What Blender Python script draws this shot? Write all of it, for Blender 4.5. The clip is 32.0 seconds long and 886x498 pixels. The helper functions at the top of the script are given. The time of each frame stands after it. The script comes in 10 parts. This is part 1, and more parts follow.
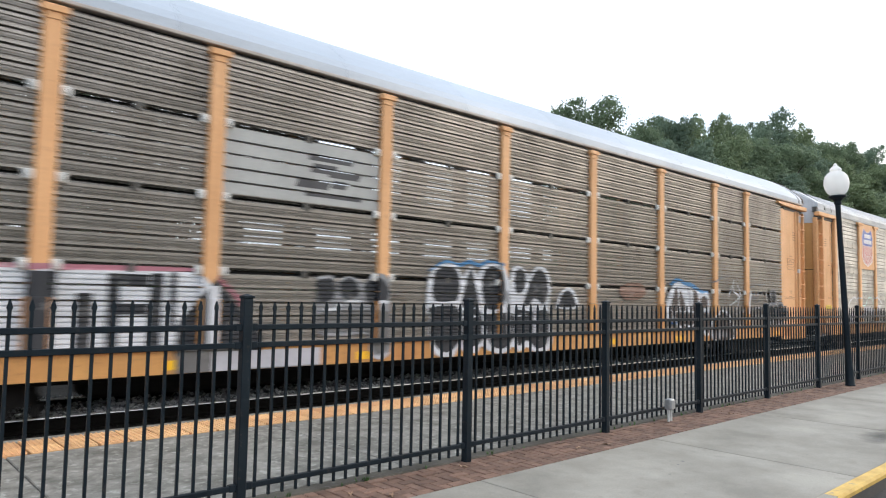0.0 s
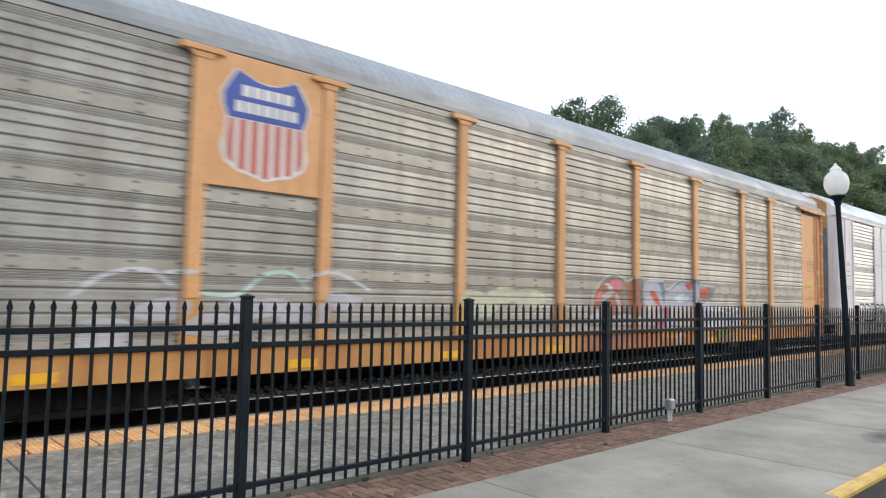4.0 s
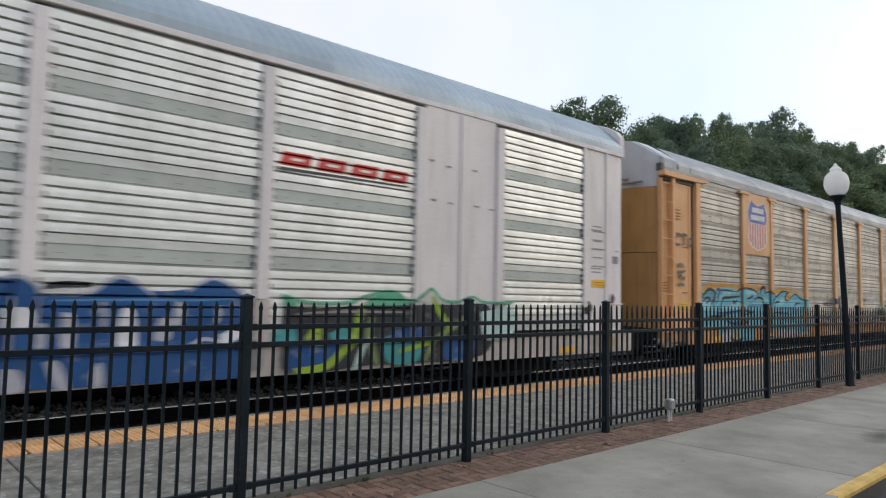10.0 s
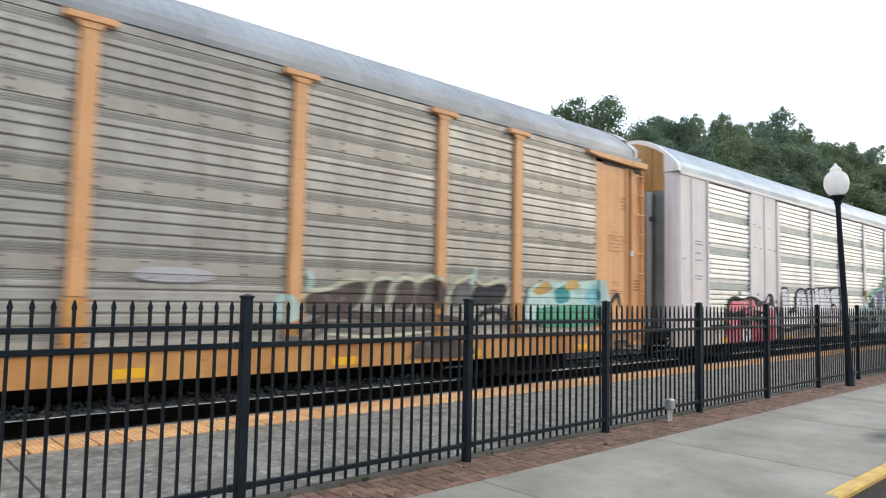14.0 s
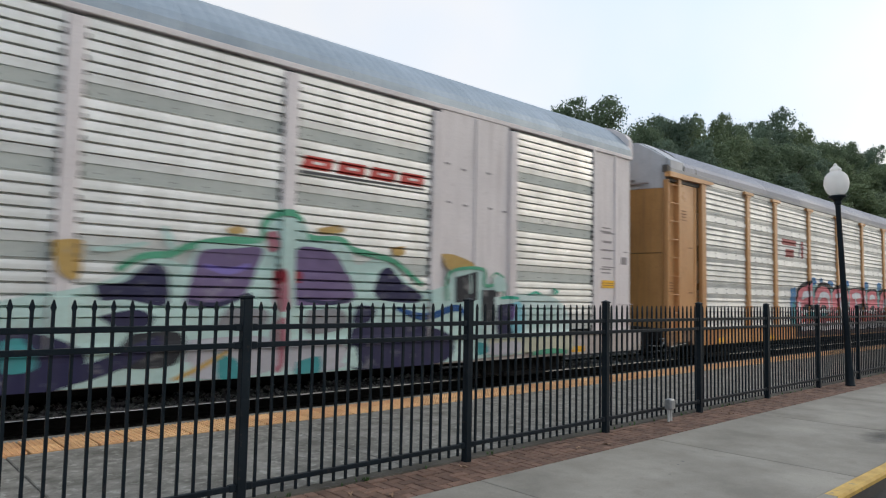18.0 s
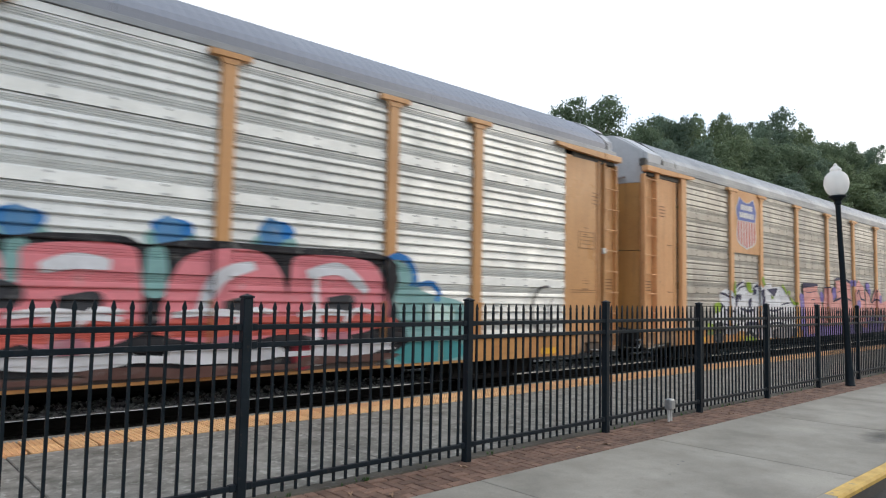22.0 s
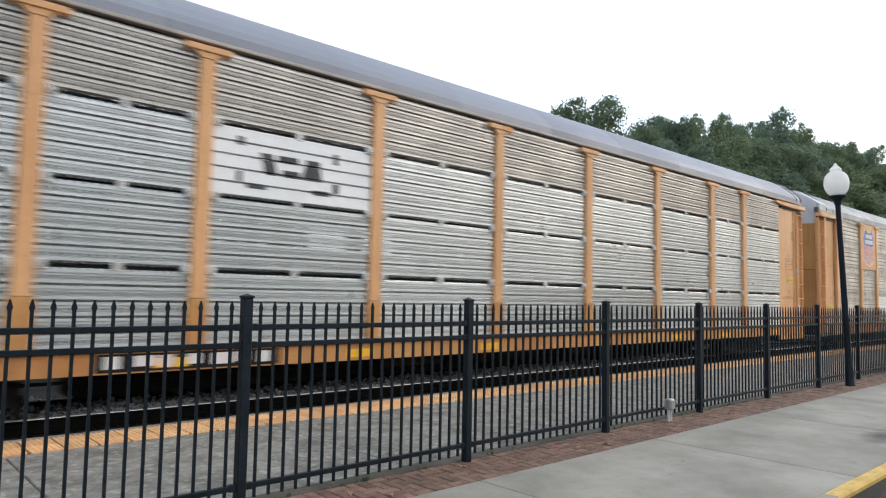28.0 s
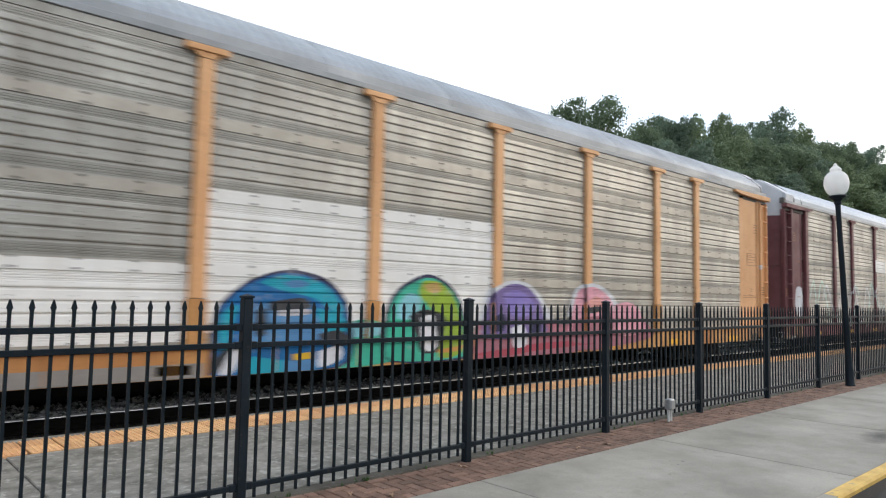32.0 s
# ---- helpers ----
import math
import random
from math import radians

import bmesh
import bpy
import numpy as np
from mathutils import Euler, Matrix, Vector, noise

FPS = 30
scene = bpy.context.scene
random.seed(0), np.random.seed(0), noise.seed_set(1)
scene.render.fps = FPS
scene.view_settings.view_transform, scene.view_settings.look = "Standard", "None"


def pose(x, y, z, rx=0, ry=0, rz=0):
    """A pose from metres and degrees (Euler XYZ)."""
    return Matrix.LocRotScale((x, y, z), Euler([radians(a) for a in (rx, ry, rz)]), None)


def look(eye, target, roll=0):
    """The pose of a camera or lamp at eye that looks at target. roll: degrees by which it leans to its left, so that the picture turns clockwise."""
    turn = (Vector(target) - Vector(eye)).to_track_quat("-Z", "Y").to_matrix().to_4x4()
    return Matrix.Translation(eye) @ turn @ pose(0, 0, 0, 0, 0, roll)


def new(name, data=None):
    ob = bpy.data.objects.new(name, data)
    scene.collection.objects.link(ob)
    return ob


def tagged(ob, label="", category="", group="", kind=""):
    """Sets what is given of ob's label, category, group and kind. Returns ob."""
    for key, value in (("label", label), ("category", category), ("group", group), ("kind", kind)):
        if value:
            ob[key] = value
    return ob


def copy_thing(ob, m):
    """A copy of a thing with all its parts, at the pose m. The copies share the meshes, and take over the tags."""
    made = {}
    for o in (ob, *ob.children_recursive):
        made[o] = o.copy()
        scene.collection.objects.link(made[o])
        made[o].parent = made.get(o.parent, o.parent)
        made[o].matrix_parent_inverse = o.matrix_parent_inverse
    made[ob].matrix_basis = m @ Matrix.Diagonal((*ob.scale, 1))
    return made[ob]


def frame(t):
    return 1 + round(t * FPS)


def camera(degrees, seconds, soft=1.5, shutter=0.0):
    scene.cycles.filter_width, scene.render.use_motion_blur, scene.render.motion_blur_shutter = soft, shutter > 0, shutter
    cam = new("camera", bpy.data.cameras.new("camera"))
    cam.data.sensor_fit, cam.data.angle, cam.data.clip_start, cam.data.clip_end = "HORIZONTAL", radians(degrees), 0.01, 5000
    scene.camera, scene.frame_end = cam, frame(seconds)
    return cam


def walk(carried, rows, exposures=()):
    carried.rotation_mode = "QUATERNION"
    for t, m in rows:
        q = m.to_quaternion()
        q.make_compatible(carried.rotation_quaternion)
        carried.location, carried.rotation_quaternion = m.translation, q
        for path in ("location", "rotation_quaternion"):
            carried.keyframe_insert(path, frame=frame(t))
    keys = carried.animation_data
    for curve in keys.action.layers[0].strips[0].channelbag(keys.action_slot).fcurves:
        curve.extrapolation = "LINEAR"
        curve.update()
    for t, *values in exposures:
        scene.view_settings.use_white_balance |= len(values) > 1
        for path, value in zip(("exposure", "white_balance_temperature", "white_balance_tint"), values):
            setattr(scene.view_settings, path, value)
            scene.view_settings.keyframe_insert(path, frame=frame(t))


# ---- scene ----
import collections
import itertools

# ---------------------------------------------------------------- camera
EYE = Vector((0.0, 0.0, 1.546))
YAW, PITCH, ROLL = radians(47.581), radians(3.986), 1.144
AIM = EYE + Vector((math.cos(YAW) * math.cos(PITCH), math.sin(YAW) * math.cos(PITCH), math.sin(PITCH)))
cam = camera(66.375, 32.0, soft=1.15, shutter=0.5)
walk(cam, [(0.0, look(EYE, AIM, ROLL)), (32.0, look(EYE, AIM, ROLL))],
     exposures=[(0.0, 0.24), (1.5, 0.28), (3.3, 0.10), (6.5, 0.00), (7.5, -0.22), (8.5, -0.60), (10.3, -0.60), (11.4, -0.30), (12.3, -0.02), (14.5, 0.05),
                (16.4, -0.60), (18.3, -0.65), (19.3, -0.40), (20.6, -0.36), (22.3, -0.27), (23.0, -0.18), (24.0, 0.00), (26.5, 0.00), (27.6, -0.10), (29.6, -0.10), (31.0, -0.02), (32.0, -0.08)])


# ---------------------------------------------------------------- sky and sun
SUN_ELEVATION, SUN_AZIMUTH = radians(32), radians(-28)      # azimuth from +x towards +y


def build_light():
    world = bpy.data.worlds.new("evening_sky")
    scene.world = world
    world.use_nodes = True
    nt = world.node_tree
    nt.nodes.clear()
    sky = nt.nodes.new("ShaderNodeTexSky")
    sky.sky_type, sky.sun_disc = "NISHITA", False
    sky.sun_elevation, sky.sun_rotation = SUN_ELEVATION, radians(90) - SUN_AZIMUTH
    sky.air_density, sky.dust_density, sky.ozone_density = 1.0, 4.0, 1.0
    veil = nt.nodes.new("ShaderNodeMixRGB")                  # thin bright overcast in front of the blue
    veil.blend_type, veil.inputs[0].default_value = "ADD", 1.0
    cloud, ramp, coord = nt.nodes.new("ShaderNodeTexNoise"), nt.nodes.new("ShaderNodeValToRGB"), nt.nodes.new("ShaderNodeTexCoord")
    cloud.inputs["Scale"].default_value, cloud.inputs["Detail"].default_value = 1.6, 4.0
    ramp.color_ramp.elements[0].position, ramp.color_ramp.elements[1].position = 0.38, 0.62
    ramp.color_ramp.elements[0].color, ramp.color_ramp.elements[1].color = (0.155, 0.185, 0.225, 1), (0.20, 0.20, 0.20, 1)
    gain = nt.nodes.new("ShaderNodeVectorMath")
    gain.operation = "SCALE"
    gain.inputs["Scale"].default_value = 100.0
    nt.links.new(coord.outputs["Generated"], cloud.inputs["Vector"])
    nt.links.new(cloud.outputs[0], ramp.inputs[0])
    nt.links.new(ramp.outputs[0], gain.inputs[0])
    nt.links.new(gain.outputs[0], veil.inputs[2])
    back, out = nt.nodes.new("ShaderNodeBackground"), nt.nodes.new("ShaderNodeOutputWorld")
    back.inputs[1].default_value = 0.065
    nt.links.new(sky.outputs[0], veil.inputs[1])
    nt.links.new(veil.outputs[0], back.inputs[0])
    nt.links.new(back.outputs[0], out.inputs[0])
    lamp = bpy.data.lights.new("sun", "SUN")
    lamp.energy, lamp.angle, lamp.color = 0.38, radians(30), (1.0, 0.93, 0.84)
    ob = new("sun", lamp)
    way = Vector((math.cos(SUN_AZIMUTH) * math.cos(SUN_ELEVATION), math.sin(SUN_AZIMUTH) * math.cos(SUN_ELEVATION), math.sin(SUN_ELEVATION)))
    ob.matrix_world = look(way * 60, (0, 0, 0))


build_light()

# ---------------------------------------------------------------- materials


def material(name, color, color2=None, rough=0.6, metal=0.0, scale=1.5, fine=30.0, bump=0.15, bump_size=0.004, streak=0.0, streak_color=(0.1, 0.08, 0.06),
             vary=0.0, stain=0.0, stain_color=(0.2, 0.17, 0.13), speck_scale=0.0, specks=0.0, speck_color=(0.05, 0.05, 0.05), speck_from=0.62, stretch=(1, 1, 1), rough_vary=0.12, islands=False, shine=0.5):
    """A weathered surface: two tones mixed by broad noise, fine grain, optional run-down streaks and specks."""
    m = bpy.data.materials.new(name)
    m.use_nodes = True
    nt = m.node_tree
    nd, ln = nt.nodes, nt.links.new
    bsdf = nd["Principled BSDF"]
    coord, info = nd.new("ShaderNodeTexCoord"), nd.new("ShaderNodeObjectInfo")
    shift = nd.new("ShaderNodeVectorMath")
    shift.operation = "MULTIPLY_ADD"
    comb = nd.new("ShaderNodeCombineXYZ")
    for i in range(3):
        ln(info.outputs["Random"], comb.inputs[i])
    ln(comb.outputs[0], shift.inputs[0])
    shift.inputs[1].default_value = (37.0, 19.0, 53.0)
    ln(coord.outputs["Object"], shift.inputs[2])
    stretched = nd.new("ShaderNodeMapping")
    stretched.inputs["Scale"].default_value = stretch
    ln(shift.outputs[0], stretched.inputs["Vector"])

    def noise_of(size, detail, vec=stretched):
        n = nd.new("ShaderNodeTexNoise")
        n.inputs["Scale"].default_value, n.inputs["Detail"].default_value, n.inputs["Roughness"].default_value = size, detail, 0.62
        ln(vec.outputs[0], n.inputs["Vector"])
        return n

    def ramp_of(node, a, b):
        r = nd.new("ShaderNodeMapRange")
        r.inputs["From Min"].default_value, r.inputs["From Max"].default_value = a, b
        ln(node.outputs[0], r.inputs["Value"])
        return r

    def mix_of(fac, a, b, mode="MIX"):
        x = nd.new("ShaderNodeMixRGB")
        x.blend_type = mode
        if isinstance(fac, float):
            x.inputs[0].default_value = fac
        else:
            ln(fac.outputs[0], x.inputs[0])
        for i, v in ((1, a), (2, b)):
            if isinstance(v, tuple):
                x.inputs[i].default_value = (*v, 1)
            else:
                ln(v.outputs[0], x.inputs[i])
        return x

    color2 = color2 or tuple(c * 0.75 for c in color)
    broad, grain = noise_of(scale, 6), noise_of(fine, 5)
    col = mix_of(ramp_of(broad, 0.35, 0.65), color, color2)
    col = mix_of(ramp_of(grain, 0.3, 0.75), col, mix_of(0.35, col, tuple(c * 0.55 for c in color2)))
    if stain:                                             # broad run-down dirt
        dirt = nd.new("ShaderNodeMapping")
        dirt.inputs["Scale"].default_value = (2.6, 2.6, 0.55)
        ln(shift.outputs[0], dirt.inputs["Vector"])
        r = ramp_of(noise_of(1.0, 4, dirt), 0.42, 0.72)
        r.inputs["To Max"].default_value = stain
        col = mix_of(r, col, stain_color)
    if streak:
        runs = nd.new("ShaderNodeMapping")
        runs.inputs["Scale"].default_value = (9.0, 9.0, 0.5)
        ln(shift.outputs[0], runs.inputs["Vector"])
        r = ramp_of(noise_of(1.0, 5, runs), 0.5, 0.78)
        r.inputs["To Max"].default_value = streak
        col = mix_of(r, col, streak_color)
    if specks:
        r = ramp_of(noise_of(speck_scale or fine * 0.35, 3), speck_from, 0.7)
        r.inputs["To Max"].default_value = specks
        col = mix_of(r, col, speck_color)
    if vary:
        v = nd.new("ShaderNodeMapRange")
        if islands:
            geo = nd.new("ShaderNodeNewGeometry")
            ln(geo.outputs["Random Per Island"], v.inputs["Value"])
        else:
            ln(info.outputs["Random"], v.inputs["Value"])
        v.inputs["To Min"].default_value, v.inputs["To Max"].default_value = 1 - vary, 1 + vary * 0.6
        hsv = nd.new("ShaderNodeHueSaturation")
        ln(col.outputs[0], hsv.inputs["Color"])
        ln(v.outputs[0], hsv.inputs["Value"])
        col = hsv
    ln(col.outputs[0], bsdf.inputs["Base Color"])
    rr = ramp_of(broad, 0.3, 0.7)
    rr.inputs["To Min"].default_value, rr.inputs["To Max"].default_value = max(0.05, rough - rough_vary), min(1, rough + rough_vary)
    ln(rr.outputs[0], bsdf.inputs["Roughness"])
    bsdf.inputs["Metallic"].default_value = metal
    bsdf.inputs["Specular IOR Level"].default_value = shine
    if bump:
        b = nd.new("ShaderNodeBump")
        b.inputs["Strength"].default_value, b.inputs["Distance"].default_value = bump, bump_size
        ln(grain.outputs[0], b.inputs["Height"])
        ln(b.outputs[0], bsdf.inputs["Normal"])
    return m


def perforated(m, pitch_x=0.05, pitch_z=0.0635):
    """Adds rows of small punched holes to a sheet material."""
    nt = m.node_tree
    nd, ln = nt.nodes, nt.links.new
    bsdf = nd["Principled BSDF"]
    coord, sep = nd.new("ShaderNodeTexCoord"), nd.new("ShaderNodeSeparateXYZ")
    ln(coord.outputs["Object"], sep.inputs[0])

    def tooth(axis, pitch, width):
        d, f, g = nd.new("ShaderNodeMath"), nd.new("ShaderNodeMath"), nd.new("ShaderNodeMath")
        d.operation, f.operation, g.operation = "DIVIDE", "FRACT", "LESS_THAN"
        ln(sep.outputs[axis], d.inputs[0])
        d.inputs[1].default_value, g.inputs[1].default_value = pitch, width
        ln(d.outputs[0], f.inputs[0])
        ln(f.outputs[0], g.inputs[0])
        return g

    both = nd.new("ShaderNodeMath")
    both.operation = "MULTIPLY"
    ln(tooth("X", pitch_x, 0.55).outputs[0], both.inputs[0])
    ln(tooth("Z", pitch_z, 0.3).outputs[0], both.inputs[1])
    inv = nd.new("ShaderNodeMath")
    inv.operation = "SUBTRACT"
    inv.inputs[0].default_value = 1.0
    ln(both.outputs[0], inv.inputs[1])
    ln(inv.outputs[0], bsdf.inputs["Alpha"])
    return m


RUST, GRIME = (0.16, 0.07, 0.035), (0.07, 0.06, 0.05)
M = dict(
    yellow=material("yellow_car_paint", (0.80, 0.435, 0.20), (0.72, 0.375, 0.165), rough=0.55, scale=0.9, fine=26, streak=0.35, streak_color=(0.34, 0.17, 0.06), vary=0.08, specks=0.25, speck_color=RUST),
    tan=material("tan_car_paint", (0.66, 0.355, 0.15), (0.58, 0.30, 0.12), rough=0.36, scale=0.9, fine=26, streak=0.3, streak_color=(0.30, 0.15, 0.06), vary=0.05, specks=0.2, speck_color=RUST),
    ochre=material("faded_ochre_paint", (0.52, 0.27, 0.08), (0.42, 0.21, 0.065), rough=0.6, scale=0.8, streak=0.4, streak_color=GRIME, vary=0.06, specks=0.25, speck_color=RUST),
    sill=material("worn_yellow_sill_paint", (0.66, 0.35, 0.11), (0.46, 0.20, 0.06), rough=0.6, scale=0.7, streak=0.6, streak_color=(0.2, 0.09, 0.04), specks=0.5, speck_color=RUST),
    sill_grime=material("grimy_tan_sill_paint", (0.50, 0.31, 0.15), (0.26, 0.16, 0.10), rough=0.65, scale=2.2, streak=0.6, streak_color=(0.1, 0.07, 0.05), stain=0.7, stain_color=(0.14, 0.09, 0.06), specks=0.6, speck_color=RUST),
    maroon=material("dull_maroon_paint", (0.16, 0.05, 0.055), (0.12, 0.035, 0.04), rough=0.6, streak=0.3, streak_color=GRIME),
    greige=material("pinkish_grey_paint", (0.84, 0.775, 0.76), (0.76, 0.695, 0.68), rough=0.5, scale=0.8, streak=0.35, streak_color=(0.30, 0.23, 0.2), vary=0.05, specks=0.15, speck_color=RUST),
    greige_dirty=material("grimy_pinkish_sill_paint", (0.60, 0.54, 0.505), (0.44, 0.39, 0.35), rough=0.6, scale=1.6, streak=0.5, streak_color=(0.26, 0.21, 0.17), stain=0.7, stain_color=(0.27, 0.235, 0.2), specks=0.4, speck_color=RUST),
    sheet=material("weathered_galvanised_sheet", (0.42, 0.405, 0.365), (0.33, 0.318, 0.288), rough=0.40, metal=0.45, scale=1.1, fine=24, streak=0.35, streak_color=(0.2, 0.185, 0.16), stain=0.6, stain_color=(0.19, 0.168, 0.138), vary=0.10),
    sheet_dark=material("dirty_perforated_sheet", (0.365, 0.33, 0.295), (0.27, 0.245, 0.215), rough=0.40, metal=0.55, scale=1.0, streak=0.45, streak_color=(0.13, 0.11, 0.095), vary=0.1),
    sheet_clean=material("clean_perforated_sheet", (0.84, 0.86, 0.86), (0.70, 0.72, 0.72), rough=0.36, metal=0.6, scale=1.0, streak=0.25, streak_color=(0.26, 0.25, 0.23), vary=0.12),
    sheet_mid=material("brownish_perforated_sheet", (0.64, 0.615, 0.575), (0.53, 0.505, 0.47), rough=0.42, metal=0.5, scale=1.0, streak=0.3, streak_color=(0.22, 0.2, 0.17), vary=0.1),
    sheet_bright=material("bright_galvanised_sheet", (0.88, 0.885, 0.85), (0.72, 0.725, 0.685), rough=0.38, metal=0.4, scale=1.6, fine=22, streak=0.45, streak_color=(0.50, 0.47, 0.42), stain=0.35, stain_color=(0.52, 0.49, 0.43), vary=0.08),
    sheet_ttx=material("pale_galvanised_sheet", (0.72, 0.735, 0.715), (0.57, 0.585, 0.57), rough=0.42, metal=0.4, scale=1.3, streak=0.25, streak_color=(0.28, 0.25, 0.22), vary=0.1),
    # flat band in a paler colour than the sheet around it
    band=material("pale_flat_band", (0.86, 0.865, 0.825), (0.77, 0.775, 0.735), rough=0.45, metal=0.15, scale=2.2, fine=22, streak=0.3, streak_color=(0.5, 0.49, 0.44), stain=0.35, stain_color=(0.52, 0.53, 0.50), vary=0.05),
    band_dull=material("beige_weathered_band", (0.47, 0.435, 0.375), (0.37, 0.34, 0.29), rough=0.46, metal=0.3, scale=1.4, fine=24, streak=0.35, streak_color=(0.22, 0.19, 0.155), stain=0.5, stain_color=(0.25, 0.215, 0.17), vary=0.1),
    bolt=material("dark_bolt_steel", (0.10, 0.095, 0.085), rough=0.6, metal=0.4, bump=0),
    # flat band of the bright cars: the trees' greenish reflection put into its colour
    green_reflection=material("painted_reflection_sheet", (0.56, 0.585, 0.54), (0.46, 0.49, 0.455), rough=0.55, metal=0.1, scale=1.2, fine=22, streak=0.25, streak_color=(0.3, 0.29, 0.26), vary=0.06),
    roof=material("grey_steel_roof", (0.33, 0.35, 0.37), (0.27, 0.285, 0.30), rough=0.5, metal=0.4, scale=0.9, streak=0.2, streak_color=(0.18, 0.17, 0.16), vary=0.1),
    roof_blue=material("blue_grey_steel_roof", (0.36, 0.42, 0.47), (0.30, 0.36, 0.41), rough=0.45, metal=0.45, scale=0.9, streak=0.15, streak_color=(0.2, 0.19, 0.18), vary=0.05),
    roof_pale=material("pale_aluminium_roof", (0.40, 0.44, 0.49), (0.385, 0.425, 0.475), rough=0.5, metal=0.3, scale=0.15, bump=0.03),
    roof_slate=material("slate_grey_steel_roof", (0.25, 0.265, 0.305), (0.235, 0.25, 0.29), rough=0.5, metal=0.3, scale=0.15, bump=0.03),
    fascia=material("chalky_eave_strip", (0.50, 0.44, 0.40), (0.40, 0.35, 0.31), rough=0.7, streak=0.3, streak_color=(0.2, 0.15, 0.12)),
    end_grey=material("pale_grey_end_paint", (0.55, 0.56, 0.58), (0.46, 0.47, 0.49), rough=0.55, streak=0.25, streak_color=(0.25, 0.22, 0.2)),
    end_dark=material("dark_grey_end_steel", (0.12, 0.13, 0.14), (0.2, 0.19, 0.18), rough=0.6, metal=0.2, streak=0.4, streak_color=(0.3, 0.27, 0.24)),
    end_steel=material("streaked_end_steel", (0.22, 0.24, 0.25), (0.15, 0.16, 0.17), rough=0.5, metal=0.3, streak=0.4, streak_color=(0.1, 0.09, 0.08)),
    end_pale=material("pale_scuffed_end_steel", (0.40, 0.35, 0.28), (0.26, 0.22, 0.18), rough=0.55, streak=0.5, streak_color=(0.12, 0.1, 0.08)),
    end_brown=material("brown_stained_end_steel", (0.13, 0.095, 0.065), (0.09, 0.065, 0.05), rough=0.6, streak=0.5, streak_color=(0.25, 0.2, 0.15)),
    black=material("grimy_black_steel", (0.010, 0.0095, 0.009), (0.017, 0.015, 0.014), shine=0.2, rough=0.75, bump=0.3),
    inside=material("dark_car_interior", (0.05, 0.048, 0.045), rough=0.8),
    wheel=material("worn_wheel_steel", (0.10, 0.085, 0.075), (0.16, 0.13, 0.11), rough=0.5, metal=0.6),
    clip=material("galvanised_clip", (0.74, 0.73, 0.70), rough=0.5, metal=0.2, bump=0),
    orange=material("orange_reflective_tape", (0.95, 0.55, 0.02), (0.88, 0.46, 0.02), rough=0.4, bump=0),
    label_yellow=material("yellow_notice_plate", (0.85, 0.62, 0.03), rough=0.45, bump=0),
    stencil=material("brown_stencil_paint", (0.40, 0.205, 0.09), rough=0.7, bump=0),
    stencil_grey=material("grey_stencil_paint", (0.36, 0.32, 0.315), rough=0.7, bump=0),
    fence=material("black_fence_coating", (0.007, 0.012, 0.017), (0.011, 0.018, 0.024), rough=0.45, shine=0.16, scale=3, fine=60, bump=0.08, specks=0.2, speck_color=(0.09, 0.07, 0.05)),
    concrete=material("platform_concrete", (0.285, 0.270, 0.235), (0.125, 0.117, 0.098), rough=0.85, scale=4.5, fine=30, bump=0.5, bump_size=0.006, specks=0.7, speck_color=(0.43, 0.415, 0.365), speck_from=0.55, speck_scale=11, vary=0.06),
    walkway=material("pavement_concrete", (0.345, 0.320, 0.270), (0.215, 0.20, 0.168), rough=0.85, scale=0.9, fine=60, bump=0.35, bump_size=0.004, specks=0.3, speck_color=(0.17, 0.15, 0.125), speck_from=0.57, speck_scale=5, vary=0.04),
    stain=material("damp_concrete", (0.11, 0.105, 0.095), (0.17, 0.165, 0.15), rough=0.7, scale=4, fine=45),
    joint=material("dark_joint_filler", (0.075, 0.07, 0.065), rough=0.95),
    tactile=material("orange_tactile_tile", (0.82, 0.50, 0.23), (0.60, 0.31, 0.14), rough=0.65, scale=1.0, fine=40, specks=0.35, speck_color=(0.32, 0.19, 0.10), vary=0.16),
    brick=material("red_paving_brick", (0.225, 0.128, 0.088), (0.13, 0.078, 0.056), rough=0.85, scale=6, fine=70, bump=0.4, specks=0.3, speck_color=(0.30, 0.25, 0.21), vary=0.34),
    brick_rest=material("red_paving_brick_far", (0.225, 0.128, 0.088), (0.13, 0.078, 0.056), rough=0.85, scale=6, fine=70, bump=0.4, specks=0.3, speck_color=(0.30, 0.25, 0.21), vary=0.34, islands=True),
    kerb_yellow=material("yellow_kerb_paint", (0.70, 0.45, 0.085), (0.50, 0.31, 0.075), rough=0.6, scale=3, fine=35, specks=0.75, speck_color=(0.22, 0.18, 0.12), speck_scale=9),
    asphalt=material("old_asphalt", (0.055, 0.054, 0.052), (0.04, 0.039, 0.038), rough=0.92, fine=80, bump=0.5, specks=0.3, speck_color=(0.14, 0.13, 0.12)),
    ballast=material("grey_ballast_stone", (0.62, 0.615, 0.60), (0.42, 0.415, 0.41), rough=0.9, scale=5, fine=40, bump=0.5, bump_size=0.01, vary=0.9, islands=True),
    # bed darkened to stand for the shade under the cars
    ballast_bed=material("shade_dark_ballast_bed", (0.085, 0.082, 0.078), (0.045, 0.043, 0.04), shine=0.1, rough=0.95, scale=14, fine=60, bump=1.0, bump_size=0.03, specks=0.5, speck_color=(0.22, 0.21, 0.2)),
    rail=material("polished_rail_head", (0.66, 0.65, 0.64), (0.5, 0.49, 0.48), rough=0.3, rough_vary=0.05, metal=0.9, bump=0.02),
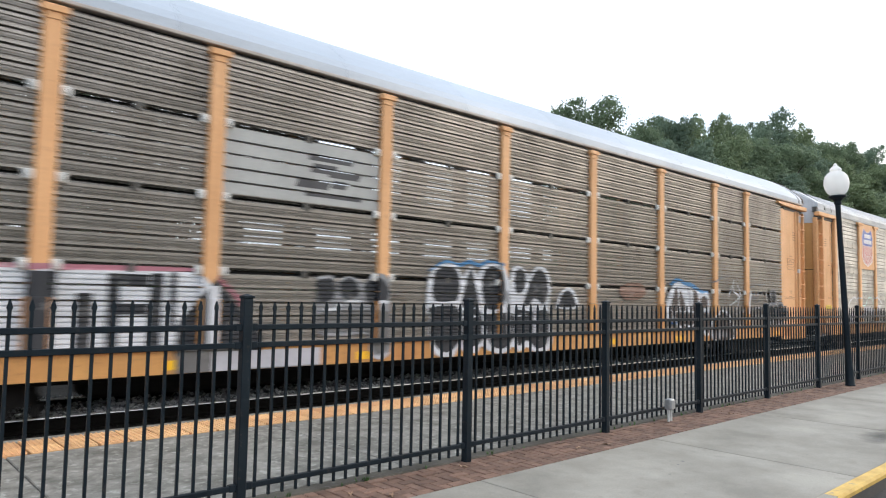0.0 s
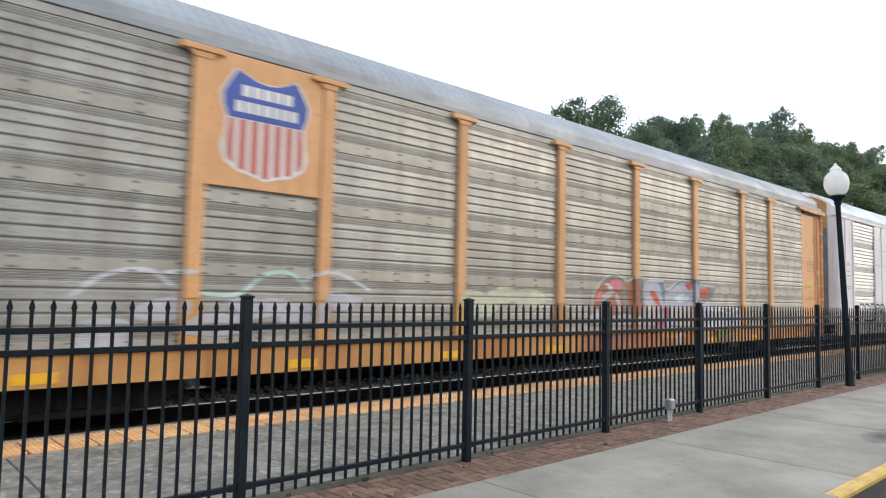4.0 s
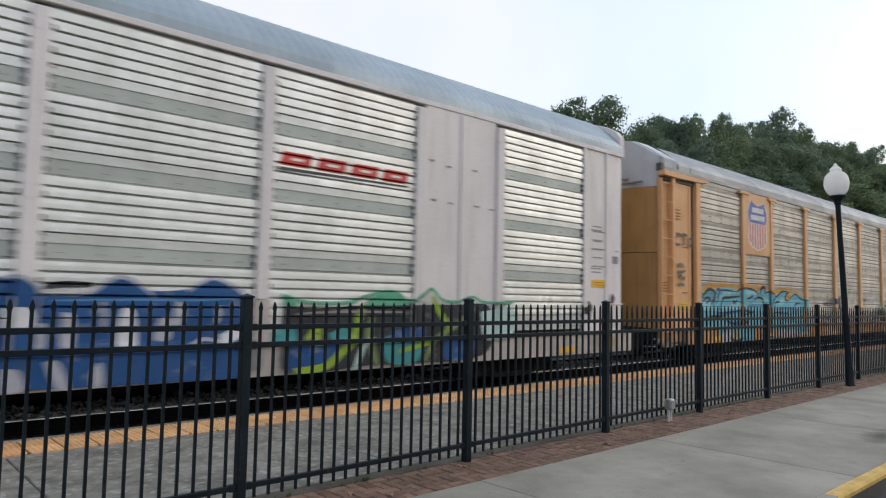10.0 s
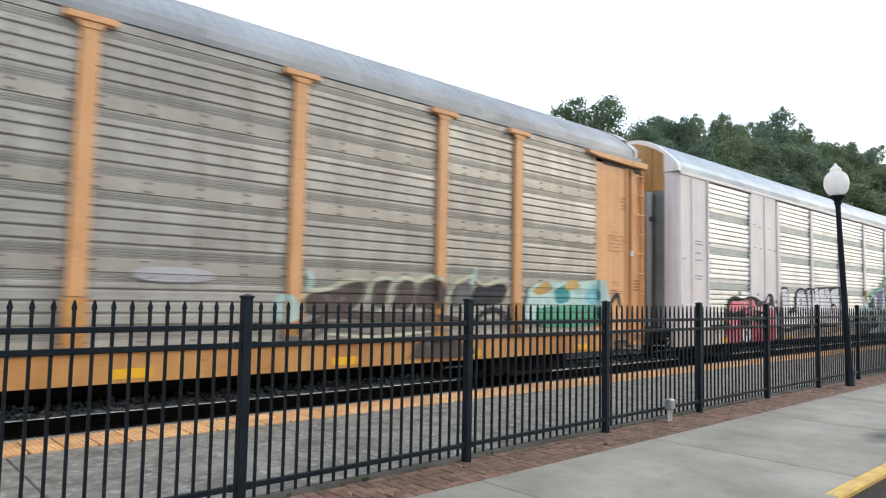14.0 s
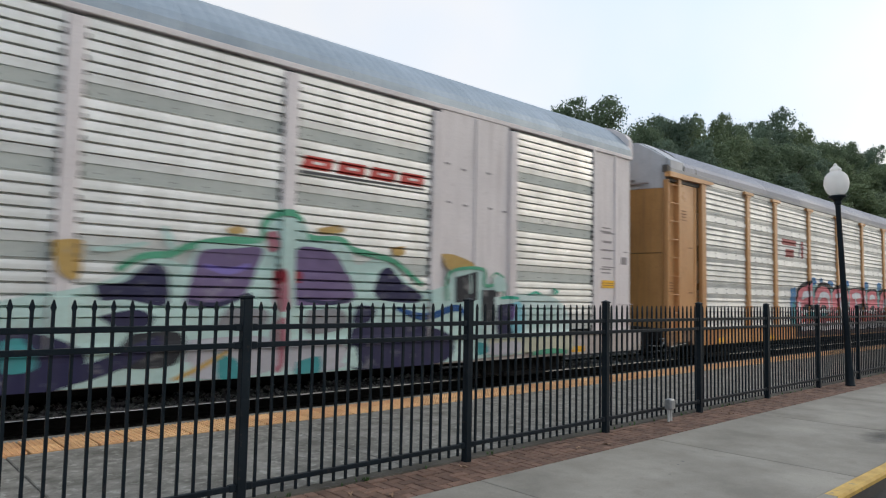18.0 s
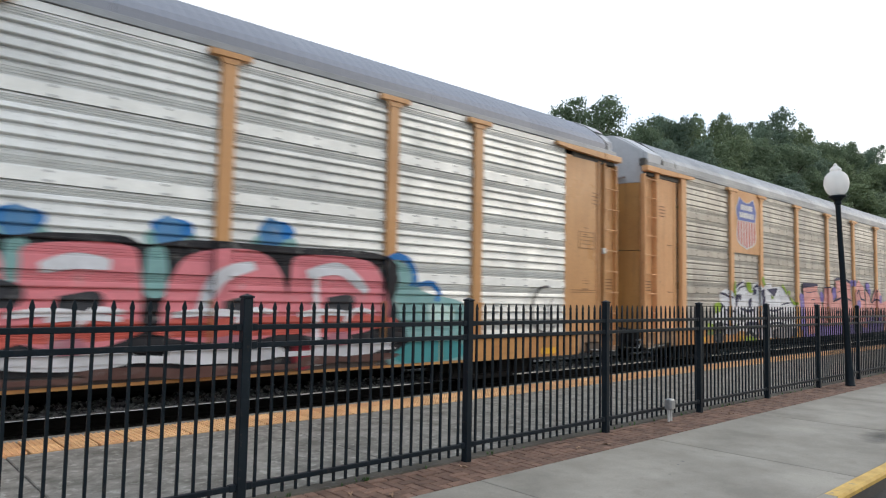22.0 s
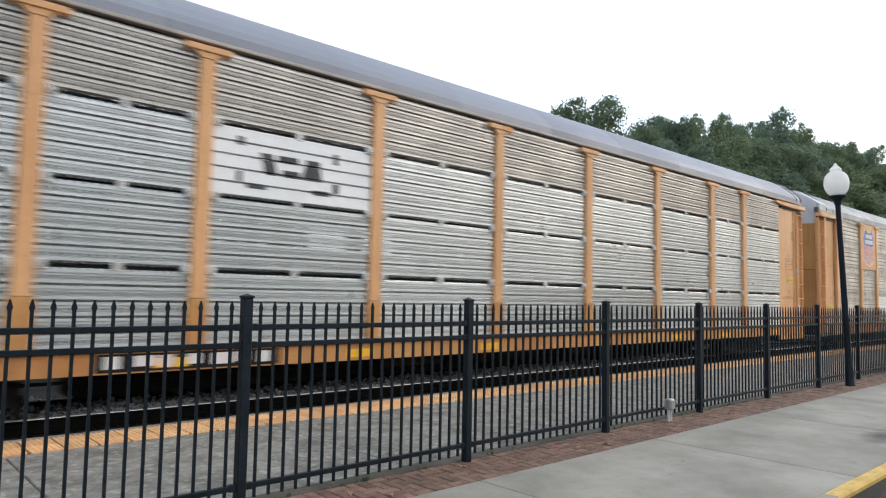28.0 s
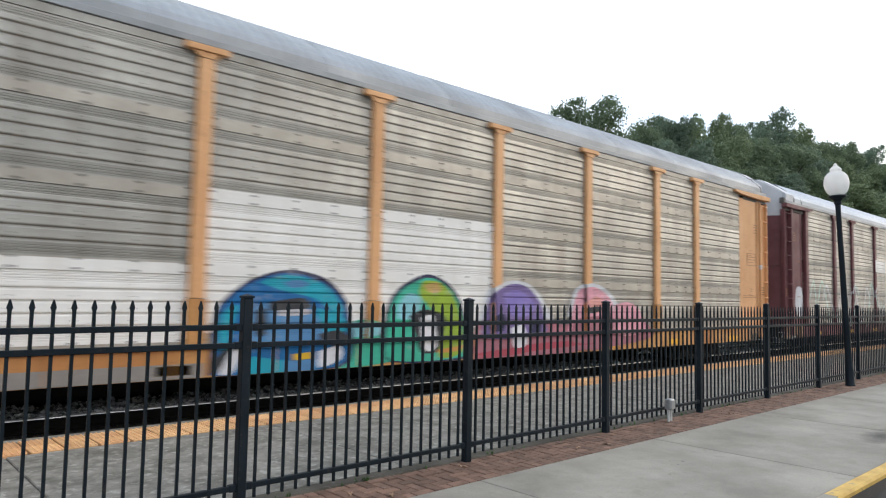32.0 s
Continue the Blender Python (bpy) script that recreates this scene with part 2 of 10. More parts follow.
    strip=material("dark_stained_concrete", (0.125, 0.11, 0.085), (0.06, 0.053, 0.04), rough=0.95, fine=60, bump=0.6, specks=0.4, speck_color=(0.2, 0.19, 0.18)),
    # near-black web: the shade beside the platform is put into its colour
    rail_side=material("shaded_rail_web", (0.008, 0.007, 0.006), rough=0.9, shine=0.1),
    # far bed coloured dark, as the shade seen under the cars
    far_shade=material("shade_dark_soil", (0.03, 0.028, 0.025), (0.018, 0.017, 0.015), rough=0.95, shine=0.1, bump=0.8, bump_size=0.02),
    tie=material("weathered_tie_wood", (0.055, 0.045, 0.038), (0.09, 0.075, 0.062), rough=0.9, stretch=(1, 0.15, 1)),
    globe=None,
    grass=material("rough_grass", (0.06, 0.085, 0.03), (0.09, 0.10, 0.045), rough=0.95, scale=0.4, fine=8, bump=0.6, bump_size=0.05),
    wall_cream=material("cream_low_wall", (0.62, 0.55, 0.42), (0.52, 0.46, 0.36), rough=0.8, streak=0.3, streak_color=(0.25, 0.2, 0.15)),
    coping=material("pale_wall_coping", (0.7, 0.67, 0.6), rough=0.8),
    galv=material("dull_galvanised_steel", (0.42, 0.43, 0.43), (0.3, 0.31, 0.31), rough=0.5, metal=0.6),
    bark=material("grey_brown_bark", (0.085, 0.07, 0.055), (0.05, 0.042, 0.035), rough=0.95, stretch=(1, 1, 0.2), scale=8, bump=0.8, bump_size=0.03),
    white_mark=material("white_sign_paint", (0.84, 0.825, 0.79), (0.74, 0.725, 0.69), rough=0.55, streak=0.3, streak_color=(0.42, 0.38, 0.33), stain=0.3, stain_color=(0.5, 0.46, 0.4)),
    fresh_mark=material("fresh_white_sign_paint", (0.92, 0.92, 0.91), (0.86, 0.86, 0.85), rough=0.5, bump=0),
    grey_mark=material("grey_sign_paint", (0.36, 0.36, 0.36), (0.3, 0.3, 0.3), rough=0.6),
    pale_mark=material("faded_grey_sign_paint", (0.42, 0.42, 0.40), (0.36, 0.36, 0.345), rough=0.6, streak=0.3, streak_color=(0.24, 0.23, 0.22)),
    dark_mark=material("charcoal_sign_paint", (0.06, 0.06, 0.065), rough=0.6, bump=0),
    red_mark=material("red_sign_paint", (0.62, 0.05, 0.035), (0.5, 0.05, 0.04), rough=0.5, bump=0),
    oxide_mark=material("oxide_red_sign_paint", (0.30, 0.035, 0.03), (0.24, 0.03, 0.03), rough=0.55, bump=0),
    blue_mark=material("blue_sign_enamel", (0.05, 0.10, 0.42), (0.05, 0.09, 0.34), rough=0.45, bump=0),
    stripe=material("faded_red_stripe", (0.62, 0.14, 0.10), (0.55, 0.16, 0.12), rough=0.5, bump=0),
)


def soft_patch(rx, ry):
    """A dark patch that thins out towards its ragged edge."""
    m = material("soft_dark_patch", (0.06, 0.06, 0.052), (0.045, 0.045, 0.04), rough=0.8, bump=0)
    nd, ln = m.node_tree.nodes, m.node_tree.links.new
    coord, scale, length = nd.new("ShaderNodeTexCoord"), nd.new("ShaderNodeMapping"), nd.new("ShaderNodeVectorMath")
    noise, edge, total = nd.new("ShaderNodeTexNoise"), nd.new("ShaderNodeMapRange"), nd.new("ShaderNodeMath")
    scale.inputs["Scale"].default_value = (1 / rx, 1 / ry, 1)
    length.operation, total.operation = "LENGTH", "ADD"
    noise.inputs["Scale"].default_value, noise.inputs["Detail"].default_value = 4.0, 5.0
    ln(coord.outputs["Object"], scale.inputs["Vector"])
    ln(scale.outputs[0], length.inputs[0])
    ln(coord.outputs["Object"], noise.inputs["Vector"])
    ln(length.outputs["Value"], total.inputs[0])
    ln(noise.outputs[0], total.inputs[1])
    ln(total.outputs[0], edge.inputs["Value"])
    edge.inputs["From Min"].default_value, edge.inputs["From Max"].default_value = 0.55, 1.25
    edge.inputs["To Min"].default_value, edge.inputs["To Max"].default_value = 0.55, 0.0
    ln(edge.outputs[0], nd["Principled BSDF"].inputs["Alpha"])
    return m


def leaf_material(name, color, color2):
    m = material(name, color, color2, rough=0.75, scale=0.25, fine=3, bump=0, vary=0.18, islands=True)
    nd, ln = m.node_tree.nodes, m.node_tree.links.new
    bsdf, out = nd["Principled BSDF"], nd["Material Output"]
    thin, mix = nd.new("ShaderNodeBsdfTranslucent"), nd.new("ShaderNodeMixShader")
    ln(bsdf.inputs["Base Color"].links[0].from_socket, thin.inputs["Color"])
    mix.inputs[0].default_value = 0.45
    ln(bsdf.outputs[0], mix.inputs[1])
    ln(thin.outputs[0], mix.inputs[2])
    ln(mix.outputs[0], out.inputs["Surface"])
    return m


M["leaf"] = leaf_material("dark_green_leaves", (0.18, 0.24, 0.14), (0.125, 0.175, 0.10))
M["leaf_light"] = leaf_material("mid_green_leaves", (0.21, 0.27, 0.145), (0.15, 0.20, 0.105))
M["leaf_blue"] = leaf_material("blue_green_leaves", (0.19, 0.26, 0.18), (0.135, 0.19, 0.13))
M["leaf_red"] = leaf_material("red_flowering_leaves", (0.26, 0.05, 0.045), (0.10, 0.08, 0.05))
M["hedge"] = leaf_material("hedge_leaves", (0.10, 0.19, 0.06), (0.07, 0.14, 0.045))


def globe_material():
    """Milky glass that lets the light behind it through."""
    m = bpy.data.materials.new("milky_globe_glass")
    m.use_nodes = True
    nd, ln = m.node_tree.nodes, m.node_tree.links.new
    b, out = nd["Principled BSDF"], nd["Material Output"]
    b.inputs["Base Color"].default_value, b.inputs["Roughness"].default_value = (0.93, 0.92, 0.9, 1), 0.2
    thin, mix, clear, mix2 = nd.new("ShaderNodeBsdfTranslucent"), nd.new("ShaderNodeMixShader"), nd.new("ShaderNodeBsdfTransparent"), nd.new("ShaderNodeMixShader")
    thin.inputs["Color"].default_value = (0.95, 0.94, 0.92, 1)
    mix.inputs[0].default_value, mix2.inputs[0].default_value = 0.5, 0.3
    ln(b.outputs[0], mix.inputs[1])
    ln(thin.outputs[0], mix.inputs[2])
    ln(mix.outputs[0], mix2.inputs[1])
    ln(clear.outputs[0], mix2.inputs[2])
    ln(mix2.outputs[0], out.inputs["Surface"])
    return m


M["globe"] = globe_material()
M["leaf_dry"] = material("dry_leaf", (0.42, 0.30, 0.2), (0.3, 0.17, 0.1), rough=0.8, scale=20, bump=0)

# ---------------------------------------------------------------- mesh tools


class Shape:
    """Collects boxes, extrusions and strips into one mesh."""

    def __init__(self):
        self.v, self.f, self.mi, self.smooth = [], [], [], []

    def add(self, verts, faces, mi=0, smooth=False):
        n = len(self.v)
        self.v += [tuple(v) for v in verts]
        self.f += [tuple(i + n for i in f) for f in faces]
        self.mi += [mi] * len(faces)
        self.smooth += [smooth] * len(faces)
        return self

    def box(self, x0, x1, y0, y1, z0, z1, mi=0, bevel=0.0):
        if not bevel:
            v = [(x, y, z) for x in (x0, x1) for y in (y0, y1) for z in (z0, z1)]
            return self.add(v, [(0, 1, 3, 2), (4, 6, 7, 5), (0, 4, 5, 1), (2, 3, 7, 6), (0, 2, 6, 4), (1, 5, 7, 3)], mi)
        b = min(bevel, (x1 - x0) * 0.45, (y1 - y0) * 0.45, (z1 - z0) * 0.45)
        v, idx = [], {}
        for sx, sy, sz in itertools.product((0, 1), repeat=3):
            for ax in range(3):
                p = [x1 - b if sx else x0 + b, y1 - b if sy else y0 + b, z1 - b if sz else z0 + b]
                p[ax] = ((x0, x1), (y0, y1), (z0, z1))[ax][(sx, sy, sz)[ax]]
                idx[(sx, sy, sz, ax)] = len(v)
                v.append(tuple(p))
        f = []
        for ax in range(3):
            o = [a for a in range(3) if a != ax]
            for s in (0, 1):
                q = []
                for a, c in ((0, 0), (1, 0), (1, 1), (0, 1)):
                    k = [0, 0, 0]
                    k[ax], k[o[0]], k[o[1]] = s, a, c
                    q.append(idx[(*k, ax)])
                f.append(tuple(q if (s == 1) == (ax != 1) else q[::-1]))
            for a, c in itertools.product((0, 1), repeat=2):
                k0, k1 = [0, 0, 0], [0, 0, 0]
                k0[o[0]], k0[o[1]], k1[o[0]], k1[o[1]] = a, c, a, c
                k1[ax] = 1
                f.append((idx[(*k0, o[0])], idx[(*k1, o[0])], idx[(*k1, o[1])], idx[(*k0, o[1])]))
        for s in itertools.product((0, 1), repeat=3):
            f.append(tuple(idx[(*s, a)] for a in range(3)))
        return self.add(v, f, mi)

    def tube(self, a, b, r, r2=None, n=10, mi=0, caps=True):
        a, b = Vector(a), Vector(b)
        q = (b - a).to_track_quat("Z", "Y")
        r2 = r if r2 is None else r2
        ring = [Vector((math.cos(2 * math.pi * i / n), math.sin(2 * math.pi * i / n), 0)) for i in range(n)]
        v = [a + q @ (c * r) for c in ring] + [b + q @ (c * r2) for c in ring]
        self.add(v, [(i, (i + 1) % n, n + (i + 1) % n, n + i) for i in range(n)], mi, True)
        if caps:
            self.add(v, [tuple(range(n))[::-1], tuple(range(n, 2 * n))], mi)
        return self

    def lathe(self, profile, n=20, mi=0, center=(0, 0)):
        v = [(center[0] + r * math.cos(2 * math.pi * i / n), center[1] + r * math.sin(2 * math.pi * i / n), z) for r, z in profile for i in range(n)]
        f = [(k * n + i, k * n + (i + 1) % n, (k + 1) * n + (i + 1) % n, (k + 1) * n + i) for k in range(len(profile) - 1) for i in range(n)]
        return self.add(v, f, mi, True)

    def prism(self, poly, axis, a, b, mi=0):
        """Extrudes a flat outline from a to b along an axis; outline pairs are the other two axes in order."""
        def at(p, w):
            return {"x": (w, p[0], p[1]), "y": (p[0], w, p[1]), "z": (p[0], p[1], w)}[axis]
        n = len(poly)
        v = [at(p, a) for p in poly] + [at(p, b) for p in poly]
        f = [(i, (i + 1) % n, n + (i + 1) % n, n + i) for i in range(n)] + [tuple(range(n))[::-1], tuple(range(n, 2 * n))]
        return self.add(v, f, mi)

    def mesh(self, name, mats):
        me = bpy.data.meshes.new(name)
        me.from_pydata(self.v, [], self.f)
        for m in mats if isinstance(mats, (list, tuple)) else [mats]:
            me.materials.append(m)
        me.polygons.foreach_set("material_index", self.mi)
        me.polygons.foreach_set("use_smooth", self.smooth)
        bm = bmesh.new()
        bm.from_mesh(me)
        bmesh.ops.recalc_face_normals(bm, faces=bm.faces)
        bm.to_mesh(me)
        bm.free()
        return me


def part(name, shape, mats, parent, label="", at=(0, 0, 0)):
    """Links a shape (or a ready mesh) as one mesh object under a thing or a part."""
    me = shape if isinstance(shape, bpy.types.Mesh) else shape.mesh(name, mats)
    ob = new(name, me)
    ob.parent = parent
    ob.location = at
    if label:
        ob["label"] = label
    return ob


def thing(name, shape, mats, label, category, group="", kind="", at=(0, 0, 0)):
    """A top-level thing: a mesh, or an empty when there is no shape."""
    me = shape.mesh(name, mats) if isinstance(shape, Shape) else shape
    ob = new(name, me)
    ob.location = at
    return tagged(ob, label, category, group, kind)


rng = random.Random(7)

for key in ("sheet_dark", "sheet_clean", "sheet_mid"):
    perforated(M[key], 0.098, 0.09375)

# ---------------------------------------------------------------- the ground, platform, pavement and track
RAIL_Y, GAUGE, RAIL_TOP = 9.42, 1.435, -0.02
FENCE_Y, POST_X, BAY = 4.627, 2.298, 2.28
KERB_Y, BRICK_Y = 2.04, 4.085
DARK_PATCH = (9.3, 2.45, 0.95, 0.36)       # dark patch on the pavement: centre and half-sizes
TACT_Y0, TACT_Y1 = 7.325, 7.945
TRACK_Y = RAIL_Y + GAUGE / 2


def hill(x, y):
    """Height of the land: flat round the station, rising to a wooded slope beyond the tracks."""
    a = min(1, max(0, (x - 34) / 60))
    b = min(1, max(0, (y - 19) / 30))
    return -0.42 + 8.5 * a * a * (3 - 2 * a) * b * b * (3 - 2 * b)


def build_ground():
    xs = [-3000, -900, -300, -120, -60, -30] + [-20 + 5 * i for i in range(45)] + [260, 420, 900, 3000]
    ys = [-3000, -700, -200, -60, -20, -6, 2.0, 8.15, 11.9, 13, 15, 17, 20] + [23 + 4 * i for i in range(20)] + [140, 300, 900, 3000]
    v = [(x, y, hill(x, y) if y > 13 else -0.42) for y in ys for x in xs]
    n = len(xs)
    f = [(j * n + i, j * n + i + 1, (j + 1) * n + i + 1, (j + 1) * n + i) for j in range(len(ys) - 1) for i in range(n - 1)]
    thing("ground", Shape().add(v, f), M["grass"], "rough grassy ground with bare soil around the railway", "ground", kind="structure")
    road = Shape().box(-120, 320, -14, KERB_Y - 0.107, -0.42, -0.15)
    thing("road", road, M["asphalt"], "dark old asphalt of the parking lot beside the kerb", "road", kind="structure")
    thing("far_road", Shape().box(-120, 200, 16.6, 21.5, -0.42, -0.36), M["asphalt"], "grey asphalt road beyond the tracks", "road", kind="structure")


def build_kerb():
    root = thing("kerb", Shape().box(-40, 60, KERB_Y - 0.105, KERB_Y, -0.3, -0.03), M["joint"], "dark concrete kerb of the pavement with a yellow painted top", "kerb", kind="structure")
    prof = [(KERB_Y - 0.109, -0.05), (KERB_Y - 0.109, -0.02), (KERB_Y - 0.095, 0.004), (KERB_Y, 0.004), (KERB_Y, -0.03)]
    x = 6.13
    while x < 60:
        part("kerb_stone", Shape().prism(prof, "x", x, x + 2.99), M["kerb_yellow"], root, "worn yellow painted kerb top")
        x += 3.0
    part("kerb_stone", Shape().prism(prof, "x", -40, 6.12), M["walkway"], root, "bare concrete kerb top")


def slabs(root, name, mat, x0, x1, step, y0, y1, rows, gap, top, thick):
    """Cast slabs with open joints between them, the filler set below the surface."""
    cache = {}
    h = (y1 - y0) / rows
    x = x0
    while x < x1 - 0.01:
        for r in range(rows):
            if (step, h) not in cache:
                cache[(step, h)] = Shape().box(gap / 2, step - gap / 2, gap / 2, h - gap / 2, -thick, 0, bevel=0.008).mesh(name, mat)
            part(name, cache[(step, h)], None, root, at=(x, y0 + r * h, top))
        x += step
    part("joint_filler", Shape().box(x0, x1, y0 + gap, y1 - gap, top - thick - 0.02, top - 0.014), M["joint"], root)


def build_platform():
    root = thing("platform", Shape().box(-60, 90, FENCE_Y + 0.22, TACT_Y1 + 0.14, -0.42, -0.125), M["concrete"], "weathered grey concrete railway platform with brown stains", "platform", kind="structure")
    slabs(root, "platform_slab", M["concrete"], -22.79, 70, 2.68, FENCE_Y + 0.21, TACT_Y0, 1, 0.012, 0.0, 0.1)
    edge = Shape().box(-60, 90, TACT_Y1 + 0.004, TACT_Y1 + 0.15, -0.12, 0.003, bevel=0.012)
    part("platform_edge", edge, M["concrete"], root, "narrow concrete nosing")
    fence_kerb = Shape().box(-30, 70, FENCE_Y + 0.04, FENCE_Y + 0.205, -0.3, 0.008, bevel=0.01)
    part("fence_kerb", fence_kerb, M["strip"], root, "low dark concrete strip under the fence")


def tile_mesh(length, w, along, across):
    s = Shape().box(0.015, length - 0.015, 0.008, w - 0.008, -0.03, 0.0, bevel=0.004)
    for i in range(along):
        for j in range(across):
            cx, cy, r = (i + 0.5) * length / along, (j + 0.5) * w / across, 0.0165
            v = [(cx + r * math.cos(a * math.pi / 3), cy + r * math.sin(a * math.pi / 3), 0) for a in range(6)]
            v += [(cx + r * 0.6 * math.cos(a * math.pi / 3), cy + r * 0.6 * math.sin(a * math.pi / 3), 0.009) for a in range(6)]
            s.add(v, [(a, (a + 1) % 6, 6 + (a + 1) % 6, 6 + a) for a in range(6)] + [tuple(range(6, 12))])
    return s


def build_tactile():
    root = thing("tactile_strip", Shape().box(-60, 90, TACT_Y0, TACT_Y1 + 0.004, -0.13, -0.024), M["joint"], "orange tactile warning strip of domed tiles along the platform edge", "tactile paving", kind="structure")
    w = (TACT_Y1 - TACT_Y0) / 2
    length = 0.305
    me = tile_mesh(length, w, 6, 6).mesh("tactile_tile", M["tactile"])
    rest = Shape()
    for i in range(-90, 300):
        for j in range(2):
            x = i * length
            if 0 <= i < 130:
                part("tactile_tile", me, None, root, at=(x, TACT_Y0 + j * w, 0.008))
            else:
                rest.box(x + 0.003, x + length - 0.003, TACT_Y0 + j * w + 0.003, TACT_Y0 + (j + 1) * w - 0.003, -0.03, 0.008)
    tagged(part("far_tactile_tiles", rest, M["tactile"], root), kind="stuff")


def build_pavement():
    root = thing("pavement", Shape().box(-40, 90, KERB_Y + 0.001, FENCE_Y + 0.038, -0.42, -0.125), M["joint"], "pale concrete pavement with a red brick border", "pavement", kind="structure")
    slabs(root, "pavement_slab", M["walkway"], -23.5, 70, 2.77, KERB_Y + 0.005, BRICK_Y, 1, 0.01, 0.0, 0.1)
    spots = Shape()
    for cx, cy, rx in ((6.23, 3.33, 0.024), (6.07, 3.29, 0.016), (5.68, 3.16, 0.017), (6.13, 3.41, 0.012), (7.55, 2.67, 0.015), (5.21, 2.76, 0.012)):
        r2 = random.Random(cx)
        v = [(cx, cy, 0.0035)] + [(cx + rx * math.cos(a / 3) * r2.uniform(0.7, 1.15), cy + rx * 0.8 * math.sin(a / 3) * r2.uniform(0.7, 1.15), 0.0035) for a in range(19)]
        spots.add(v, [(0, k + 1, (k + 1) % 19 + 1) for k in range(19)])
    part("gum_spots", spots, M["stain"], root, "small dark spots of trodden gum")
    cx, cy, rx, ry = DARK_PATCH
    v = [(0, 0, 0)] + [(rx * math.cos(a * math.pi / 12), ry * math.sin(a * math.pi / 12), 0) for a in range(24)]
    part("stain", Shape().add(v, [(0, k + 1, (k + 1) % 24 + 1) for k in range(24)]).mesh("stain", soft_patch(rx, ry)), None, root, "soft-edged dark patch", at=(cx, cy, 0.004))
    # brick border laid in herringbone, 90 degrees to the kerb
    sizes = {(dx, dy): Shape().box(0.005, dx * 0.0965 - 0.005, 0.005, dy * 0.0965 - 0.005, -0.05, 0.0, bevel=0.005).mesh("brick", M["brick"]) for dx, dy in ((2, 1), (1, 2), (1, 1))}
    part("sand_bed", Shape().box(-40, 90, BRICK_Y, FENCE_Y + 0.038, -0.12, -0.012), M["joint"], root, "dark sand between the bricks")
    rest = Shape()
    u = 0.0965
    count = 0
    for a in range(-130, 480):
        for b in range(6):
            k = (a + b) % 4
            x, y = 1.2 + a * u, BRICK_Y + 0.004 + b * u
            dx, dy = (2, 1) if k == 0 else (1, 2) if k == 2 else (0, 0)
            if b == 0 and k == 3 or b == 5 and k == 2:
                dx, dy = 1, 1
            if not dx or b < 0 or b > 5:
                continue
            z = rng.uniform(-0.004, 0.002)
            if count < 300 and x > 2.4:
                part("brick", sizes[(dx, dy)], None, root, at=(x, y, z))
                count += 1
            else:
                rest.box(x + 0.005, x + dx * u - 0.005, y + 0.005, y + dy * u - 0.005, -0.05, z, bevel=0.005)
    tagged(part("far_bricks", rest, M["brick_rest"], root), kind="stuff")


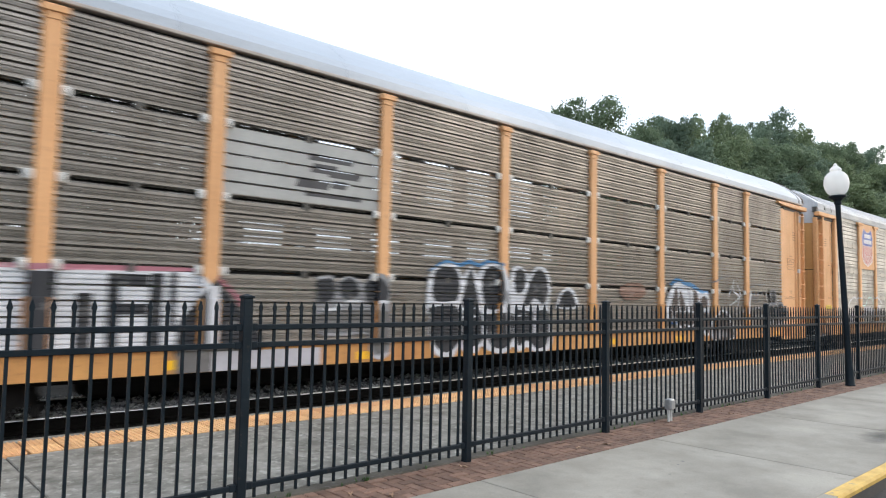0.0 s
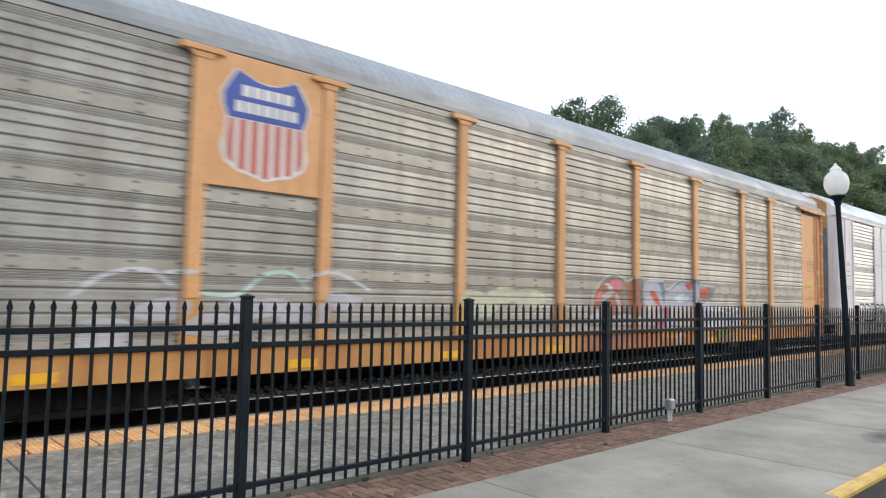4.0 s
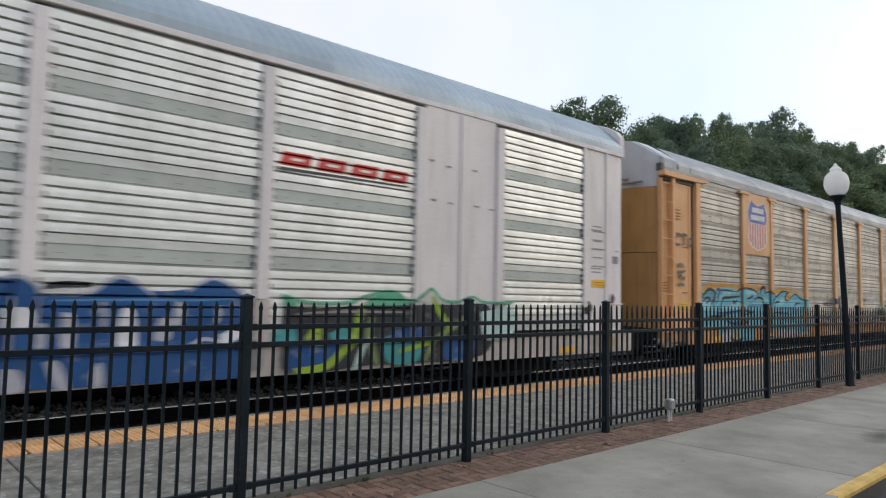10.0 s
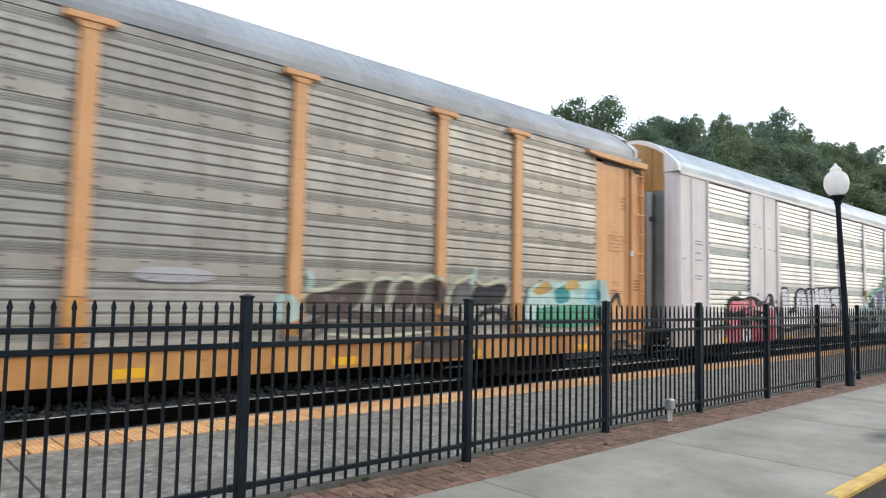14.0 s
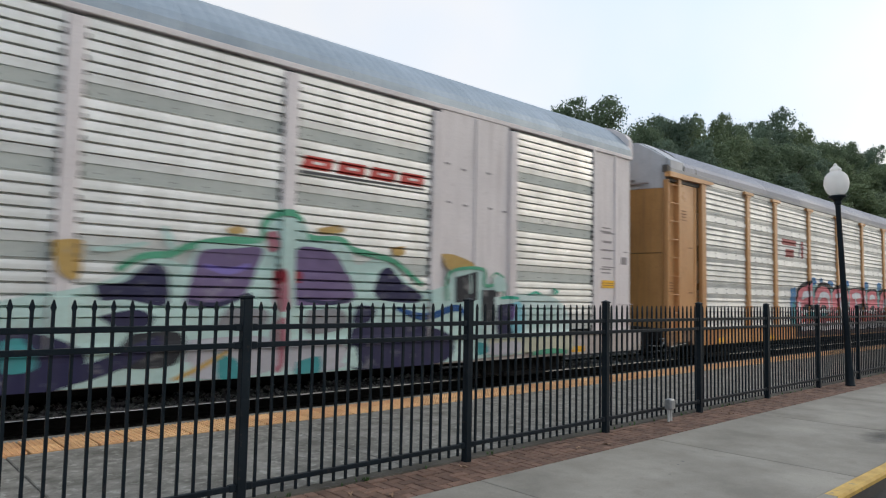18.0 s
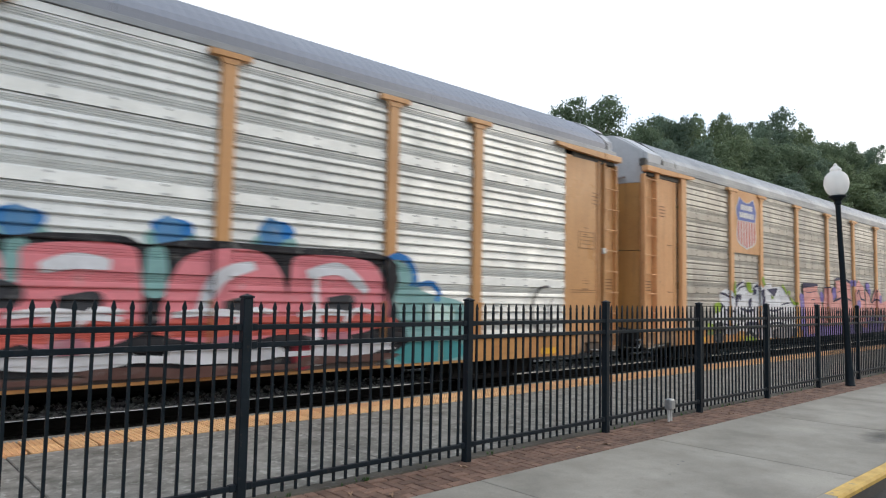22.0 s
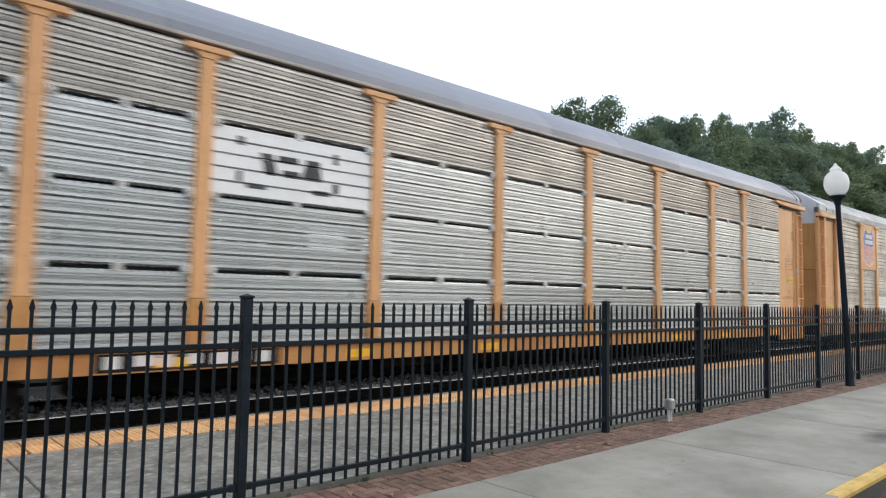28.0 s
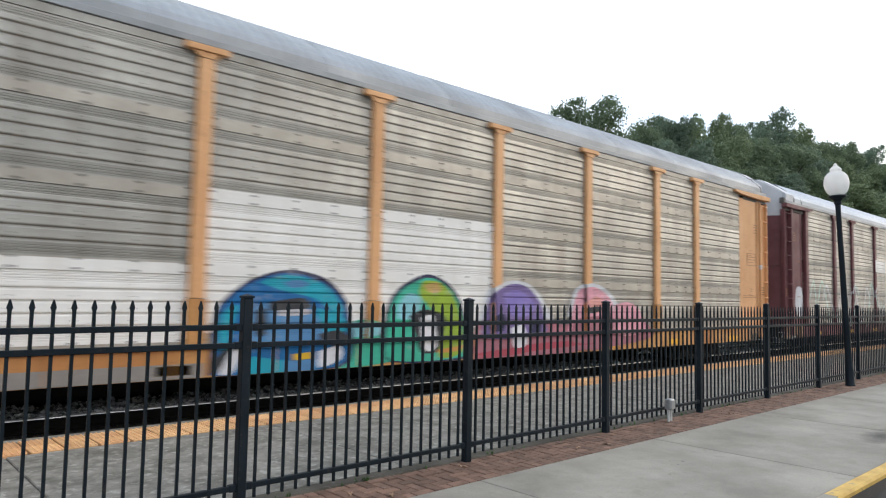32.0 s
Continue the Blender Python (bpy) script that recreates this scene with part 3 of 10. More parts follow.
def build_track():
    root = thing("railway_track", None, None, "railway track of steel rails on dark timber ties in grey ballast", "track", kind="structure")
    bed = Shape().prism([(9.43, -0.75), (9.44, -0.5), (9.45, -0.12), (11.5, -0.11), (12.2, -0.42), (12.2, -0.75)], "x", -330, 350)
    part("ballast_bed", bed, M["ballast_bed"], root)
    # floor coloured black in place of the shade between platform and rail
    part("pit_floor", Shape().box(-120, 160, 8.10, 9.43, -0.55, -0.405), M["black"], root, "black strip beside the platform, coloured as the pit's shade")
    part("far_ballast", Shape().box(-330, 350, 11.9, 15.5, -0.42, -0.21), M["far_shade"], root, "dark bed beyond the track, coloured as shade")
    prof = [(-0.07, -0.17), (0.07, -0.17), (0.07, -0.155), (0.012, -0.135), (0.012, -0.045), (0.034, -0.035), (0.034, -0.006), (0.026, 0.0),
            (-0.026, 0.0), (-0.0335, -0.005), (-0.0362, -0.016), (-0.0362, -0.036), (-0.012, -0.045), (-0.012, -0.135), (-0.07, -0.155)]
    for y in (RAIL_Y, RAIL_Y + GAUGE + 0.07):
        s = Shape().prism([(a, b) for a, b in prof], "x", -330, 350)
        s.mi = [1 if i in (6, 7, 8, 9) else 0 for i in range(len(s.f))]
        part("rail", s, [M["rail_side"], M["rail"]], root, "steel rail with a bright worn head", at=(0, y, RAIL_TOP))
    tie = Shape().box(-0.115, 0.115, -0.66, 1.3, -0.16, 0, bevel=0.012).mesh("tie", M["tie"])
    for i in range(100):
        part("tie", tie, None, root, at=(-6 + i * 0.53, TRACK_Y + 0.03, RAIL_TOP - 0.075))
    rest = Shape()
    for i in list(range(-300, 0)) + list(range(100, 420)):
        rest.box(-6.115 + i * 0.53, -5.885 + i * 0.53, TRACK_Y - 0.63, TRACK_Y + 1.33, RAIL_TOP - 0.23, RAIL_TOP - 0.075)
    tagged(part("far_ties", rest, M["tie"], root), kind="stuff")
    stones = Shape()
    r = random.Random(3)
    for i in range(30000):
        x = -2 + 30 * r.random() ** 1.25
        # most pale stones lie by the rail; farther in the shade-dark bed shows
        y = 9.47 + 0.62 * r.random() ** 1.2 if i % 4 else 9.47 + 2.2 * r.random()
        if abs(y - RAIL_Y) < 0.06:
            continue
        s = r.uniform(0.018, 0.042)
        z = RAIL_TOP - (0.075 if y < 11.6 else 0.195) + r.uniform(-0.015, 0.02)
        v = [(x + s * r.uniform(0.7, 1.3) * a, y + s * r.uniform(0.7, 1.3) * b, z + s * r.uniform(0.6, 1) * c)
             for a, b, c in ((-1, -0.7, -0.6), (1, -0.8, -0.5), (0.8, 1, -0.6), (-0.8, 0.9, -0.6), (-0.5, -0.4, 0.8), (0.6, -0.5, 0.7), (0.2, 0.6, 0.9))]
        stones.add(v, [(0, 1, 5, 4), (1, 2, 6, 5), (2, 3, 4, 6), (3, 0, 4), (4, 5, 6)])
    tagged(part("ballast_stones", stones, M["ballast"], root), kind="stuff")


def build_fence():
    root = thing("fence", None, None, "black ornamental steel fence with spear-topped pickets along the platform", "fence", at=(0, FENCE_Y, 0))
    w = 0.036
    post = Shape().box(-w, w, -w, w, -0.02, 1.505, bevel=0.006).mesh("post", M["fence"])
    cap = Shape().box(-w - 0.005, w + 0.005, -w - 0.005, w + 0.005, 1.505, 1.52)
    cap.add([(-w, -w, 1.52), (w, -w, 1.52), (w, w, 1.52), (-w, w, 1.52), (0, 0, 1.538)], [(0, 1, 4), (1, 2, 4), (2, 3, 4), (3, 0, 4)])
    cap = cap.mesh("cap", M["fence"])
    p = 0.0095
    picket = Shape().box(-p, p, -p, p, 0.062, 1.405)
    sp = [(-p, 1.405), (p, 1.405), (0.017, 1.43), (0.0035, 1.478), (-0.0035, 1.478), (-0.017, 1.43)]
    picket.prism(sp, "y", -0.005, 0.005)
    picket = picket.mesh("picket", M["fence"])
    rail_len = BAY - 2 * w
    rail = Shape().box(0, rail_len, -0.0185, 0.0185, -0.0195, 0.0195, bevel=0.004).mesh("rail", M["fence"])
    bracket = Shape().box(0, 0.05, -0.023, 0.023, -0.025, 0.025, bevel=0.003).mesh("bracket", M["fence"])
    for k in range(-3, 13):
        x = POST_X + k * BAY
        po = part("post", post, None, root, at=(x, 0, 0))
        part("cap", cap, None, po)
        for z in (1.292, 1.162, 0.153):
            part("rail", rail, None, root, at=(x + w, 0, z))
            for dx in (0, rail_len - 0.05) if -2 < k < 5 else ():
                part("bracket", bracket, None, root, at=(x + w + dx, 0, z))
        if -1 <= k < 13:
            for i in range(1, 20):
                part("picket", picket, None, root, at=(x + BAY * i / 20, 0, 0))
    far = Shape()
    for k in (-3, -2):
        for i in range(1, 20):
            x = POST_X + k * BAY + BAY * i / 20
            far.box(x - p, x + p, -p, p, 0.062, 1.46)
    tagged(part("far_pickets", far, M["fence"], root), kind="stuff")


def build_lamp():
    root = thing("street_lamp", None, None, "black steel street lamp with an unlit white acorn globe, leaning slightly", "street lamp")
    s = Shape().lathe([(0.0, 0), (0.09, 0), (0.09, 0.02), (0.082, 0.03), (0.078, 0.30), (0.07, 0.36), (0.064, 0.40), (0.058, 0.9), (0.046, 3.41), (0.05, 3.44), (0.044, 3.48)], n=18)
    part("pole", s, M["fence"], root)
    c = Shape().lathe([(0.044, 3.46), (0.07, 3.5), (0.055, 3.53), (0.10, 3.59), (0.155, 3.62), (0.16, 3.645), (0.12, 3.66), (0.0, 3.67)], n=20)
    part("fitter", c, M["fence"], root, "black cast globe holder")
    g = Shape().lathe([(0.115, 3.66), (0.17, 3.71), (0.205, 3.78), (0.222, 3.87), (0.218, 3.95), (0.195, 4.03), (0.15, 4.09), (0.105, 4.115), (0.095, 4.13), (0.105, 4.145), (0.10, 4.175), (0.075, 4.205), (0.045, 4.225), (0.032, 4.24), (0.036, 4.255), (0.02, 4.28), (0, 4.286)], n=28)
    part("globe", g, M["globe"], root, "frosted white acorn globe")
    part("lamp_socket", Shape().lathe([(0.0, 3.66), (0.045, 3.66), (0.05, 3.72), (0.035, 3.76), (0.03, 3.86), (0.0, 3.88)], n=12), M["galv"], root)
    root.matrix_basis = pose(14.6, 4.37, 0, 0.0, -2.7, 0) @ pose(0, 0, 0, -1.65, 0, 0)


def build_standpipe():
    root = thing("utility_box", None, None, "small grey outlet box on two conduit stubs beside the fence", "outlet box", at=(8.15, 4.53, 0))
    part("box", Shape().box(-0.06, 0.06, -0.04, 0.04, 0.15, 0.285, bevel=0.01), M["galv"], root)
    part("cover", Shape().box(-0.05, 0.05, -0.052, -0.041, 0.16, 0.275, bevel=0.004), M["galv"], root, "hinged grey cover")
    for dx in (-0.03, 0.03):
        part("conduit", Shape().tube((dx, 0, -0.01), (dx, 0, 0.15), 0.017, n=10), M["clip"], root, "pale conduit stub")


def tree_shapes(seed, height, radius, leaves, leaf, base):
    """Trunk, limbs and a crown of leafy lobes; each leaf lies roughly along the skin of its lobe."""
    r = random.Random(seed)
    nr = np.random.RandomState(seed)
    trunk, limbs = Shape(), Shape()
    pts = [Vector((0, 0, -0.6))]
    for i in range(5):
        pts.append(Vector((r.uniform(-0.15, 0.15) * i, r.uniform(-0.15, 0.15) * i, height * 0.72 * (i + 1) / 5)))
    for i in range(5):
        a, b = height * 0.022 * (1 - i / 6), height * 0.022 * (1 - (i + 1) / 6)
        trunk.tube(pts[i], pts[i + 1], a, b, n=9)
    lobes = []
    for i in range(40):
        t = base + (0.90 - base) * ((i + r.random()) / 40) ** 0.85
        wide = math.sin(math.pi * min(1, 0.16 + 0.70 * (t - base) / (1 - base))) ** 0.6
        ang = i * 2.4 + r.uniform(-0.5, 0.5)
        reach = radius * wide * r.uniform(0.45, 0.85)
        start = Vector((0, 0, height * max(0.12, t - 0.16)))
        end = Vector((math.cos(ang) * reach, math.sin(ang) * reach, height * t))
        mid = start.lerp(end, 0.55) + Vector((0, 0, -height * 0.02))
        limbs.tube(start, mid, height * 0.007, height * 0.005, n=5, caps=False)
        limbs.tube(mid, end, height * 0.005, height * 0.0015, n=5, caps=False)
        size = radius * r.uniform(0.17, 0.36)
        lobes.append((end, size))
        for q in range(3):                       # small sprays that break the lobe's outline
            d = Vector((r.gauss(0, 1), r.gauss(0, 1), r.gauss(0.5, 0.8))).normalized()
            lobes.append((end + d * size * 0.95, size * r.uniform(0.25, 0.45)))
    total = sum(s * s for _, s in lobes)
    v, f = [], []
    for c, rad in lobes:
        per = max(12, int(leaves * rad * rad / total))
        d = nr.normal(size=(per, 3))
        d /= np.linalg.norm(d, axis=1)[:, None]
        pos = np.array(c) + d * rad * np.abs(nr.normal(0.86, 0.2, size=(per, 1))) * np.array([1.15, 1.15, 0.8])
        n = d + nr.normal(size=(per, 3)) * 0.5
        n /= np.linalg.norm(n, axis=1)[:, None]
        a = np.cross(n, nr.normal(size=(per, 3)))
        a /= np.linalg.norm(a, axis=1)[:, None]
        b = np.cross(n, a)
        s = nr.uniform(0.6, 1.25, size=(per, 1)) * leaf
        n0 = len(v)
        v += np.stack([pos - a * s, pos - b * s * 0.55, pos + a * s, pos + b * s * 0.55], axis=1).reshape(-1, 3).tolist()
        f += [(n0 + 4 * i, n0 + 4 * i + 1, n0 + 4 * i + 2, n0 + 4 * i + 3) for i in range(per)]
    k = height / sorted(q[2] for q in v)[-max(1, len(v) // 600)]
    me = bpy.data.meshes.new("crown")
    me.from_pydata([(a, b, c * k) for a, b, c in v], [], f)
    return trunk, limbs, me


def make_tree(seed, height, radius, leaves, leaf, mat, label, at, group="wooded slope", base=0.2):
    trunk, limbs, me = tree_shapes(seed, height, radius, leaves, leaf, base)
    me.materials.append(mat)
    root = thing("tree", None, None, label, "tree", group, at=at)
    t = part("trunk", trunk, M["bark"], root)
    part("branchwork", limbs, M["bark"], t)
    part("crown", me, None, root)
    return root


def build_trees():
    label = "tall broadleaf tree with a dense dark green crown"
    make_tree(11, 16.0, 3.4, 30000, 0.11, M["leaf"], label, (39.2, 28.0, hill(39.2, 28.0)))
    base = [make_tree(21 + i, 18.0, 4.0, 26000, 0.15, M[leaf], label, (x, y, hill(x, y))) for i, (x, y, leaf) in enumerate(((61.5, 35.5, "leaf"), (104.0, 39.0, "leaf_light"), (128.0, 41.0, "leaf_blue")))]
    # the wood: place, height and half-width of each crown, the ridge first
    wood = ((51.4, 31, 16.3, 1.9), (59.6, 33, 18.4, 2.6), (61.7, 32, 17.4, 2.2), (69.6, 34, 19.4, 2.4), (72.2, 33, 18.4, 2.6), (82.1, 35, 19.6, 2.8), (89.3, 35, 21.6, 3.3), (98.6, 36, 21.5, 3.1), (108.3, 36, 21.3, 3.8),
             (119.8, 37, 22.0, 3.7), (134.2, 38, 23.8, 4.1), (144.7, 38, 24.2, 4.7), (167.4, 40, 26.1, 6.0), (45.4, 29, 13.6, 2.4), (49.1, 29, 14.6, 2.6), (56.1, 30, 15.7, 3.0), (62.3, 30, 16.3, 3.4), (71.6, 31, 16.8, 3.7),
             (82.8, 32, 17.9, 4.2), (93.5, 33, 18.0, 4.1), (105.3, 34, 18.5, 4.4), (119.5, 35, 19.6, 5.0), (136.2, 36, 20.6, 5.9), (44.2, 29.5, 11.8, 2.6), (44.2, 27, 11.5, 2.5), (48.7, 27, 12.3, 2.9), (53.8, 27, 12.6, 3.1),
             (62.4, 28, 13.3, 3.6), (72.6, 29, 13.8, 4.1), (84.8, 30, 13.9, 4.7), (99.6, 31, 14.8, 5.5), (118.0, 32, 15.9, 6.4))
    for i, (x, y, h, w) in enumerate(wood):
        copy_thing(base[(i * 7 // 3) % 3], Matrix.Translation((x, y, hill(x, y))) @ Matrix.Rotation(i * 1.9, 4, "Z") @ Matrix.Diagonal((w / 3.6, w / 3.6, h / 18.0, 1)))
    # unseen trees added behind the camera to darken the car sides' reflections
    far = make_tree(24, 15.0, 4.6, 5000, 0.3, M["leaf"], "unseen broadleaf tree added to darken reflections", (-67.5, -44.0, -0.42), "parking lot trees")
    for i in range(30):
        x, y = -60 + i * 7.5, -44 - 6 * (i % 2)
        copy_thing(far, Matrix.Translation((x, y, -0.42)) @ Matrix.Rotation(i * 2.3, 4, "Z"))
    # planting beyond the tracks, seen between the cars
    make_tree(41, 9.5, 1.9, 1900, 0.10, M["leaf"], "slender tree with sparse fine foliage", (4.9, 23.5, -0.4), "planting", 0.45)
    make_tree(42, 5.2, 1.0, 5200, 0.09, M["leaf"], "small dense dark tree under the slender one", (5.1, 22.9, -0.4), "planting", 0.35)
    make_tree(43, 5.0, 1.7, 9000, 0.09, M["leaf_red"], "small dark tree with red foliage at the top", (7.9, 23.8, -0.4), "planting")
    make_tree(44, 7.6, 2.2, 1700, 0.10, M["leaf"], "slender tree with sparse fine foliage", (6.4, 27.0, -0.4), "planting")
    make_tree(45, 6.0, 2.4, 26000, 0.11, M["leaf"], "dense dark green round-headed tree", (-1.5, 26.0, -0.4), "planting")
    nr = np.random.RandomState(5)
    n = 26000
    x = nr.uniform(-9, 15, n)
    y = nr.uniform(21.8, 23.2, n)
    z = -0.4 + nr.uniform(0, 1, n) * (1.5 + 0.5 * np.sin(x * 1.7) + 0.3 * np.sin(x * 4.1))
    a = nr.normal(size=(n, 3)) * 0.07
    b = nr.normal(size=(n, 3)) * 0.05
    c = np.stack([x, y, z], axis=1)
    quad = np.stack([c - a, c - b, c + a, c + b], axis=1).reshape(-1, 3)
    me = bpy.data.meshes.new("hedge")
    me.from_pydata(quad.tolist(), [], [(4 * i, 4 * i + 1, 4 * i + 2, 4 * i + 3) for i in range(n)])
    me.materials.append(M["hedge"])
    thing("hedge", me, None, "green clipped hedge beyond the far road", "hedge", kind="stuff")


def build_shrub():
    root = thing("shrub", None, None, "small green shrub beside the brick border", "shrub", at=(18.35, 4.25, 0))
    stems, nr = Shape(), np.random.RandomState(9)
    for i in range(7):
        a = i * 0.9
        stems.tube((0.03 * math.cos(a), 0.03 * math.sin(a), -0.01), (0.16 * math.cos(a), 0.16 * math.sin(a), 0.34), 0.006, 0.003, n=5)
    part("stems", stems, M["bark"], root)
    n = 900
    d = nr.normal(size=(n, 3))
    d /= np.linalg.norm(d, axis=1)[:, None]
    c = d * nr.uniform(0.3, 1, size=(n, 1)) ** 0.5 * np.array([0.24, 0.24, 0.2]) + np.array([0, 0, 0.32])
    a, b = nr.normal(size=(n, 3)) * 0.018, nr.normal(size=(n, 3)) * 0.012
    quad = np.stack([c - a, c - b, c + a, c + b], axis=1).reshape(-1, 3)
    me = bpy.data.meshes.new("foliage")
    me.from_pydata(quad.tolist(), [], [(4 * i, 4 * i + 1, 4 * i + 2, 4 * i + 3) for i in range(n)])
    me.materials.append(M["hedge"])
    part("foliage", me, None, root)


def build_weeds():
    r = random.Random(31)
    s = Shape()
    for i in range(70):
        x, y = 2.0 + 16 * r.random() ** 1.2, FENCE_Y + r.uniform(0.02, 0.06)
        for k in range(r.randint(4, 9)):
            a, h, w = r.uniform(0, 6.28), r.uniform(0.015, 0.045), r.uniform(0.003, 0.007)
            dx, dy = math.cos(a), math.sin(a)
            tip = (x + dx * h * 0.7, y + dy * h * 0.5, h)
            s.add([(x - dy * w, y + dx * w, -0.005), (x + dy * w, y - dx * w, -0.005), (x + dx * h * 0.35 + dy * w, y + dy * h * 0.3 - dx * w, h * 0.6), tip], [(0, 1, 2), (0, 2, 3)])
    thing("weeds", s, M["hedge"], "low green weeds in the joint along the fence", "weeds", kind="stuff")


def build_litter():
    r = random.Random(12)
    for i, (x, y) in enumerate(((3.02, 4.28), (3.12, 4.42), (3.35, 4.2), (2.75, 4.36), (5.9, 4.31), (6.3, 4.22), (9.4, 4.3), (4.4, 4.5))):
        pts = [(0.035 * math.cos(a) * (1.6 if k % 3 == 0 else 0.8), 0.02 * math.sin(a), 0.004 + 0.012 * (k % 2)) for k, a in enumerate([j * math.pi / 4 for j in range(8)])]
        s = Shape().add([(0, 0, 0.003)] + pts, [(0, k + 1, (k + 1) % 8 + 1) for k in range(8)])
        s.add([(0, 0, 0.0015)] + [(a, b, c - 0.0015) for a, b, c in pts], [(0, (k + 1) % 8 + 1, k + 1) for k in range(8)])
        ob = thing("dry_leaf", s, M["leaf_dry"], "curled pale brown dry leaf lying on the paving", "leaf", "fallen leaves")
        ob.matrix_basis = pose(x, y, 0.0, 0, 0, r.uniform(0, 360))


def build_beyond():
    root = thing("low_wall", None, None, "low cream wall with a pale coping beyond the tracks", "wall", kind="structure")
    x = -40
    while x < 60:
        part("wall_panel", Shape().box(x + 0.01, x + 3.99, 15.6, 15.8, -0.45, 0.62, bevel=0.01), M["wall_cream"], root)
        part("coping", Shape().box(x, x + 4.0, 15.55, 15.85, 0.62, 0.72, bevel=0.015), M["coping"], root, "pale coping")
        x += 4.0
    mast = thing("mast", None, None, "tall slender grey steel mast beyond the tracks", "mast", at=(8.93, 25.0, -0.42))
    part("pole", Shape().tube((0, 0, 0), (0, 0, 15.5), 0.10, 0.07, n=12), M["galv"], mast)
    part("base_plate", Shape().box(-0.22, 0.22, -0.22, 0.22, 0, 0.05, bevel=0.01), M["galv"], mast)
    part("crossarm", Shape().box(-0.9, 0.9, -0.05, 0.05, 15.0, 15.12, bevel=0.01), M["galv"], mast)


build_ground()
build_kerb()
build_platform()
build_track()
build_fence()
build_lamp()
build_standpipe()
build_beyond()
build_trees()
build_shrub()
build_litter()
build_weeds()

# ---------------------------------------------------------------- the train
SIDE_Y, CAR_LEN, CAR_W, PITCH_LEN = 8.667, 27.29, 2.95, 28.6
OX, OY = -CAR_LEN / 2, -CAR_W / 2
POSTS = [4.55, 6.53, 9.37, 12.22, 15.07, 17.92, 20.76, 22.74]
BAYS = [(1.93, 4.44)] + [(a + 0.11, b - 0.11) for a, b in zip(POSTS, POSTS[1:])] + [(22.85, 25.36)]
PANEL_Y, POST_Y = 0.0, -0.07
Lines = collections.namedtuple("Lines", "bottoms height profile top")


def wave_sheet():
    """Sheet with a leaning flat band below, fine creases and four flat ribs parted by rounded grooves."""
    p = [(0.0, 0.006), (0.005, 0.006), (0.009, -0.026), (0.165, -0.004), (0.178, 0.0)]
    for z in (0.20, 0.235, 0.27):
        p += [(z, -0.002), (z + 0.005, 0.007), (z + 0.012, 0.0)]
    for i in range(4):
        z = 0.34 + i * 0.145
        p += [(z - 0.024, 0.0), (z - 0.012, 0.015), (z + 0.004, 0.018), (z + 0.012, 0.004), (z + 0.02, -0.014), (z + 0.034, -0.018), (z + 0.075, -0.008)]
    p += [(0.865, 0.0)]
    for z in (0.88, 0.91, 0.94):
        p += [(z, -0.002), (z + 0.005, 0.006), (z + 0.011, 0.0)]
    return p + [(0.978, 0.002)]


def bulb_sheet():
    """Sheet with a two-part flat band below and five plain ribs above, parted by narrow grooves."""
    p = [(0.0, 0.008), (0.175, 0.008), (0.176, -0.004), (0.285, -0.006), (0.29, 0.016)]
    for i in range(5):
        z = 0.297 + i * 0.1325
        p += [(z, 0.042), (z + 0.003, -0.018), (z + 0.008, -0.022), (z + 0.060, -0.019), (z + 0.109, -0.012), (z + 0.111, 0.042)]
    return p + [(0.962, 0.016), (0.965, 0.008)]


def fine_sheet():
    """Perforated sheet of close small ribs with a deeper groove at every third."""
    p = [(0.0, 0.0)]
    for i in range(15):
        z = 0.012 + i * 0.0625
        deep, tall = (0.04, 0.016) if i % 3 == 0 else (0.008, 0.012)
        p += [(z, deep), (z + tall, deep), (z + tall + 0.004, -0.012), (z + 0.052, -0.012)]
    return p + [(0.96, 0.0)]


SHEETS = dict(
    wave=Lines([0.77, 1.75, 2.73, 3.71], 0.978, wave_sheet(), 4.70),
    bulb=Lines([0.92, 1.89, 2.855, 3.82], 0.965, bulb_sheet(), 4.79),
    fine=Lines([0.83, 1.84, 2.835, 3.84], 0.96, fine_sheet(), 4.80))


def side_profile(kind, deep=1.0):
    """All (z, y) break points of a car's side from the sill up."""
    s = SHEETS[kind]
    pts = [(0.40, -0.035), (0.74, -0.035)]
    for z0 in s.bottoms:
        pts += [(z0 + z, y * deep) for z, y in s.profile]
    pts.sort()
    out = []
    for z, y in pts:
        if not out or z - out[-1][0] > 1e-4:
            out.append((z, y))
    return out


mesh_cache = {}


def cached(key, make, mats):
    if key not in mesh_cache:
        mesh_cache[key] = make().mesh(key[0], mats)
    return mesh_cache[key]


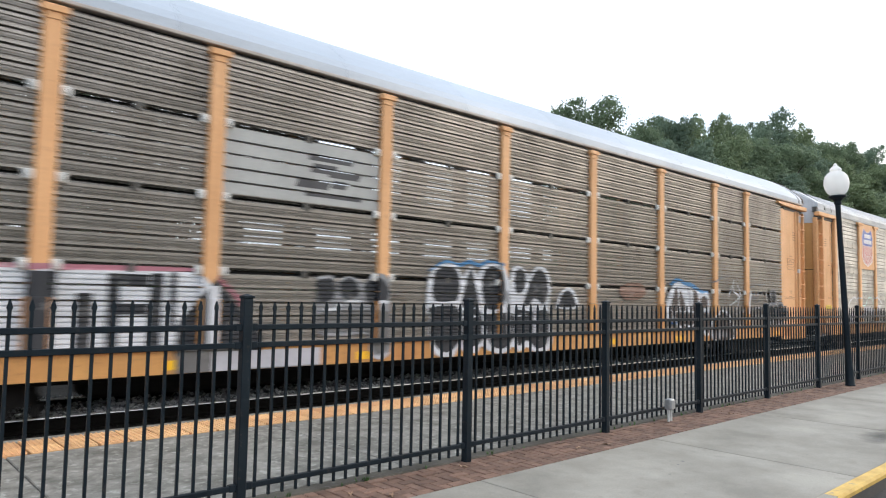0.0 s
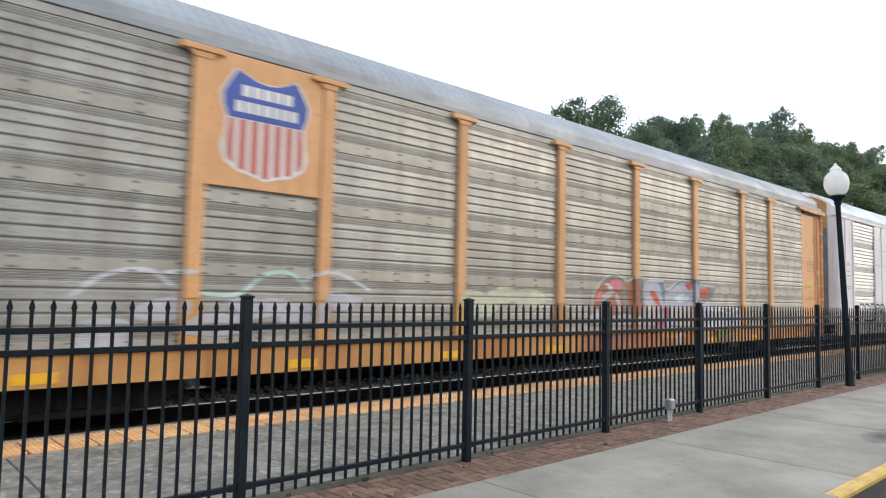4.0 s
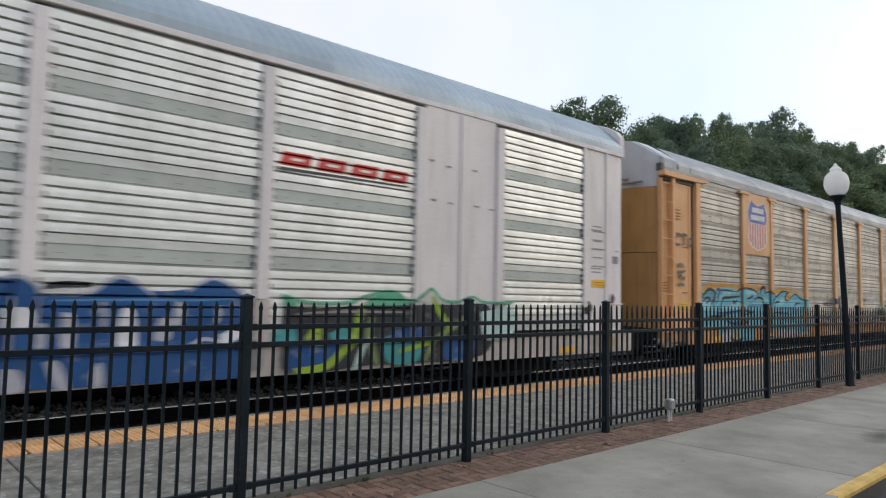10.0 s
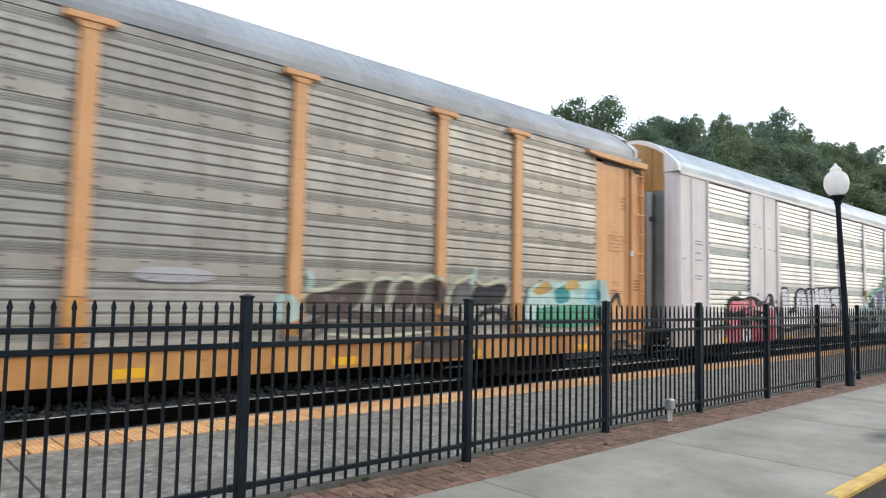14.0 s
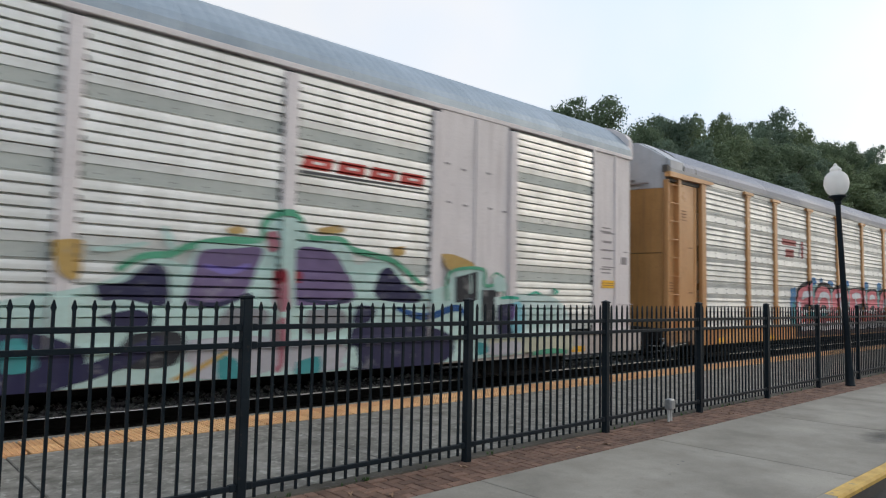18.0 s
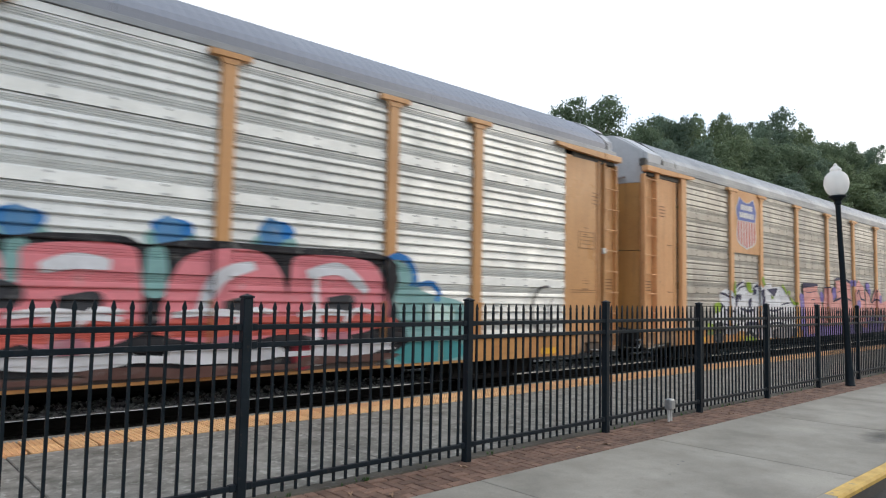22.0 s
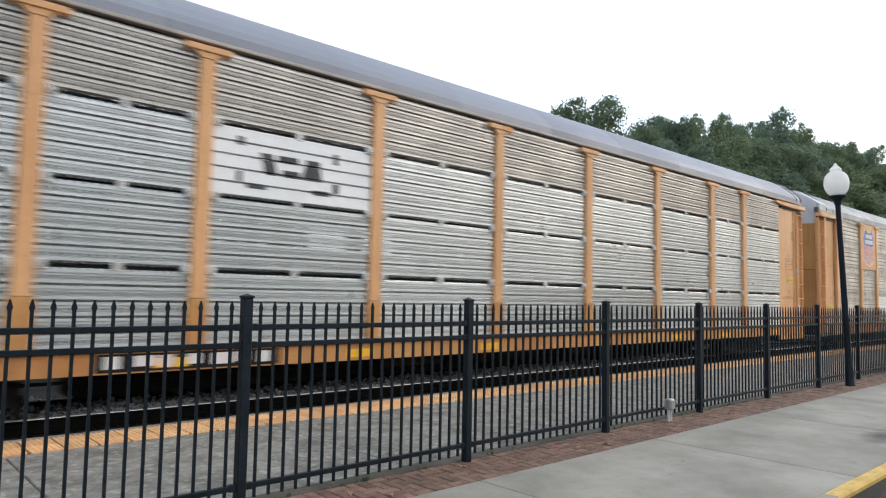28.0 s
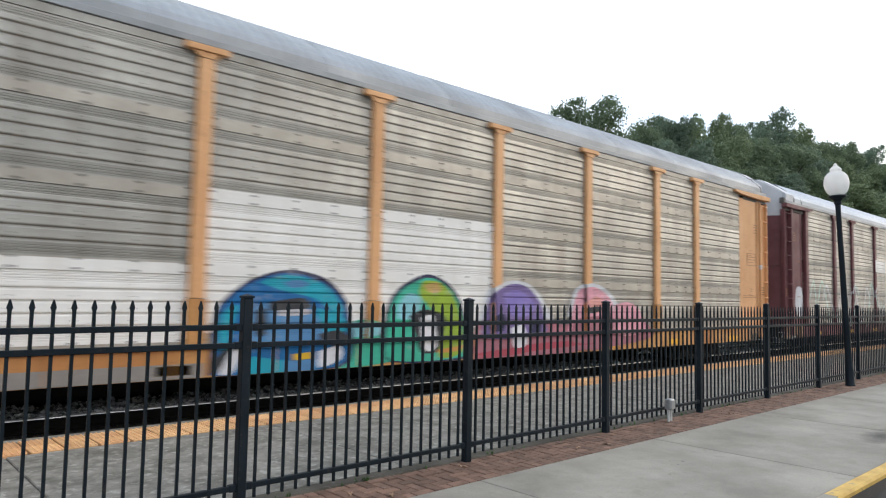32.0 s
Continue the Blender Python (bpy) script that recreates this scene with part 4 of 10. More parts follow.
def sheet_shape(kind, width, deep=1.0):
    s = Shape()
    pr = [(z, y * deep) for z, y in SHEETS[kind].profile]
    n = len(pr)
    v = [(0, y, z) for z, y in pr] + [(width, y, z) for z, y in pr]
    for i in range(n - 1):
        s.add([v[i], v[i + 1], v[n + i + 1], v[n + i]], [(0, 1, 2, 3)], 2 if i == dict(bulb=0, wave=2).get(kind) else 0)
    s.add([(0, 0.05, 0), (width, 0.05, 0), (width, 0.05, pr[-1][0]), (0, 0.05, pr[-1][0])], [(0, 1, 2, 3)])
    s.add([(0, 0, 0), (width, 0, 0), (width, 0.05, 0), (0, 0.05, 0)], [(0, 1, 2, 3)])
    z = pr[-1][0]
    s.add([(0, 0, z), (width, 0, z), (width, 0.05, z), (0, 0.05, z)], [(0, 1, 2, 3)])
    if kind == "bulb":                     # dark fixings at both edges of the band
        for x in (0.0, width - 0.035):
            for z in (0.02, 0.13, 0.25, 0.44, 0.70):
                s.box(x, x + 0.035, -0.036, 0.0, z, z + 0.05, 1)
    if kind == "bulb":                     # paired bolts along the flat band
        k = max(2, round(width / 0.46))
        for i in range(k):
            x = (i + 0.5) * width / k
            for dz in (0.06, 0.17):
                s.box(x - 0.016, x + 0.016, -0.004, 0.009, dz, dz + 0.010, 1)
    if kind == "wave":                     # columns of bolts where the sheet meets the bars behind it
        for i in range(5):
            x = min(max(i * width / 4, 0.05), width - 0.05)
            for z, y, half in ((0.022, -0.024, 0.034), (0.135, -0.010, 0.030), (0.225, 0.0, 0.014), (0.40, -0.011, 0.014), (0.545, -0.011, 0.014), (0.69, -0.011, 0.014), (0.835, -0.005, 0.014)):
                s.box(x - half, x + half, y * deep - 0.007, y * deep + 0.006, z, z + (0.024 if half > 0.02 else 0.011), 1)
    return s


def post_shape(base):
    s = Shape()
    w = 0.108
    prof = [(-w, 0.02), (-w, POST_Y + 0.012), (-w + 0.012, POST_Y), (w - 0.012, POST_Y), (w, POST_Y + 0.012), (w, 0.02)]
    s.prism([(x, y) for x, y in prof], "z", 1.46, 4.74)
    w2 = 0.135
    s2 = Shape()
    prof2 = [(-w2, 0.02), (-w2, POST_Y - 0.004), (-w2 + 0.012, POST_Y - 0.016), (w2 - 0.012, POST_Y - 0.016), (w2, POST_Y - 0.004), (w2, 0.02)]
    s2.prism(prof2, "z", 0.80, 1.452)
    return s2 if base else s


def cap_shape(w):
    return Shape().box(-w, w, POST_Y - 0.035, 0.0, 4.70, 4.785, bevel=0.008).prism([(-0.11, 4.62), (0.11, 4.62), (w * 0.6, 4.70), (-w * 0.6, 4.70)], "y", POST_Y - 0.012, POST_Y + 0.02)


ROOF = [(-0.03, 4.885), (-0.022, 5.02), (0.06, 5.14), (0.28, 5.33), (0.56, 5.53), (0.86, 5.675), (1.06, 5.735), (1.28, 5.76)]
ROOF = ROOF + [(CAR_W - y, z) for y, z in ROOF[::-1]]


def roof_shape(length, ribs, rise=0.0):
    s = Shape()
    outline = [(y, z + rise * min(1.0, max(0.0, (z - 4.95) / 0.7))) for y, z in ROOF]
    step = 0.19
    xs, lift = [0.0], [0.0]
    if ribs:
        x = 0.05
        while x < length - 0.1:
            for dx, h in ((0, 0), (0.025, 0.006), (0.075, 0.006), (0.10, 0)):
                xs.append(x + dx)
                lift.append(h)
            x += step
    xs.append(length)
    lift.append(0.0)
    n = len(outline)
    v = []
    for x, h in zip(xs, lift):
        for i, (y, z) in enumerate(outline):
            k = 0 if i in (0, n - 1) else h
            v.append((x, y - k * 0.7 * (1 if i < n / 2 else -1), z + k))
    s.add(v, [(j * n + i, j * n + i + 1, (j + 1) * n + i + 1, (j + 1) * n + i) for j in range(len(xs) - 1) for i in range(n - 1)])
    for x in (0.0, length):
        s.add([(x, y, z) for y, z in outline], [tuple(range(n))])
    return s


def flip(shape):
    """Mirror of a car-end shape onto the trailing end."""
    shape.v = [(CAR_LEN - x, y, z) for x, y, z in shape.v]
    return shape


def side_mirror(shape):
    shape.v = [(x, CAR_W - y, z) for x, y, z in shape.v]
    return shape


def wheelset_shape():
    s = Shape()
    for y, d in ((RAIL_Y - SIDE_Y - 0.035, 1), (RAIL_Y + GAUGE + 0.07 - SIDE_Y + 0.035, -1)):
        # tread, flange on the inside, dished web
        prof = [(0.0, 0.0), (0.09, 0.0), (0.12, 0.02), (0.26, 0.03), (0.31, -0.0), (0.356, 0.0), (0.36, 0.10), (0.385, 0.11), (0.385, 0.135), (0.30, 0.135), (0.26, 0.08), (0.12, 0.08), (0.09, 0.14), (0.0, 0.14)]
        n = 24
        v = [(r * math.cos(2 * math.pi * i / n), y + d * w, r * math.sin(2 * math.pi * i / n)) for r, w in prof for i in range(n)]
        s.add(v, [(k * n + i, k * n + (i + 1) % n, (k + 1) * n + (i + 1) % n, (k + 1) * n + i) for k in range(len(prof) - 1) for i in range(n)], 0, False)
        for i in range(3):
            a = i * 2.094
            s.tube((0.05 * math.cos(a), y - d * 0.03, 0.05 * math.sin(a)), (0.05 * math.cos(a), y + d * 0.01, 0.05 * math.sin(a)), 0.014, n=6)
    yc = TRACK_Y + 0.035 - SIDE_Y
    s.tube((0, yc - 1.0, 0), (0, yc + 1.0, 0), 0.075, n=12)
    s.v = [(x, y - yc, z) for x, y, z in s.v]
    return s


def truck_shape():
    s = Shape()
    for y in (-1.08, 0.98):
        out = [(-1.32, 0.22), (-1.32, 0.48), (-0.75, 0.56), (-0.42, 0.62), (0.42, 0.62), (0.75, 0.56), (1.32, 0.48), (1.32, 0.22), (0.80, 0.13), (0.50, 0.03), (-0.50, 0.03), (-0.80, 0.13)]
        s.prism(out, "y", y, y + 0.10)
        for x in (-0.865, 0.865):
            s.tube((x, y - 0.06, 0.336), (x, y + 0.16, 0.336), 0.10, n=12)
        for x in (-0.2, 0.0, 0.2):
            s.tube((x, y - 0.03, 0.14), (x, y - 0.03, 0.40), 0.07, n=10)
        s.box(-0.62, 0.62, y - 0.10, y + 0.12, 0.02, 0.12, bevel=0.02)
        for x in (-0.865, 0.865):
            s.prism([(x - 0.19, 0.07), (x + 0.19, 0.07), (x + 0.22, 0.50), (x - 0.22, 0.50)], "y", y - 0.05, y + 0.11)
            s.box(x * 1.5 - 0.06, x * 1.5 + 0.06, y + 0.0, y + 0.20, 0.05, 0.34, bevel=0.02)
    s.box(-0.19, 0.19, -1.0, 1.0, 0.36, 0.56, bevel=0.02)
    s.box(-0.6, 0.6, -0.85, -0.75, 0.25, 0.33)
    s.box(-0.6, 0.6, 0.75, 0.85, 0.25, 0.33)
    return s


def end_parts(car, cfg, lead):
    """Ladder corner, door pocket and end doors at one end of a car."""
    paint, end_up, end_low = M[cfg["frame"]], M[cfg["end_up"]], M[cfg["end_low"]]
    side = lambda s: s if lead else flip(s)
    tag = "lead" if lead else "trail"
    at = (OX, OY, 0)

    def put(name, key, make, mat, parent=None, label=""):
        me = cached((name, key, tag, cfg["frame"], cfg["end_up"], cfg["kind"]), lambda: side(make()), mat)
        return part(name, me, None, parent or car, label, at if parent is None else (0, 0, 0))

    if cfg["kind"] == "bulb":
        # plain rounded corner sheet with a raised rib
        def corner():
            s = Shape()
            prof = [(0.26, 0.42), (0.30, 0.20), (0.36, 0.06), (0.44, 0.0), (1.90, 0.0), (1.90, 0.06), (0.47, 0.06), (0.40, 0.12), (0.32, 0.42)]
            return s.prism(prof, "z", 0.80, 4.90)
        put("corner_sheet", 0, corner, paint, None, "plain pinkish grey painted corner sheet")
        put("corner_rib", 0, lambda: Shape().box(0.98, 1.08, -0.03, 0.0, 0.82, 4.86, bevel=0.01), paint)
        put("edge_rib", 0, lambda: Shape().box(1.82, 1.92, -0.045, 0.0, 0.82, 4.86, bevel=0.01), paint)
        put("far_corner_sheet", 0, lambda: side_mirror(Shape().box(0.30, 1.90, 0.0, 0.06, 0.80, 4.90)), paint)
        for z in (1.05, 1.45):
            put("grab_iron", z, lambda: Shape().tube((0.45, -0.07, z), (0.92, -0.07, z), 0.012, n=6).tube((0.45, -0.07, z), (0.45, 0, z), 0.012, n=6).tube((0.92, -0.07, z), (0.92, 0, z), 0.012, n=6), paint)
        x_side, x_mid = 0.42, 0.08
    else:
        put("ladder_plate", 0, lambda: Shape().box(0.0, 0.46, 0.07, 0.10, 0.50, 4.56, bevel=0.008), paint)
        put("corner_stile", 0, lambda: Shape().box(0.0, 0.045, -0.02, 0.12, 0.50, 4.60, bevel=0.008), paint)
        if lead:
            put("door_stile", 0, lambda: Shape().box(0.47, 0.60, -0.06, 0.14, 0.50, 4.66, bevel=0.015), paint)
            put("side_door", 0, lambda: Shape().prism([(0.60, 0.085), (0.60, 0.05), (0.62, 0.03), (0.635, 0.035), (0.66, 0.07), (0.69, 0.024), (0.72, 0.018), (1.34, 0.018), (1.37, 0.024), (1.40, 0.05), (1.44, 0.024), (1.47, 0.018), (1.54, 0.022), (1.56, 0.05), (1.56, 0.085)], "z", 0.82, 4.56), paint, None, "folded steel side door")
            put("door_post", 0, lambda: Shape().box(1.67, 1.91, POST_Y, 0.05, 0.80, 4.72, bevel=0.012), paint)
            # brown strip carries the shadow of the gap between door and post
            put("door_track", 0, lambda: Shape().box(1.555, 1.67, 0.07, 0.11, 0.82, 4.60), M["end_brown"], None, "dark brown strip painted as the gap's shadow")
        else:
            put("door_stile", 0, lambda: Shape().box(0.47, 0.53, -0.03, 0.14, 0.50, 4.60, bevel=0.015), paint)
            # dark strip coloured as the shade between door and ladder
            put("door_track", 0, lambda: Shape().box(0.53, 0.67, 0.09, 0.13, 0.82, 4.60), M["bolt"])
            put("side_door", 0, lambda: Shape().prism([(0.67, 0.085), (0.67, -0.01), (0.69, -0.028), (0.725, -0.022), (0.77, 0.06), (0.80, 0.014), (0.83, 0.005), (1.91, 0.005), (1.93, 0.02), (1.93, 0.085)], "z", 0.82, 4.60), paint, None, "folded steel side door")
            if cfg.get("ladder_top"):
                put("ladder_top", 0, lambda: Shape().box(0.05, 0.45, 0.062, 0.068, 4.28, 4.55), M["end_grey"], None, "pale grey top of the ladder plate")
            for i, (xa, xb, z) in enumerate(((0.86, 1.42, 2.98), (0.86, 1.42, 2.63), (0.9, 1.35, 2.88), (0.92, 1.38, 2.80), (1.0, 1.3, 2.72), (0.86, 0.868, 2.63), (1.412, 1.42, 2.63), (0.84, 1.7, 1.73), (0.84, 1.7, 1.68), (1.05, 1.28, 1.93), (1.08, 1.25, 1.87), (1.1, 1.25, 3.07))):
                put("stencil_bar", ("td", i), lambda: Shape().box(xa, xb, -0.002, 0.006, z, z + (0.35 if xb - xa < 0.02 else 0.014)), M["stencil"])
            put("door_latch", 0, lambda: Shape().box(0.50, 0.60, -0.06, 0.0, 2.55, 2.68, bevel=0.01), M["clip"], None, "pale door latch")
        put("header_beam", 0, lambda: Shape().box(-0.03, 0.60, -0.11, 0.06, 4.655, 4.79, bevel=0.01).prism([(0.60, 4.655), (1.95, 4.69), (2.30, 4.73), (2.30, 4.785), (0.60, 4.788)], "y", -0.10, 0.02), paint)
        # dark solid in place of the shaded slot under the header
        put("header_slot", 0, lambda: Shape().box(0.10, 1.66, 0.0, 0.10, 4.57, 4.68), M["bolt"])
        if cfg["kind"] == "wave":
            put("lower_panel", 0, lambda: Shape().box(0.0, 1.46, 0.03, 0.10, 0.50 if lead else 0.62, 0.80, bevel=0.01).box(1.22, 1.46, -0.02, 0.10, 0.43, 0.80, bevel=0.01).box(0.02, 0.42, -0.01, 0.06, 0.42, 0.52, bevel=0.01), M["sill_grime"], None, "grimy tan plate under the door")
            put("lower_recess", 0, lambda: Shape().box(0.3, 1.9, 0.16, 0.22, 0.38, 0.80).box(0.55, 0.95, 0.06, 0.16, 0.40, 0.60, bevel=0.02), M["end_brown"], None, "brown recess under the door")
            put("brake_lever", 0, lambda: Shape().tube((0.1, -0.01, 0.40), (0.95, 0.02, 0.46), 0.012, n=6).tube((0.5, 0.0, 0.62), (0.5, 0.0, 0.36), 0.018, n=6), M["galv"], None, "pale brake lever")
            put("door_rail", 0, lambda: Shape().box(0.0, 1.92, -0.02, 0.10, 0.79, 0.85, bevel=0.01), paint)
        else:
            put("lower_panel", 0, lambda: Shape().box(0.0, 1.92, -0.005, 0.06, 0.39, 0.80, bevel=0.01), paint)
        put("far_ladder_plate", 0, lambda: side_mirror(Shape().box(-0.20, 0.46, 0.0, 0.05, 0.50, 4.32, bevel=0.01)), paint)
        put("far_end_sheet", 0, lambda: side_mirror(Shape().box(0.46, 1.92, 0.0, 0.05, 0.50, 4.74)), paint)
        for i in range(9):
            z = 0.78 + 0.462 * i
            put("rung", i, lambda: Shape().tube((0.03, -0.04, z), (0.50, -0.04, z), 0.013, n=6), paint)
        x_side, x_mid = 0.12, -0.16
    # draft gear, hoses and a step under the corner
    put("draft_gear", 0, lambda: Shape().box(-0.5, 0.28, 0.45, CAR_W - 0.45, 0.38, 0.88, bevel=0.03).box(-0.12, 0.2, 0.2, 0.55, 0.52, 0.80, bevel=0.02).tube((-0.2, 0.7, 0.5), (-0.32, 0.95, 0.24), 0.03, n=7).tube((-0.1, 0.45, 0.55), (-0.2, 0.5, 0.30), 0.02, n=7), M["black"], None, "grimy black draft gear")
    put("stirrup_step", 0, lambda: Shape().tube((0.06, 0.03, 0.46), (0.06, 0.03, 0.17), 0.014, n=6).tube((0.06, 0.03, 0.17), (0.42, 0.03, 0.17), 0.014, n=6).tube((0.42, 0.03, 0.17), (0.42, 0.03, 0.46), 0.014, n=6), M["black"], None, "black steel stirrup step")
    rise = cfg.get("rise", {"wave": 0.0, "fine": 0.13, "bulb": 0.10}[cfg["kind"]])

    def hood(x, width, grow):
        s = roof_shape(width, False, rise)
        s.v = [(a + x, b if 0.0 < b < CAR_W else b + (-grow if b <= 0 else grow), c + grow) for a, b, c in s.v]
        return s
    gable = [(-0.02, 4.86), (-0.02, 5.11), (0.40, 5.41), (0.80, 5.655 + rise * 0.5), (CAR_W / 2, 5.735 + rise), (CAR_W - 0.80, 5.655 + rise * 0.5), (CAR_W - 0.40, 5.41), (CAR_W + 0.02, 5.11), (CAR_W + 0.02, 4.86)]
    half = [(0.02, 4.86), (0.03, 5.30), (0.14, 5.45), (0.48, 5.64), (0.90, 5.765), (1.28, 5.865)]
    boxy = half + [(CAR_W - y, z) for y, z in half[::-1]]
    if cfg["kind"] == "bulb":
        put("roof_hood", 0, lambda: hood(0.26, 0.14, 0.004) if lead else Shape().prism(boxy, "x", 0.28, 0.44), paint, None, "pinkish grey rounded end of the roof")
    else:
        put("roof_band", 0, lambda: hood(0.76 if lead else 0.44, 0.03, 0.012), M["bolt"], None, "dark seam across the roof end")
        if lead:
            put("roof_cap", 0, lambda: Shape().prism(gable, "x", 0.12, 0.755), end_up, None, "pale sheet cap over the roof end")
            put("roof_seam", 0, lambda: hood(1.42, 0.025, 0.008), M["bolt"], None, "dark seam across the roof")
            # a solid dark block stands in for the shaded open corner
            put("corner_notch", 0, lambda: Shape().prism([(-0.035, 4.79), (0.24, 4.79), (0.24, 4.84), (0.02, 4.97), (-0.035, 4.97)], "y", -0.024, 0.12), M["bolt"], None, "dark block painted as the open corner's shade")
        elif cfg["kind"] == "fine":
            put("roof_cap", 0, lambda: hood(0.17, 0.28, 0.0), M[cfg["roof"]], None, "pale end of the roof")
            put("end_frame", 0, lambda: hood(0.12, 0.05, 0.022), M["end_brown"], None, "dark brown frame of the roof end")
        else:
            def top_cap():
                c = hood(0.06, 0.38, 0.02)
                c.v = [(x, min(max(y, 0.34), CAR_W - 0.34), max(z, 5.39 + rise)) for x, y, z in c.v]
                return c
            put("roof_cap", 0, top_cap, M["end_grey"], None, "pale sheet lip over the roof end")
    # folding end doors, slightly bowed outwards
    zt = 4.40

    def roof_z(y):
        line = ROOF if cfg["kind"] == "bulb" or not lead else gable
        for (ya, za), (yb, zb) in zip(line, line[1:]):
            if ya <= y <= yb:
                return za + (zb - za) * (y - ya) / max(1e-6, yb - ya) - 0.03
        return 4.86

    def door(y0, y1, z0, z1):
        """A bowed leaf from z0 to z1, or to the roof where z1 is None, closed above."""
        def make():
            s, m = Shape(), 9
            ys = [y0 + (y1 - y0) * i / (m - 1) for i in range(m)]
            xs = [x_mid + (x_side - x_mid) * abs(2 * y / CAR_W - 1) ** 2.2 for y in ys]
            top = [roof_z(y) if z1 is None else z1 for y in ys]
            v = [(x, y, z0) for x, y in zip(xs, ys)] + [(x, y, z) for x, y, z in zip(xs, ys, top)]
            v += [(0.5, y, z) for y, z in zip(ys, top)] if z1 is None else [(x + 0.05, y, z) for x, y, z in zip(xs, ys, top)]
            s.add(v, [(k * m + i, k * m + i + 1, (k + 1) * m + i + 1, (k + 1) * m + i) for k in (0, 1) for i in range(m - 1)])
            s.add([(x, y, z) for y, x, t in ((ys[0], xs[0], top[0]), (ys[-1], xs[-1], top[-1])) for z in (z0, t)] + [(0.45, y, z) for y, t in ((ys[0], top[0]), (ys[-1], top[-1])) for z in (z0, t)],
                  [(0, 1, 5, 4), (2, 3, 7, 6)])
            return s
        return make

    if cfg["kind"] == "bulb":
        leaves = ((0.36, 0.66, "end_steel"), (0.67, 0.80, "end_grey"), (0.81, 1.38, "end_pale"), (1.39, 1.55, "end_brown"), (1.56, 1.85, "end_grey"), (1.86, 2.62, "end_steel"))
        for i, (ya, yb, mat) in enumerate(leaves):
            put("end_door", ("b", i), door(ya, yb, 0.86, zt), M[mat], None, "streaked steel leaf of the end door" if i == 0 else "")
            put("end_door_top", ("b", i), door(ya, yb, zt + 0.008, None), end_up, None, "ochre upper part of the end door" if i == 0 else "")
        put("placard", 0, lambda: Shape().box(x_mid - 0.02, x_mid + 0.03, 1.12, 1.42, 4.75, 5.15), M["end_grey"], None, "pale placard on the end door")
        put("lock_bar", 0, lambda: Shape().box(x_mid + 0.02, x_mid + 0.08, 0.55, 0.62, 0.9, 4.3, bevel=0.01).box(x_mid - 0.04, x_mid + 0.04, 0.5, 0.68, 3.6, 3.72, bevel=0.01), M["bolt"])
    else:
        split = 1.50
        put("end_door", "a", door(0.13, split, 0.86, 2.74), end_low, None, "brown-shaded lower leaf of the end door")
        put("end_door", "b", door(0.13, split, 2.755, zt), end_low)
        put("end_door", "c", door(split + 0.10, CAR_W - 0.13, 0.86, zt), M[cfg.get("far_leaf", cfg["end_low"])])
        put("end_door_top", "a", door(0.10, split, zt + 0.008, None), end_up, None, "paler upper part of the end door")
        put("end_door_top", "b", door(split + 0.10, CAR_W - 0.10, zt + 0.008, None), end_up)
        # dark plate behind the leaves, coloured as the shade in their gap
        put("door_gap", 0, lambda: Shape().box(x_mid + 0.16, x_mid + 0.2, split - 0.05, split + 0.15, 0.86, 5.5), M["bolt"])
        put("door_bar", 0, lambda: Shape().box(x_mid - 0.06, x_mid + 0.10, split - 0.02, split + 0.12, 0.8, 4.6, bevel=0.01).box(x_mid - 0.02, x_mid + 0.08, split - 0.03, split + 0.12, 4.12, 4.2), M["black"])
    # stencilled lines on the end, drawn as plain bars
    for i, (z, w) in enumerate(((1.28, 0.5), (1.22, 0.42), (1.16, 0.5))):
        put("stencil_bar", ("e", i), lambda: Shape().box(x_side - 0.17, x_side - 0.10, 0.42, 0.42 + w * 0.8, z, z + 0.02), M["stencil"])
    if cfg["kind"] != "bulb":
        for i, (y0, y1, z) in enumerate(((0.45, 1.0, 4.52), (0.85, 1.2, 4.62))):
            put("stencil_bar", ("u", i), lambda: Shape().box(x_mid - 0.01, x_mid + 0.05, y0, y1, z, z + 0.035), M["stencil_grey"])
    put("coupler", 0, lambda: Shape().box(-0.50, 0.5, CAR_W / 2 - 0.09, CAR_W / 2 + 0.09, 0.60, 0.80, bevel=0.02).box(-0.66, -0.42, CAR_W / 2 - 0.16, CAR_W / 2 + 0.14, 0.55, 0.85, bevel=0.04), M["black"], None, "rusty black coupler")
    put("air_hose", 0, lambda: Shape().tube((0.2, 0.9, 0.6), (-0.15, 0.9, 0.42), 0.03, n=8).tube((-0.15, 0.9, 0.42), (-0.5, 1.1, 0.36), 0.03, n=8), M["black"])
    put("end_sill", 0, lambda: Shape().box(0.02, 0.30, 0.12, CAR_W - 0.12, 0.46, 0.85, bevel=0.02), M["black"], None, "grimy end sill")
    put("end_platform", 0, lambda: Shape().box(-0.28, 0.10, 0.75, CAR_W - 0.75, 0.86, 0.89), M["black"])
    put("cut_lever", 0, lambda: Shape().tube((0.0, 0.05, 0.60), (-0.05, 1.3, 0.56), 0.016, n=6).tube((-0.12, 0.10, 0.42), (-0.16, 1.2, 0.40), 0.012, n=6).tube((0.0, 0.05, 0.60), (-0.12, 0.10, 0.42), 0.012, n=6), M["clip"], None, "pale uncoupling lever")
    if cfg["kind"] != "bulb":
        for i, (x0, w, z) in enumerate(((0.72, 0.22, 3.86), (0.70, 0.26, 3.78), (0.74, 0.2, 3.70), (0.72, 0.22, 3.62), (1.12, 0.16, 2.92), (1.1, 0.2, 1.75))):
            put("stencil_bar", ("d", i), lambda: Shape().box(x0, x0 + w, 0.0, 0.018, z, z + 0.022), M["stencil"])
